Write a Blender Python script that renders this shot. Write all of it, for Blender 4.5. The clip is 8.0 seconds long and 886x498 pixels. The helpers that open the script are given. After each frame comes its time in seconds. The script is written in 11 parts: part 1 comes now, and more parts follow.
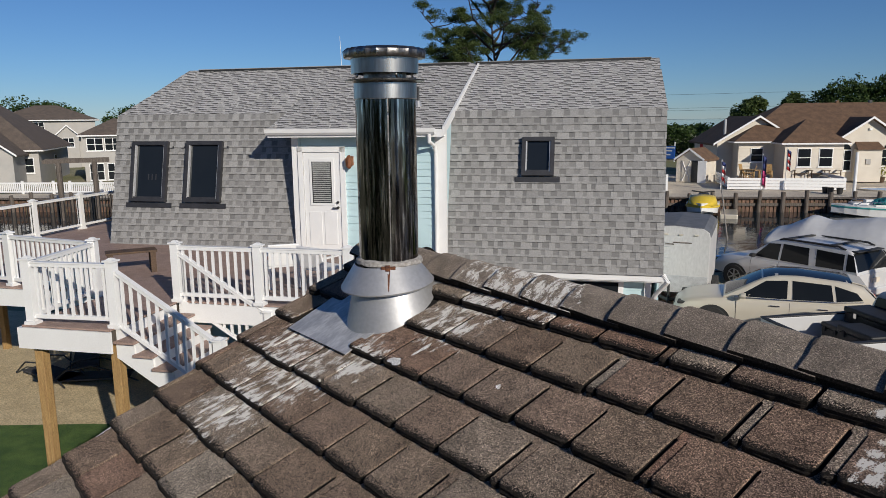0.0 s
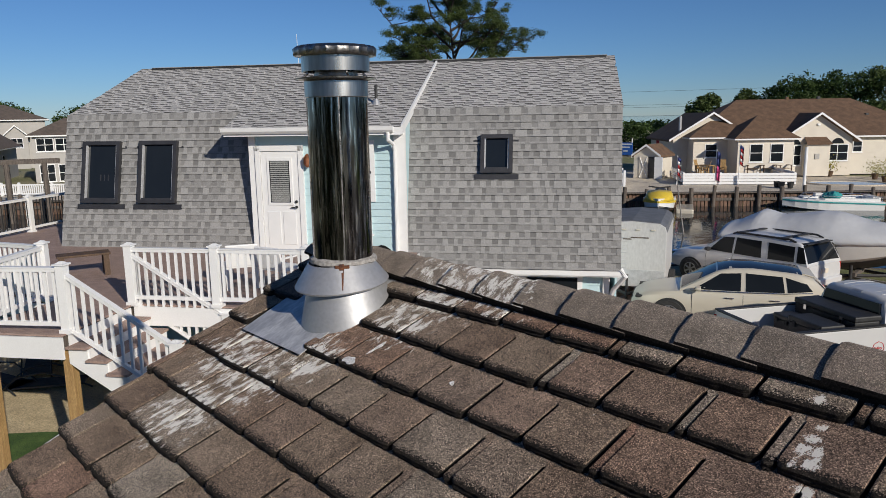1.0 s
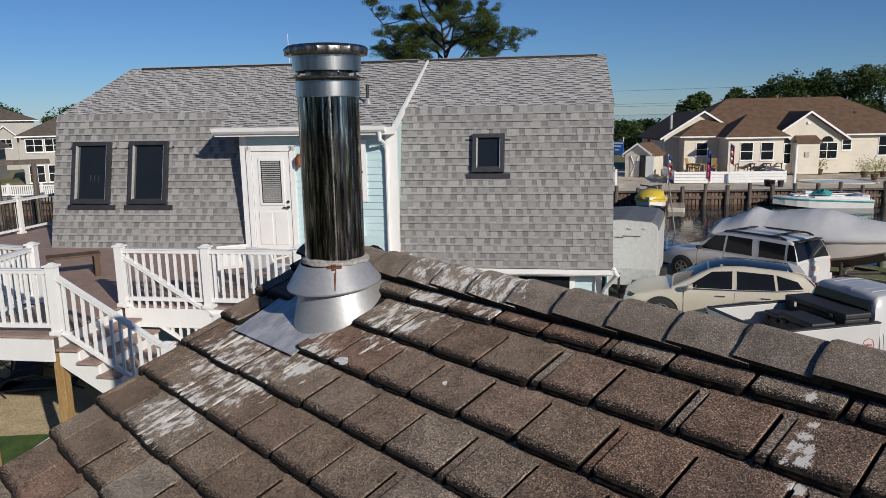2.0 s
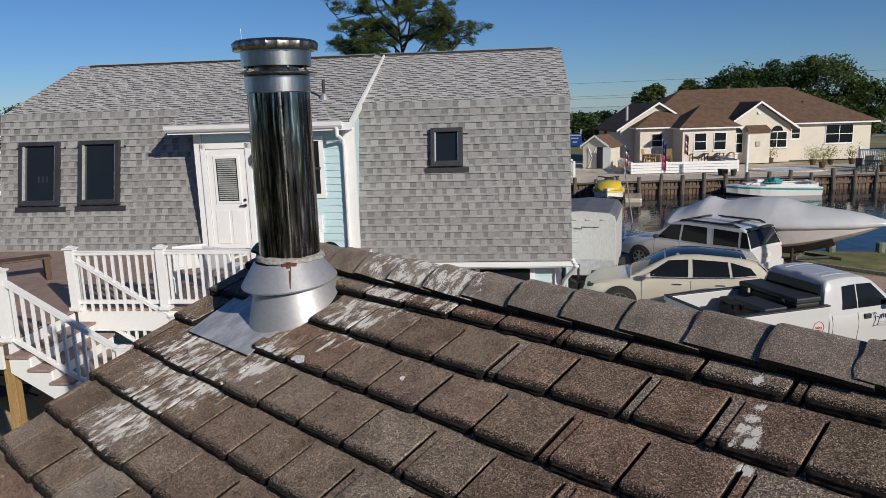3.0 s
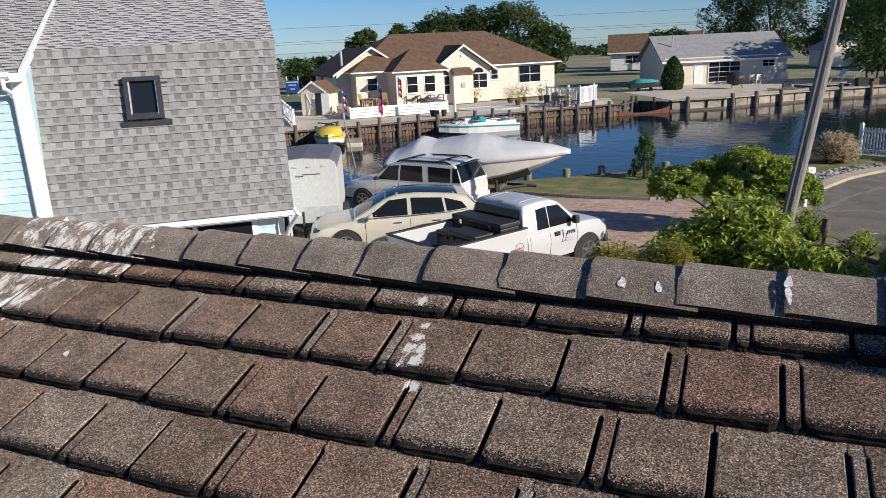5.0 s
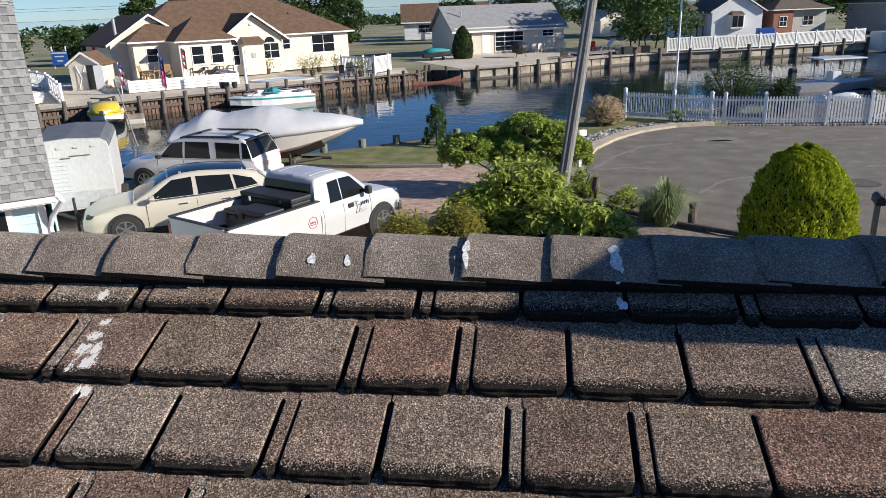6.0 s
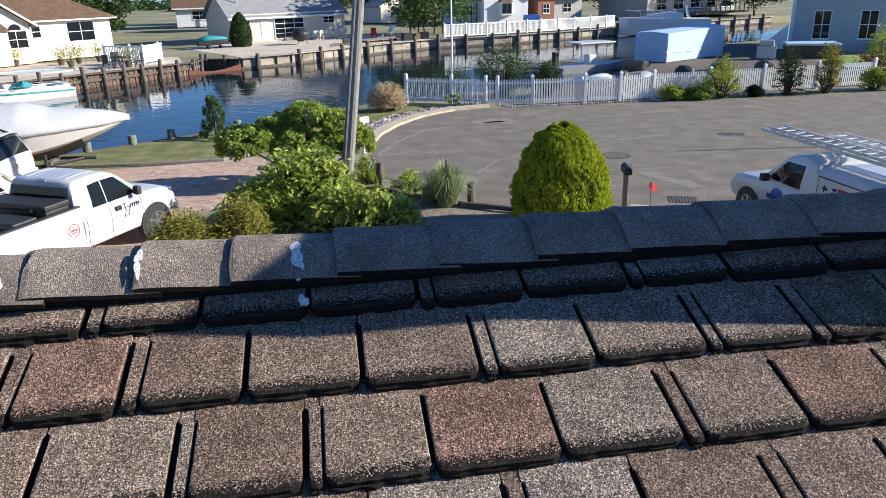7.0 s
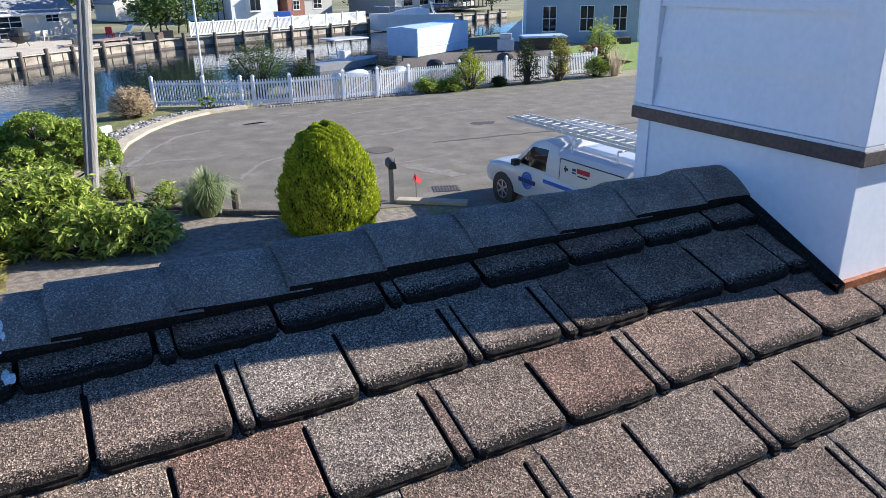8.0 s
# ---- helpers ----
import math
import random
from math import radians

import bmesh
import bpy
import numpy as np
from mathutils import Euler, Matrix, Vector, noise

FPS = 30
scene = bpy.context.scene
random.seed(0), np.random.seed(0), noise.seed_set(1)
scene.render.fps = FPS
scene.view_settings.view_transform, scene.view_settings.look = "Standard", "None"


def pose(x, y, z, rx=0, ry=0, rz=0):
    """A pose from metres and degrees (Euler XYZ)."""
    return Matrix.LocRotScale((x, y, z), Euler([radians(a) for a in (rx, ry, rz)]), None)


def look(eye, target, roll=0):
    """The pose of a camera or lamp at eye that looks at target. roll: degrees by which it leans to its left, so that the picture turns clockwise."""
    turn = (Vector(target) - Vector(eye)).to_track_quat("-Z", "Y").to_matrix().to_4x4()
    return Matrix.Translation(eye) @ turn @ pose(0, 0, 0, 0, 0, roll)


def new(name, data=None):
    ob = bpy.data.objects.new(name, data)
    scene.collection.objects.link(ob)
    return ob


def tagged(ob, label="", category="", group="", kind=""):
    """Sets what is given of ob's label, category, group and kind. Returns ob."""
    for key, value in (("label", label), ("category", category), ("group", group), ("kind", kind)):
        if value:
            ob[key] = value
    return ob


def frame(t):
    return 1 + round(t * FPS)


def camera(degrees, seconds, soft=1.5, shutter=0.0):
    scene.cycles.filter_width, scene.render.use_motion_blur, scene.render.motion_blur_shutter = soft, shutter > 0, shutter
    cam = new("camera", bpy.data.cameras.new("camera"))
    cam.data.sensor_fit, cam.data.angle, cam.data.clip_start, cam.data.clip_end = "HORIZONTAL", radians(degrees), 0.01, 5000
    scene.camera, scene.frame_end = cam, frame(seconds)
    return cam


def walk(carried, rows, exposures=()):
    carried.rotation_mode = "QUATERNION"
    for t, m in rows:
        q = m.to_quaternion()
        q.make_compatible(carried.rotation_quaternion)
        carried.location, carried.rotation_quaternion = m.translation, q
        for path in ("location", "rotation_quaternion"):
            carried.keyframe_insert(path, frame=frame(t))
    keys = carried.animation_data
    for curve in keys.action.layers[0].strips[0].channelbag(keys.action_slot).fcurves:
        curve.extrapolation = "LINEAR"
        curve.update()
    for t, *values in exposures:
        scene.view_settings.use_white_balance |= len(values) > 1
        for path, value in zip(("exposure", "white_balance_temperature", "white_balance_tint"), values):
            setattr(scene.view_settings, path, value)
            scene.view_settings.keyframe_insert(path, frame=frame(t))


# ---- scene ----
import functools

cam = camera(63.4, 8.0, soft=0.5)
PATH = [
    (0, (0.495, 0.077, 5.364), (-1.049, 1.299, 5.012), -0.6),
    (0.5, (0.51, 0.096, 5.365), (-0.994, 1.366, 5.012), -0.7),
    (1, (0.525, 0.105, 5.363), (-0.951, 1.407, 5.004), -0.9),
    (2.5, (0.522, 0.108, 5.364), (-0.919, 1.446, 5.0), -1.3),
    (3, (0.54, 0.131, 5.361), (-0.846, 1.523, 4.983), -1.8),
    (3.5, (0.582, 0.172, 5.351), (-0.702, 1.65, 4.945), -2.3),
    (4, (0.643, 0.226, 5.342), (-0.511, 1.799, 4.901), -2.8),
    (4.2, (0.667, 0.248, 5.34), (-0.424, 1.859, 4.879), -2.9),
    (5.3, (0.727, 0.304, 5.304), (0.107, 2.117, 4.73), -2.5),
    (5.5, (0.78, 0.335, 5.297), (0.262, 2.174, 4.704), -2.4),
    (6, (1.023, 0.45, 5.297), (0.763, 2.326, 4.656), -2.1),
    (6.5, (1.248, 0.486, 5.296), (1.247, 2.37, 4.624), -1.7),
    (7, (1.359, 0.474, 5.306), (1.641, 2.33, 4.616), -1.5),
    (7.5, (1.423, 0.506, 5.313), (2.008, 2.283, 4.606), -1.3),
    (8, (1.47, 0.581, 5.343), (2.332, 2.24, 4.63), -1.1),
]
walk(cam, [(t, look(eye, target, roll)) for t, eye, target, roll in PATH], [(0, -0.34, 6400, 10), (2.5, -0.28, 6400, 10), (4, -0.13, 6400, 10), (5.5, 0.36, 6350, 10), (6, 0.46, 6300, 10), (6.5, 0.85, 6250, 10), (7.5, 0.88, 6050, 10), (8, 1.18, 5950, 10)])

# ---- sun and sky ----
SUN_EL, SUN_AZ = 23.0, -8.6   # elevation, and the heading towards the sun from +x
sun = new("sun", bpy.data.lights.new("sun", "SUN"))
sun.data.energy, sun.data.angle, sun.data.color = 5.0, radians(0.55), (1.0, 0.92, 0.80)
_toward = Vector((math.cos(radians(SUN_EL)) * math.cos(radians(SUN_AZ)), math.cos(radians(SUN_EL)) * math.sin(radians(SUN_AZ)), math.sin(radians(SUN_EL))))
sun.matrix_world = look(_toward * 60, (0, 0, 0))
world = bpy.data.worlds.new("world")
scene.world = world
world.use_nodes = True
_sky = world.node_tree.nodes.new("ShaderNodeTexSky")
_sky.sky_type, _sky.sun_disc = "NISHITA", False
_sky.sun_elevation, _sky.sun_rotation = radians(SUN_EL), radians(90 - SUN_AZ)
_sky.air_density, _sky.dust_density, _sky.ozone_density = 1.0, 0.0, 7.0
_sky.altitude = 1200
_bg = world.node_tree.nodes["Background"]
_bg.inputs["Strength"].default_value = 0.082
_tint = world.node_tree.nodes.new("ShaderNodeMix")
_tint.data_type, _tint.blend_type = "RGBA", "MULTIPLY"
_tint.inputs["Factor"].default_value = 1.0
_tint.inputs["B"].default_value = (0.86, 0.94, 1.04, 1)
world.node_tree.links.new(_sky.outputs["Color"], _tint.inputs["A"])
world.node_tree.links.new(_tint.outputs["Result"], _bg.inputs["Color"])


# ---- materials ----
def surface(name, c1, c2=None, scale=6.0, rough=0.8, bump=0.0, bscale=60.0, metal=0.0, c3=None, vary="", amount=0.25,
            stretch=(1, 1, 1), spec=0.5, trans=0.0, coat=0.0, fine=0.35, rough2=None):
    """A procedural surface: two colours mixed by a wide noise, a fine grain, bump, and a spread of value from piece to piece."""
    m = bpy.data.materials.new(name)
    m.use_nodes = True
    n, l = m.node_tree.nodes, m.node_tree.links
    p = n["Principled BSDF"]
    geo = n.new("ShaderNodeNewGeometry")
    mp = n.new("ShaderNodeMapping")
    mp.inputs["Scale"].default_value = stretch
    l.new(geo.outputs["Position"], mp.inputs["Vector"])
    c2 = c2 or tuple(v * 0.8 for v in c1)
    big = n.new("ShaderNodeTexNoise")
    big.inputs["Scale"].default_value, big.inputs["Detail"].default_value = scale, 5
    l.new(mp.outputs["Vector"], big.inputs["Vector"])
    ramp = n.new("ShaderNodeValToRGB")
    e = ramp.color_ramp.elements
    e[0].position, e[1].position = 0.36, 0.64
    e[0].color, e[1].color = (*c1, 1), (*c2, 1)
    if c3:
        k = e.new(0.8)
        k.color = (*c3, 1)
    l.new(big.outputs["Fac"], ramp.inputs["Fac"])
    col = ramp.outputs["Color"]
    small = n.new("ShaderNodeTexNoise")
    small.inputs["Scale"].default_value, small.inputs["Detail"].default_value = bscale, 3
    l.new(mp.outputs["Vector"], small.inputs["Vector"])
    if fine:
        mr = n.new("ShaderNodeMapRange")
        mr.inputs["From Min"].default_value, mr.inputs["From Max"].default_value = 0.3, 0.7
        mr.inputs["To Min"].default_value, mr.inputs["To Max"].default_value = 1 - fine, 1 + fine
        l.new(small.outputs["Fac"], mr.inputs["Value"])
        mul = n.new("ShaderNodeVectorMath")
        mul.operation = "SCALE"
        l.new(col, mul.inputs[0])
        l.new(mr.outputs["Result"], mul.inputs["Scale"])
        col = mul.outputs["Vector"]
    if vary:
        src = n.new("ShaderNodeObjectInfo").outputs["Random"] if vary == "object" else geo.outputs["Random Per Island"]
        mv = n.new("ShaderNodeMapRange")
        mv.inputs["To Min"].default_value, mv.inputs["To Max"].default_value = 1 - amount, 1 + amount
        l.new(src, mv.inputs["Value"])
        mul2 = n.new("ShaderNodeVectorMath")
        mul2.operation = "SCALE"
        l.new(col, mul2.inputs[0])
        l.new(mv.outputs["Result"], mul2.inputs["Scale"])
        col = mul2.outputs["Vector"]
    l.new(col, p.inputs["Base Color"])
    p.inputs["Roughness"].default_value, p.inputs["Metallic"].default_value = rough, metal
    p.inputs["Specular IOR Level"].default_value = spec
    p.inputs["Transmission Weight"].default_value = trans
    p.inputs["Coat Weight"].default_value = coat
    if rough2 is not None:
        rr = n.new("ShaderNodeMapRange")
        rr.inputs["To Min"].default_value, rr.inputs["To Max"].default_value = rough, rough2
        rr.inputs["From Min"].default_value, rr.inputs["From Max"].default_value = 0.35, 0.65
        l.new(big.outputs["Fac"], rr.inputs["Value"])
        l.new(rr.outputs["Result"], p.inputs["Roughness"])
    if bump:
        b = n.new("ShaderNodeBump")
        b.inputs["Strength"].default_value, b.inputs["Distance"].default_value = min(1.0, bump), 0.6 / bscale
        l.new(small.outputs["Fac"], b.inputs["Height"])
        l.new(b.outputs["Normal"], p.inputs["Normal"])
    return m


def granules(name, tones, grain=330.0, dirt=True, shade_edge=False, soft=0.0):
    """Mineral granules on asphalt shingle: a tone for each piece, coloured grains, a butt darkened by lost grains and
    painted shade, and pale droppings round the flue.
    """
    m = bpy.data.materials.new(name)
    m.use_nodes = True
    n, l = m.node_tree.nodes, m.node_tree.links
    p = n["Principled BSDF"]
    p.inputs["Roughness"].default_value = 0.95
    p.inputs["Diffuse Roughness"].default_value = 0.35
    p.inputs["Specular IOR Level"].default_value = 0.18
    geo, info = n.new("ShaderNodeNewGeometry"), n.new("ShaderNodeObjectInfo")
    pos = geo.outputs["Position"]
    ramp = n.new("ShaderNodeValToRGB")
    ramp.color_ramp.interpolation = "LINEAR"
    e = ramp.color_ramp.elements
    while len(e) < len(tones):
        e.new(0.5)
    for i, t in enumerate(tones):
        e[i].position, e[i].color = i / (len(tones) - 1), (*t, 1)
    l.new(info.outputs["Random"], ramp.inputs["Fac"])
    cells = n.new("ShaderNodeTexVoronoi")
    cells.inputs["Scale"].default_value = grain
    l.new(pos, cells.inputs["Vector"])
    sep = n.new("ShaderNodeSeparateColor")
    l.new(cells.outputs["Color"], sep.inputs["Color"])
    gr = n.new("ShaderNodeValToRGB")
    g = gr.color_ramp.elements
    g[0].position, g[0].color = 0.0, (0.05, 0.045, 0.042, 1)
    g[1].position, g[1].color = 1.0, (2.9, 2.78, 2.55, 1)
    k = g.new(0.55)
    k.color = (0.72, 0.67, 0.63, 1)
    k = g.new(0.85)
    k.color = (1.5, 1.4, 1.3, 1)
    for q in g:
        q.color = [c + (0.95 - c) * soft for c in q.color[:3]] + [1]
    l.new(sep.outputs["Red"], gr.inputs["Fac"])
    mul = n.new("ShaderNodeMix")
    mul.data_type, mul.blend_type = "RGBA", "MULTIPLY"
    mul.inputs["Factor"].default_value = 1.0
    mul.clamp_result = False
    l.new(ramp.outputs["Color"], mul.inputs["A"])
    l.new(gr.outputs["Color"], mul.inputs["B"])
    col = mul.outputs["Result"]
    wide = n.new("ShaderNodeTexNoise")
    wide.inputs["Scale"].default_value, wide.inputs["Detail"].default_value = 9.0, 6
    l.new(pos, wide.inputs["Vector"])
    wr = n.new("ShaderNodeMapRange")
    wr.inputs["From Min"].default_value, wr.inputs["From Max"].default_value = 0.3, 0.7
    wr.inputs["To Min"].default_value, wr.inputs["To Max"].default_value = 0.72, 1.22
    l.new(wide.outputs["Fac"], wr.inputs["Value"])
    sc = n.new("ShaderNodeVectorMath")
    sc.operation = "SCALE"
    l.new(col, sc.inputs[0])
    l.new(wr.outputs["Result"], sc.inputs["Scale"])
    col = sc.outputs["Vector"]
    # grains lie in darker and lighter clumps about a centimetre across
    clump = n.new("ShaderNodeTexNoise")
    clump.inputs["Scale"].default_value, clump.inputs["Detail"].default_value, clump.inputs["Roughness"].default_value = 220.0, 3, 0.7
    l.new(pos, clump.inputs["Vector"])
    cr_ = n.new("ShaderNodeMapRange")
    cr_.inputs["From Min"].default_value, cr_.inputs["From Max"].default_value = 0.32, 0.68
    cr_.inputs["To Min"].default_value, cr_.inputs["To Max"].default_value = 0.70, 1.30
    l.new(clump.outputs["Fac"], cr_.inputs["Value"])
    sc2 = n.new("ShaderNodeVectorMath")
    sc2.operation = "SCALE"
    l.new(col, sc2.inputs[0])
    l.new(cr_.outputs["Result"], sc2.inputs["Scale"])
    col = sc2.outputs["Vector"]
    if shade_edge:
        # black flecks near the butt: lost grains, with its shade put into the colour
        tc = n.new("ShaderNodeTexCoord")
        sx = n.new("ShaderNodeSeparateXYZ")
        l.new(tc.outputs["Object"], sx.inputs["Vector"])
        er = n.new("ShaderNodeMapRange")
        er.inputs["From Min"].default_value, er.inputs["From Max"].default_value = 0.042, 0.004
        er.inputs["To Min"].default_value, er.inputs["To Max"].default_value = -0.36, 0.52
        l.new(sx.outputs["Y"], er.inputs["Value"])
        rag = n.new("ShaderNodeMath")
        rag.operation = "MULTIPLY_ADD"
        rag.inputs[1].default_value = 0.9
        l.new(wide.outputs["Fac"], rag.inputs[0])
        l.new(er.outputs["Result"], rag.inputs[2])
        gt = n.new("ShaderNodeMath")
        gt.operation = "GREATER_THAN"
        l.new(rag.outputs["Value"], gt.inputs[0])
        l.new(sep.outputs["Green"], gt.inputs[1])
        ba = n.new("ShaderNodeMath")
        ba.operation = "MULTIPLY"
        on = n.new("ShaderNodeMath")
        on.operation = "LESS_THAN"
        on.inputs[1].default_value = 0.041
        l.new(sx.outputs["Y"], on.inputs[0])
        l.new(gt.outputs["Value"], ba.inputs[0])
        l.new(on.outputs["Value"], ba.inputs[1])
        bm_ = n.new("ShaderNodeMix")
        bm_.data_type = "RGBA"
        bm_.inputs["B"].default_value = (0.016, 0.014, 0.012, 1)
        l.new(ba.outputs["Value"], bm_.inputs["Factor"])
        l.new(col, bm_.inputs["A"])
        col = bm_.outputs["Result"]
    if dirt:
        # droppings: streaky patches below the flue and along the ridge beside it
        total = None
        for (cx, cy, cz), rad, gain in [(q[0], q[1], 0.245 if q[1] > 0.1 else 0.35) for q in (((-2.78, 1.68, 4.25), 0.50), ((-2.52, 1.52, 4.17), 0.42), ((-2.62, 1.28, 4.07), 0.40), ((-2.25, 1.75, 4.27), 0.28), ((-1.95, 2.36, 4.60), 0.42), ((-1.62, 2.36, 4.60), 0.30), ((-2.02, 2.12, 4.45), 0.36), ((-0.25, 2.275, 4.50), 0.05), ((-0.215, 2.20, 4.47), 0.035), ((-0.215, 2.15, 4.445), 0.045), ((-0.205, 2.10, 4.42), 0.062), ((-0.19, 2.06, 4.40), 0.065), ((-0.165, 1.99, 4.37), 0.045))]:
            d = n.new("ShaderNodeVectorMath")
            d.operation = "DISTANCE"
            d.inputs[1].default_value = (cx, cy, cz)
            l.new(pos, d.inputs[0])
            r = n.new("ShaderNodeMapRange")
            r.inputs["From Min"].default_value, r.inputs["From Max"].default_value = rad, rad * 0.35
            r.inputs["To Min"].default_value, r.inputs["To Max"].default_value = 0.0, gain
            l.new(d.outputs["Value"], r.inputs["Value"])
            if total is None:
                total = r.outputs["Result"]
            else:
                mx = n.new("ShaderNodeMath")
                mx.operation = "MAXIMUM"
                l.new(total, mx.inputs[0])
                l.new(r.outputs["Result"], mx.inputs[1])
                total = mx.outputs["Value"]
        mp = n.new("ShaderNodeMapping")
        mp.inputs["Scale"].default_value = (1.1, 0.45, 0.8)
        l.new(pos, mp.inputs["Vector"])
        sp = n.new("ShaderNodeTexNoise")
        sp.inputs["Scale"].default_value, sp.inputs["Detail"].default_value, sp.inputs["Roughness"].default_value = 24.0, 8, 0.64
        l.new(mp.outputs["Vector"], sp.inputs["Vector"])
        add = n.new("ShaderNodeMath")
        add.operation = "ADD"
        l.new(sp.outputs["Fac"], add.inputs[0])
        l.new(total, add.inputs[1])
        pit = n.new("ShaderNodeMath")
        pit.operation = "MULTIPLY_ADD"
        pit.inputs[1].default_value = 0.12
        l.new(sep.outputs["Blue"], pit.inputs[0])
        l.new(add.outputs["Value"], pit.inputs[2])
        add = pit
        th = n.new("ShaderNodeMapRange")
        th.inputs["From Min"].default_value, th.inputs["From Max"].default_value = 0.81, 0.835
        l.new(add.outputs["Value"], th.inputs["Value"])
        mw = n.new("ShaderNodeMix")
        mw.data_type = "RGBA"
        mw.inputs["B"].default_value = (0.78, 0.75, 0.70, 1)
        l.new(th.outputs["Result"], mw.inputs["Factor"])
        l.new(col, mw.inputs["A"])
        col = mw.outputs["Result"]
    l.new(col, p.inputs["Base Color"])
    b = n.new("ShaderNodeBump")
    b.inputs["Strength"].default_value, b.inputs["Distance"].default_value = 0.8, 0.003
    l.new(cells.outputs["Distance"], b.inputs["Height"])
    b2 = n.new("ShaderNodeBump")
    b2.inputs["Strength"].default_value, b2.inputs["Distance"].default_value = 0.5, 0.006
    wn = n.new("ShaderNodeTexNoise")
    wn.inputs["Scale"].default_value, wn.inputs["Detail"].default_value = 60.0, 3
    l.new(pos, wn.inputs["Vector"])
    l.new(wn.outputs["Fac"], b2.inputs["Height"])
    l.new(b2.outputs["Normal"], b.inputs["Normal"])
    l.new(b.outputs["Normal"], p.inputs["Normal"])
    return m


TONES = [(q[0] * 1.30, q[1] * 1.25, q[2] * 1.25) for q in [(0.165, 0.128, 0.10), (0.205, 0.172, 0.135), (0.185, 0.142, 0.112), (0.228, 0.20, 0.165), (0.205, 0.138, 0.106), (0.21, 0.172, 0.135), (0.235, 0.212, 0.178), (0.185, 0.14, 0.112), (0.222, 0.192, 0.158), (0.27, 0.25, 0.215), (0.20, 0.165, 0.13)]]
M_TAB = granules("shingle granules brown", TONES, shade_edge=True, soft=0.14)
# dark grains for the bevel: the shade under the butt put into the colour
M_SHADEBUTT = granules("worn and shade-dark butt granules", [(0.028, 0.024, 0.021), (0.044, 0.038, 0.032), (0.034, 0.029, 0.025)], dirt=False, soft=0.4)
M_CAP = granules("ridge granules brown", [(0.27, 0.228, 0.19), (0.325, 0.28, 0.235), (0.295, 0.245, 0.203)], soft=0.55)
M_FELT = surface("asphalt underlayer", (0.012, 0.011, 0.01), (0.02, 0.018, 0.016), 30, 0.95, 0.6, 300)
# near-black asphalt; on tabs and caps it also holds the butt's shade
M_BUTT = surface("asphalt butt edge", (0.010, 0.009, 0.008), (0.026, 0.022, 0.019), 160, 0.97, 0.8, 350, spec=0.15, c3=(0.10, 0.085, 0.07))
# streaks put the mirrored roof and sky into the colour, over sooted metal
M_STEEL = surface("sooty steel with reflection streaks", (0.10, 0.098, 0.098), (0.24, 0.235, 0.235), 58, 0.05, 0.14, 70, 1.0, stretch=(1, 1, 0.085), fine=0.4, rough2=0.17, c3=(0.80, 0.78, 0.76))
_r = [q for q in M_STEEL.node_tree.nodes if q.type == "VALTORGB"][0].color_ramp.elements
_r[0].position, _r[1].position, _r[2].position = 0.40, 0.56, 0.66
M_BRUSHED = surface("brushed stainless steel", (0.50, 0.49, 0.47), (0.40, 0.39, 0.375), 16, 0.27, 0.0, 80, 1.0, fine=0.15, rough2=0.36, stretch=(1, 1, 0.12))
M_CAPSTEEL = surface("weathered steel cap", (0.36, 0.34, 0.32), (0.16, 0.15, 0.143), 16, 0.26, 0.2, 60, 1.0, fine=0.3, rough2=0.5)
M_GALV = surface("galvanised sheet", (0.50, 0.50, 0.505), (0.42, 0.422, 0.43), 5, 0.42, 0.05, 50, 0.6, fine=0.06, rough2=0.58)
M_FLASH = surface("soiled aluminium flashing", (0.44, 0.44, 0.445), (0.72, 0.71, 0.69), 9, 0.5, 0.15, 70, 0.35, c3=(0.80, 0.78, 0.74), fine=0.15, stretch=(1.2, 0.45, 1))
M_SEAL = surface("cracked grey sealant", (0.42, 0.40, 0.37), (0.26, 0.24, 0.22), 60, 0.9, 0.9, 120)
M_RUST = surface("rust", (0.16, 0.06, 0.025), (0.07, 0.03, 0.02), 80, 0.95, 0.8, 200)
M_DROP = surface("white droppings", (0.84, 0.83, 0.80), (0.68, 0.66, 0.62), 60, 0.9, 0.5, 150)
M_WHITE = surface("white painted trim", (0.80, 0.80, 0.79), (0.76, 0.76, 0.75), 3, 0.55, 0.05, 60, fine=0.03)
M_VINYL = surface("white vinyl", (0.82, 0.82, 0.81), (0.79, 0.79, 0.78), 3, 0.38, 0.02, 50, fine=0.03)
M_PANEL = surface("white chimney panel", (0.87, 0.88, 0.88), (0.82, 0.84, 0.85), 2.2, 0.6, 0.03, 40, fine=0.03)
M_BROWN = surface("dark brown drip band", (0.085, 0.06, 0.052), (0.06, 0.045, 0.04), 8, 0.5, 0.1, 60)
M_COPPER = surface("copper flashing", (0.55, 0.23, 0.12), (0.38, 0.15, 0.08), 14, 0.38, 0.2, 60, 0.9)
M_GSHING = surface("weathered grey shingle", (0.300, 0.296, 0.288), (0.258, 0.254, 0.248), 30, 0.93, 0.5, 160, vary="island", amount=0.15, fine=0.3)
# paler copy of the wall shingle: the roof's fuller light put into the colour
M_RLIGHT = surface("lit grey roof shingle", (0.52, 0.505, 0.485), (0.45, 0.437, 0.42), 30, 0.93, 0.5, 160, vary="island", amount=0.14, fine=0.35)
# darker blend, deepened to put the courses' shadow lines into the colour
M_GUNDER = surface("shade-dark blend band of the grey shingle", (0.196, 0.193, 0.190), (0.188, 0.185, 0.182), 30, 0.93, 0.5, 160, vary="island", amount=0.18, fine=0.3)
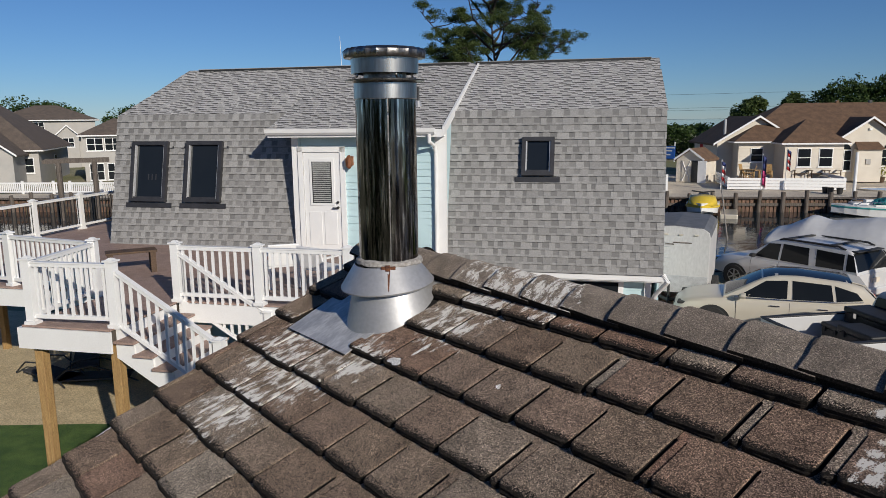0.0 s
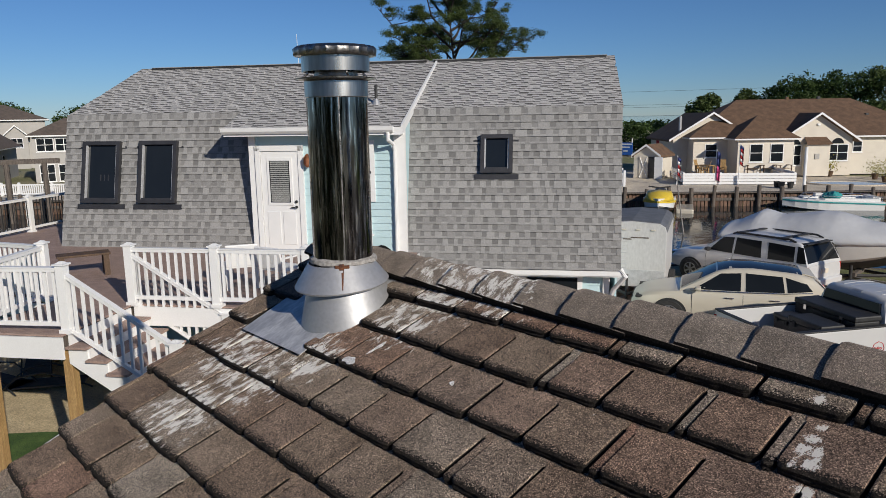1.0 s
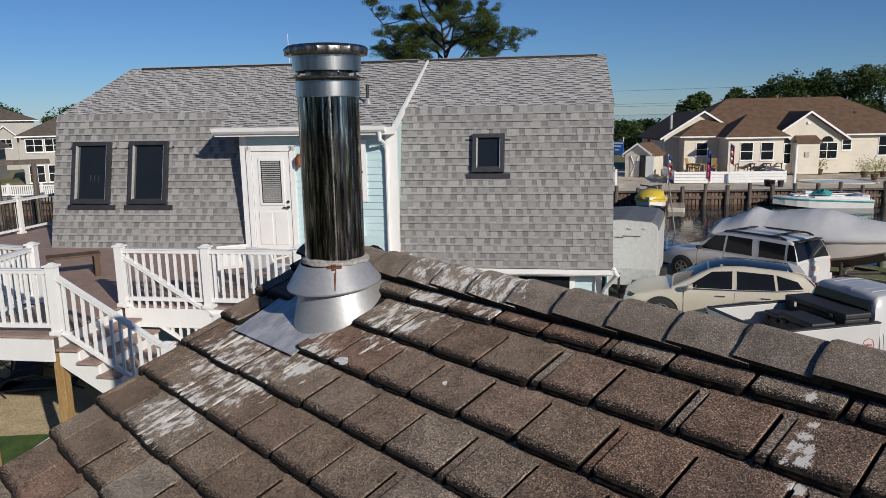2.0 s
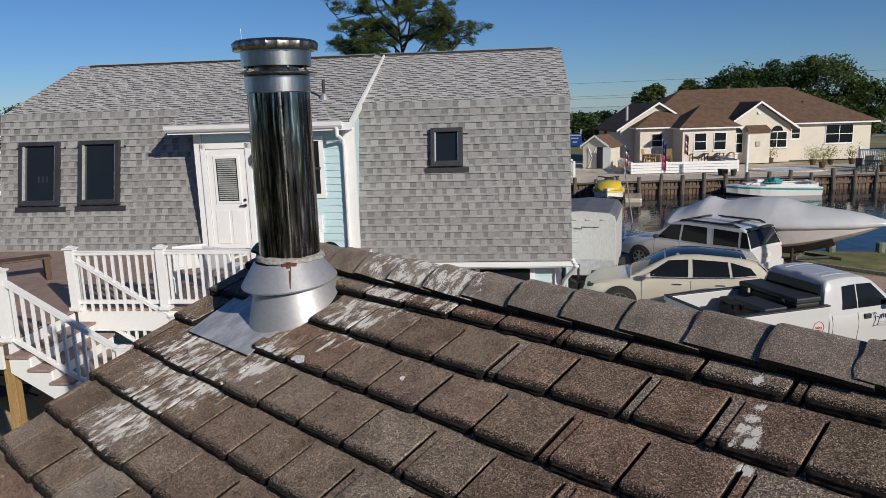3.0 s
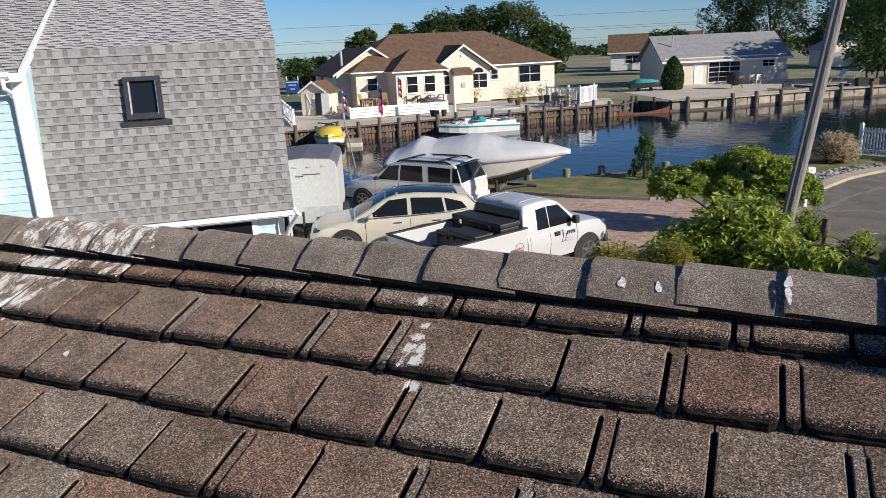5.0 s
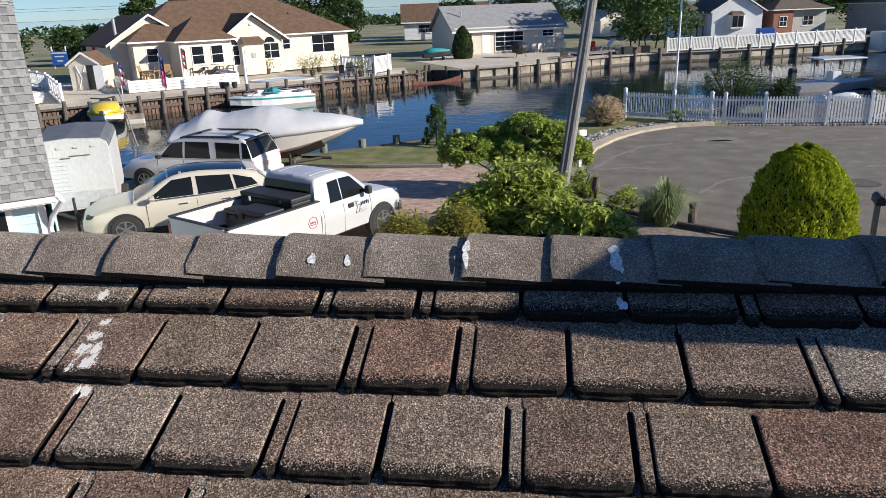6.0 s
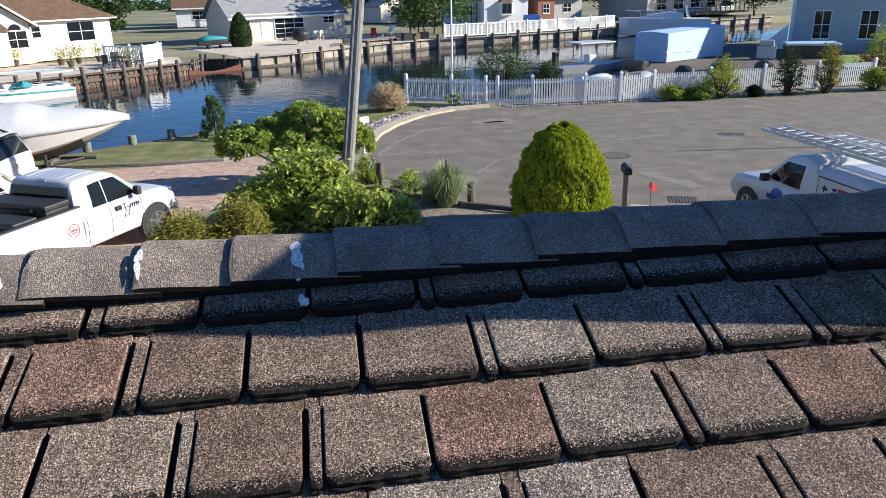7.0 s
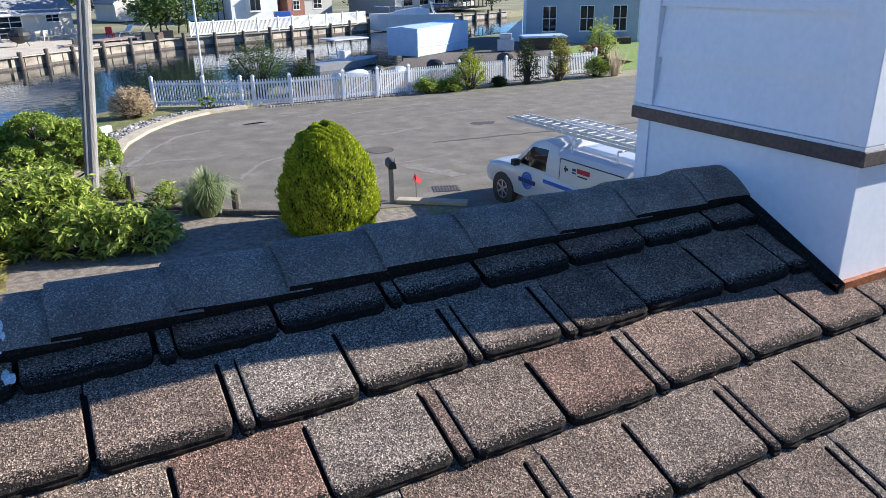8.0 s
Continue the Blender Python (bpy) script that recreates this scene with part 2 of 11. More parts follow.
M_GSHING_O = surface("weathered grey shingle piece", (0.300, 0.296, 0.288), (0.258, 0.254, 0.248), 30, 0.93, 0.5, 160, vary="object", amount=0.15, fine=0.3)
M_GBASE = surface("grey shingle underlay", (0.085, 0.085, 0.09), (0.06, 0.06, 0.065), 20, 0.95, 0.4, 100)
M_GEDGE = surface("shadow-dark grey shingle edge", (0.075, 0.074, 0.073), (0.055, 0.054, 0.054), 20, 0.95, 0.4, 100)
M_BLUE = surface("pale blue siding", (0.50, 0.66, 0.69), (0.46, 0.62, 0.65), 2.5, 0.6, 0.05, 60, fine=0.04)
M_FRAME = surface("charcoal window frame", (0.028, 0.028, 0.031), (0.04, 0.04, 0.044), 5, 0.45, 0.05, 60)
M_DECK = surface("brown composite decking", (0.36, 0.255, 0.21), (0.29, 0.205, 0.17), 5, 0.7, 0.2, 60, stretch=(1, 1, 1))
M_PINE = surface("pressure treated pine", (0.42, 0.27, 0.11), (0.33, 0.20, 0.08), 4, 0.75, 0.25, 40, stretch=(6, 6, 0.6))
M_BENCH = surface("dark stained wood", (0.11, 0.065, 0.035), (0.07, 0.042, 0.025), 5, 0.7, 0.2, 50)
M_PILE = surface("weathered timber piling", (0.15, 0.125, 0.105), (0.085, 0.07, 0.058), 5, 0.9, 0.5, 40, stretch=(3, 3, 0.4), c3=(0.22, 0.20, 0.18))
M_PLANK = surface("wet bulkhead planking", (0.21, 0.125, 0.085), (0.085, 0.052, 0.038), 3, 0.85, 0.4, 30, vary="island", amount=0.2, stretch=(2, 2, 0.4))
M_PALETIMBER = surface("pale weathered bulkhead boards", (0.44, 0.38, 0.30), (0.30, 0.255, 0.20), 1.2, 0.9, 0.3, 20, vary="island", amount=0.18, stretch=(1, 1, 2.5), c3=(0.16, 0.13, 0.10))
M_POLE = surface("grey weathered pole", (0.30, 0.28, 0.255), (0.20, 0.185, 0.17), 6, 0.9, 0.5, 60, stretch=(5, 5, 0.25))
M_ASPHALT = surface("worn asphalt", (0.140, 0.122, 0.096), (0.198, 0.174, 0.140), 1.3, 0.92, 0.3, 45, c3=(0.28, 0.25, 0.215), fine=0.32)
M_PALE = surface("pale worn seam in the asphalt", (0.25, 0.225, 0.19), (0.18, 0.162, 0.14), 5, 0.95, 0.3, 90, c3=(0.33, 0.30, 0.26))
M_DARKTAR = surface("fresh asphalt patch and painted shadow", (0.06, 0.06, 0.06), (0.045, 0.045, 0.046), 3, 0.9, 0.3, 120)
M_CONC = surface("pale concrete", (0.48, 0.40, 0.29), (0.38, 0.32, 0.24), 3, 0.9, 0.3, 80)
M_PAVER = surface("terracotta pavers", (0.52, 0.37, 0.285), (0.43, 0.30, 0.235), 4, 0.9, 0.3, 60, vary="island", amount=0.2)
M_GRASS = surface("lawn", (0.115, 0.135, 0.036), (0.22, 0.20, 0.08), 1.6, 0.95, 0.9, 40, fine=0.55, c3=(0.27, 0.215, 0.12))
M_LAND = surface("bare ground and rough grass", (0.165, 0.17, 0.072), (0.30, 0.27, 0.175), 0.12, 0.95, 0.5, 8, fine=0.3)
M_SOIL = surface("dark bare soil", (0.085, 0.065, 0.05), (0.15, 0.125, 0.10), 7, 0.95, 0.9, 70, fine=0.5)
M_MULCH = surface("mulch and gravel bed", (0.17, 0.135, 0.105), (0.29, 0.25, 0.21), 7, 0.95, 0.9, 70, fine=0.5)
M_LAWN = surface("watered lawn", (0.045, 0.095, 0.018), (0.085, 0.145, 0.03), 3.0, 0.95, 0.9, 60, fine=0.55)
M_SAND = surface("yellow sand", (0.64, 0.52, 0.32), (0.54, 0.43, 0.26), 2.5, 0.95, 0.5, 40)
M_STONE = surface("grey and buff stone", (0.38, 0.35, 0.31), (0.27, 0.25, 0.23), 9, 0.9, 0.5, 50, vary="island", amount=0.35)
M_CAR_W = surface("white car paint", (0.55, 0.55, 0.545), (0.53, 0.53, 0.525), 2, 0.32, 0, 50, coat=0.7, fine=0.0)
M_CREAM = surface("cream painted wall", (0.70, 0.63, 0.52), (0.66, 0.59, 0.48), 1.5, 0.7, 0.05, 30, fine=0.05)
M_YARD = surface("pale sandy paving", (0.62, 0.545, 0.43), (0.50, 0.43, 0.34), 0.6, 0.95, 0.3, 14, fine=0.25)
M_TRROOF = surface("dull grey trailer roof", (0.16, 0.165, 0.175), (0.12, 0.125, 0.135), 3, 0.6, 0.05, 30, fine=0.1)
M_CAR_S = surface("silver white car paint", (0.64, 0.64, 0.64), (0.62, 0.62, 0.62), 2, 0.30, 0, 50, metal=0.1, coat=0.7, fine=0.0)
M_TRBODY = surface("white trailer skin", (0.58, 0.575, 0.565), (0.54, 0.535, 0.52), 1.2, 0.4, 0.04, 20, fine=0.08, stretch=(1, 1, 0.4))
M_CAR_B = surface("champagne car paint", (0.62, 0.57, 0.47), (0.60, 0.55, 0.45), 2, 0.30, 0, 50, metal=0.1, coat=0.7, fine=0.0)
M_BLACK = surface("black plastic", (0.02, 0.02, 0.021), (0.03, 0.03, 0.03), 9, 0.55, 0.1, 80)
M_TYRE = surface("tyre rubber", (0.022, 0.022, 0.022), (0.035, 0.034, 0.033), 14, 0.85, 0.3, 60)
M_RIM = surface("alloy wheel", (0.6, 0.6, 0.61), (0.5, 0.5, 0.5), 9, 0.3, 0, 50, 0.9, fine=0.05)
M_CHROME = surface("bright metal", (0.72, 0.72, 0.72), (0.66, 0.66, 0.66), 9, 0.18, 0, 50, 1.0, fine=0.05)
M_ALU = surface("aluminium", (0.62, 0.625, 0.63), (0.52, 0.525, 0.53), 9, 0.42, 0.05, 60, 0.3, fine=0.08)
M_GLASS = surface("tinted glass", (0.012, 0.015, 0.018), (0.014, 0.017, 0.02), 2, 0.03, 0, 40, spec=0.4, fine=0.0)
M_CARGLASS = surface("dark car glass", (0.010, 0.012, 0.014), (0.012, 0.014, 0.016), 2, 0.03, 0, 40, spec=0.2, fine=0.0)
M_RED = surface("red plastic lens", (0.40, 0.02, 0.02), (0.32, 0.02, 0.02), 9, 0.2, 0, 50, fine=0.0)
M_REDCLOTH = surface("red cloth", (0.50, 0.03, 0.035), (0.42, 0.03, 0.03), 6, 0.85, 0.1, 60)
M_PINK = surface("magenta flag cloth", (0.55, 0.06, 0.20), (0.48, 0.05, 0.17), 5, 0.85, 0.1, 60)
M_NAVY = surface("navy flag cloth", (0.03, 0.045, 0.16), (0.03, 0.04, 0.13), 5, 0.85, 0.1, 60)
M_WRAP = surface("white shrink wrap", (0.60, 0.605, 0.61), (0.55, 0.555, 0.565), 1.6, 0.34, 0.10, 3.5, fine=0.03)
M_HULL = surface("pale grey gelcoat", (0.62, 0.60, 0.56), (0.56, 0.54, 0.50), 2, 0.3, 0, 30, fine=0.03, coat=0.4)
M_HULLW = surface("white gelcoat", (0.78, 0.78, 0.76), (0.74, 0.74, 0.72), 2, 0.3, 0, 30, fine=0.03, coat=0.4)
M_TEAL = surface("teal canvas", (0.03, 0.30, 0.30), (0.02, 0.22, 0.23), 5, 0.7, 0.1, 60)
M_YELLOW = surface("yellow gelcoat", (0.72, 0.52, 0.05), (0.66, 0.47, 0.05), 5, 0.3, 0, 60, fine=0.03)
M_TARP = surface("pale blue tarpaulin", (0.50, 0.64, 0.80), (0.44, 0.58, 0.75), 1.5, 0.45, 0.3, 6, fine=0.04)
M_TANWALL = surface("cream vinyl siding", (0.66, 0.605, 0.51), (0.62, 0.565, 0.475), 1.5, 0.7, 0.05, 30, fine=0.04)
M_GREYWALL = surface("warm grey siding", (0.42, 0.40, 0.37), (0.38, 0.365, 0.34), 1.5, 0.7, 0.05, 30, fine=0.04)
M_WHITEWALL = surface("white siding", (0.72, 0.73, 0.74), (0.68, 0.69, 0.70), 1.5, 0.65, 0.05, 30, fine=0.04)
M_SLATEWALL = surface("pale blue-grey siding", (0.41, 0.44, 0.48), (0.38, 0.41, 0.45), 1.5, 0.7, 0.05, 30, fine=0.04)
M_BRNROOF = surface("brown asphalt roof", (0.155, 0.093, 0.056), (0.11, 0.066, 0.041), 2.2, 0.95, 0.5, 24, fine=0.25)
M_DKROOF = surface("dark taupe roof", (0.135, 0.105, 0.085), (0.10, 0.08, 0.066), 2.2, 0.95, 0.5, 24, fine=0.25)
M_GREYROOF = surface("pale grey roof", (0.30, 0.30, 0.30), (0.25, 0.25, 0.25), 2.2, 0.95, 0.5, 24, fine=0.2)
M_BRICK = surface("red brick wall", (0.30, 0.13, 0.085), (0.22, 0.10, 0.07), 9, 0.9, 0.3, 40)
M_BARK = surface("bark", (0.085, 0.066, 0.052), (0.05, 0.040, 0.033), 10, 0.95, 0.8, 50, stretch=(1, 1, 0.3))
M_PINEBARK = surface("dark pine bark", (0.042, 0.033, 0.027), (0.025, 0.02, 0.017), 10, 0.95, 0.8, 50, stretch=(1, 1, 0.3))
M_BRIGHTLAWN = surface("bright mown lawn", (0.15, 0.235, 0.04), (0.21, 0.275, 0.06), 2.0, 0.95, 0.7, 50)
M_PVCBLUE = surface("vivid blue plastic", (0.03, 0.14, 0.50), (0.03, 0.11, 0.42), 5, 0.5, 0, 50)


def leafy(name, c1, c2, rough=0.6, trans=0.25):
    """Leaves: a colour for each leaf, some light passing through."""
    m = bpy.data.materials.new(name)
    m.use_nodes = True
    n, l = m.node_tree.nodes, m.node_tree.links
    p, out = n["Principled BSDF"], n["Material Output"]
    geo = n.new("ShaderNodeNewGeometry")
    ramp = n.new("ShaderNodeValToRGB")
    ramp.color_ramp.elements[0].color, ramp.color_ramp.elements[1].color = (*c1, 1), (*c2, 1)
    l.new(geo.outputs["Random Per Island"], ramp.inputs["Fac"])
    l.new(ramp.outputs["Color"], p.inputs["Base Color"])
    p.inputs["Roughness"].default_value = rough
    p.inputs["Specular IOR Level"].default_value = 0.3
    tr = n.new("ShaderNodeBsdfTranslucent")
    l.new(ramp.outputs["Color"], tr.inputs["Color"])
    mx = n.new("ShaderNodeMixShader")
    mx.inputs["Fac"].default_value = trans
    l.new(p.outputs["BSDF"], mx.inputs[1])
    l.new(tr.outputs["BSDF"], mx.inputs[2])
    l.new(mx.outputs["Shader"], out.inputs["Surface"])
    return m


L_BUSH = leafy("bright green leaves", (0.13, 0.21, 0.03), (0.62, 0.68, 0.15), rough=0.42, trans=0.4)
L_VIB = leafy("mid green leaves", (0.13, 0.21, 0.028), (0.48, 0.56, 0.11), rough=0.42, trans=0.4)
L_GOLD = leafy("golden green scale leaves", (0.20, 0.26, 0.012), (0.52, 0.56, 0.035))
L_OLIVE = leafy("olive green leaves", (0.20, 0.20, 0.03), (0.40, 0.36, 0.07), trans=0.35)
L_DARK = leafy("dark green leaves", (0.025, 0.05, 0.012), (0.06, 0.10, 0.025))
L_PINE = leafy("dark pine needles", (0.028, 0.05, 0.014), (0.105, 0.145, 0.04))
L_DRY = leafy("dry buff leaves", (0.52, 0.40, 0.24), (0.78, 0.66, 0.47), trans=0.35)
L_REED = leafy("grass blades", (0.16, 0.22, 0.08), (0.36, 0.40, 0.20))
L_REDLEAF = leafy("maroon leaves", (0.10, 0.02, 0.02), (0.2, 0.05, 0.04))

# open water: dark, with small wind ripples
M_WATER = bpy.data.materials.new("rippled canal water")
M_WATER.use_nodes = True
_n, _l = M_WATER.node_tree.nodes, M_WATER.node_tree.links
_p = _n["Principled BSDF"]
_p.inputs["Base Color"].default_value = (0.012, 0.02, 0.026, 1)
_p.inputs["Roughness"].default_value, _p.inputs["IOR"].default_value = 0.04, 1.33
_g = _n.new("ShaderNodeNewGeometry")
_w1, _w2 = _n.new("ShaderNodeTexNoise"), _n.new("ShaderNodeTexNoise")
_w1.inputs["Scale"].default_value, _w1.inputs["Detail"].default_value = 1.7, 4
_w2.inputs["Scale"].default_value, _w2.inputs["Detail"].default_value = 0.3, 3
_l.new(_g.outputs["Position"], _w1.inputs["Vector"])
_l.new(_g.outputs["Position"], _w2.inputs["Vector"])
_b1, _b2 = _n.new("ShaderNodeBump"), _n.new("ShaderNodeBump")
_b1.inputs["Strength"].default_value, _b1.inputs["Distance"].default_value = 0.16, 0.06
_b2.inputs["Strength"].default_value, _b2.inputs["Distance"].default_value = 0.13, 0.2
_l.new(_w1.outputs["Fac"], _b1.inputs["Height"])
_l.new(_w2.outputs["Fac"], _b2.inputs["Height"])
_l.new(_b2.outputs["Normal"], _b1.inputs["Normal"])
_l.new(_b1.outputs["Normal"], _p.inputs["Normal"])


# ---- mesh helpers ----
def bm_new():
    return bmesh.new()


def part(name, bm, material, parent=None, label="", smooth=False, kind=""):
    """Link a bmesh as one mesh object under a thing or a part."""
    me = bpy.data.meshes.new(name)
    bm.normal_update()
    bm.to_mesh(me)
    bm.free()
    if smooth:
        for f in me.polygons:
            f.use_smooth = True
        if smooth == "edges":
            me.set_sharp_from_angle(angle=0.5)
    me.materials.append(material)
    ob = new(name, me)
    if parent is not None:
        ob.parent = parent
    return tagged(ob, label, kind=kind)


def piece(name, mesh, parent, m):
    """A small alike piece that shares its mesh."""
    ob = new(name, mesh)
    ob.parent = parent
    ob.matrix_local = m
    return ob


def mesh_of(name, bm, *materials):
    me = bpy.data.meshes.new(name)
    bm.normal_update()
    bm.to_mesh(me)
    bm.free()
    for m in materials:
        me.materials.append(m)
    return me


def thing(name, label, category, m=None, group="", kind=""):
    ob = new(name)
    ob.empty_display_size = 0.2
    if m is not None:
        ob.matrix_world = m
    return tagged(ob, label, category, group, kind)


def box(bm, x0, x1, y0, y1, z0, z1, m=None, bev=0.0):
    vs = [Vector((x, y, z)) for z in (z0, z1) for y in (y0, y1) for x in (x0, x1)]
    if m is not None:
        vs = [m @ v for v in vs]
    v = [bm.verts.new(q) for q in vs]
    fs = [bm.faces.new([v[i] for i in q]) for q in ((0, 2, 3, 1), (4, 5, 7, 6), (0, 1, 5, 4), (1, 3, 7, 5), (3, 2, 6, 7), (2, 0, 4, 6))]
    if bev:
        es = list({e for f in fs for e in f.edges})
        bmesh.ops.bevel(bm, geom=es, offset=bev, segments=2, affect="EDGES", profile=0.5)
    return bm


def cyl(bm, p0, p1, r0, r1=None, seg=14, caps=True):
    p0, p1 = Vector(p0), Vector(p1)
    r1 = r0 if r1 is None else r1
    q = (p1 - p0).to_track_quat("Z", "Y")
    rings = []
    for p, r in ((p0, r0), (p1, r1)):
        rings.append([bm.verts.new(p + q @ Vector((r * math.cos(2 * math.pi * i / seg), r * math.sin(2 * math.pi * i / seg), 0))) for i in range(seg)])
    for i in range(seg):
        j = (i + 1) % seg
        bm.faces.new((rings[0][i], rings[0][j], rings[1][j], rings[1][i]))
    if caps:
        bm.faces.new(rings[0][::-1])
        bm.faces.new(rings[1])
    return bm


def rings(bm, sections, closed=True, caps=True):
    """Loft through sections, each a list of points."""
    rows = [[bm.verts.new(p) for p in s] for s in sections]
    n = len(rows[0])
    for a, b in zip(rows, rows[1:]):
        for i in range(n if closed else n - 1):
            j = (i + 1) % n
            bm.faces.new((a[i], a[j], b[j], b[i]))
    if caps and closed:
        bm.faces.new(rows[0][::-1])
        bm.faces.new(rows[-1])
    return bm


def lathe(bm, profile, seg=32, m=None, caps=True):
    m = m or Matrix()
    return rings(bm, [[m @ Vector((r * math.cos(2 * math.pi * i / seg), r * math.sin(2 * math.pi * i / seg), z)) for i in range(seg)] for r, z in profile], True, caps)


def slab(bm, outline, z0, z1):
    """A flat plate with any outline (x, y), from z0 to z1."""
    lo = [bm.verts.new((x, y, z0)) for x, y in outline]
    hi = [bm.verts.new((x, y, z1)) for x, y in outline]
    bm.faces.new(hi)
    bm.faces.new(lo[::-1])
    n = len(outline)
    for i in range(n):
        j = (i + 1) % n
        bm.faces.new((lo[i], lo[j], hi[j], hi[i]))
    bmesh.ops.recalc_face_normals(bm, faces=bm.faces)
    return bm


def hull3(bm, pts_a, pts_b):
    """A prism between two like outlines in space."""
    a, b = [bm.verts.new(p) for p in pts_a], [bm.verts.new(p) for p in pts_b]
    n = len(a)
    bm.faces.new(a[::-1])
    bm.faces.new(b)
    for i in range(n):
        j = (i + 1) % n
        bm.faces.new((a[i], a[j], b[j], b[i]))
    bmesh.ops.recalc_face_normals(bm, faces=bm.faces)
    return bm


def tube(bm, pts, r, seg=8):
    pts = [Vector(p) for p in pts]
    rows = []
    for i, p in enumerate(pts):
        d = (pts[min(i + 1, len(pts) - 1)] - pts[max(i - 1, 0)]).normalized()
        q = d.to_track_quat("Z", "Y")
        rr = r[i] if isinstance(r, (list, tuple)) else r
        rows.append([p + q @ Vector((rr * math.cos(2 * math.pi * k / seg), rr * math.sin(2 * math.pi * k / seg), 0)) for k in range(seg)])
    return rings(bm, rows)

# ---- the near roof: shingles, ridge, flue and chimney ----
SLOPE = 0.447
RIDGE_Y, RIDGE_Z = 2.45, 4.605
ROW = 0.230                      # one course, in plan
ANG = math.atan(SLOPE)
X0, X1 = -3.22, 5.3
EAVE_Y = -1.6


def roof_z(y):
    return 4.372 + SLOPE * (y - 2.03)


near_house = thing("shingled_house", "low house with a weathered brown asphalt shingle gable roof", "house")
bm = bm_new()
zr = roof_z(RIDGE_Y)
hull3(bm, [(X0 + 0.02, EAVE_Y, roof_z(EAVE_Y)), (X0 + 0.02, RIDGE_Y, zr), (X0 + 0.02, 2 * RIDGE_Y - EAVE_Y, roof_z(EAVE_Y)), (X0 + 0.02, 2 * RIDGE_Y - EAVE_Y, roof_z(EAVE_Y) - 0.12), (X0 + 0.02, RIDGE_Y, zr - 0.14), (X0 + 0.02, EAVE_Y, roof_z(EAVE_Y) - 0.12)],
      [(X1, EAVE_Y, roof_z(EAVE_Y)), (X1, RIDGE_Y, zr), (X1, 2 * RIDGE_Y - EAVE_Y, roof_z(EAVE_Y)), (X1, 2 * RIDGE_Y - EAVE_Y, roof_z(EAVE_Y) - 0.12), (X1, RIDGE_Y, zr - 0.14), (X1, EAVE_Y, roof_z(EAVE_Y) - 0.12)])
roof = part("roof", bm, M_FELT, near_house, "dark asphalt roof deck under the shingles")
for nm, x in (("gable_wall", X0 + 0.25), ("gable_wall", X1 - 0.4)):
    bm = bm_new()
    hull3(bm, [(x, EAVE_Y + 0.4, 0), (x, EAVE_Y + 0.4, roof_z(EAVE_Y + 0.4) - 0.16), (x, RIDGE_Y, zr - 0.16), (x, 2 * RIDGE_Y - EAVE_Y - 0.4, roof_z(EAVE_Y + 0.4) - 0.16), (x, 2 * RIDGE_Y - EAVE_Y - 0.4, 0)],
          [(x + 0.15, EAVE_Y + 0.4, 0), (x + 0.15, EAVE_Y + 0.4, roof_z(EAVE_Y + 0.4) - 0.16), (x + 0.15, RIDGE_Y, zr - 0.16), (x + 0.15, 2 * RIDGE_Y - EAVE_Y - 0.4, roof_z(EAVE_Y + 0.4) - 0.16), (x + 0.15, 2 * RIDGE_Y - EAVE_Y - 0.4, 0)])
    part(nm, bm, M_WHITEWALL, near_house)
for y in (EAVE_Y + 0.4, 2 * RIDGE_Y - EAVE_Y - 0.55):
    part("side_wall", box(bm_new(), X0 + 0.4, X1 - 0.4, y, y + 0.15, 0, roof_z(EAVE_Y + 0.4) - 0.17), M_WHITEWALL, near_house)
bm = bm_new()
for sgn in (-1, 1):
    ye = RIDGE_Y + sgn * (RIDGE_Y - EAVE_Y)
    hull3(bm, [(X0 - 0.012, ye, roof_z(EAVE_Y) + 0.004), (X0 - 0.012, RIDGE_Y, zr + 0.004), (X0 - 0.012, RIDGE_Y, zr - 0.15), (X0 - 0.012, ye, roof_z(EAVE_Y) - 0.13)],
          [(X0 + 0.018, ye, roof_z(EAVE_Y) + 0.004), (X0 + 0.018, RIDGE_Y, zr + 0.004), (X0 + 0.018, RIDGE_Y, zr - 0.15), (X0 + 0.018, ye, roof_z(EAVE_Y) - 0.13)])
part("rake_board", bm, M_WHITE, near_house)


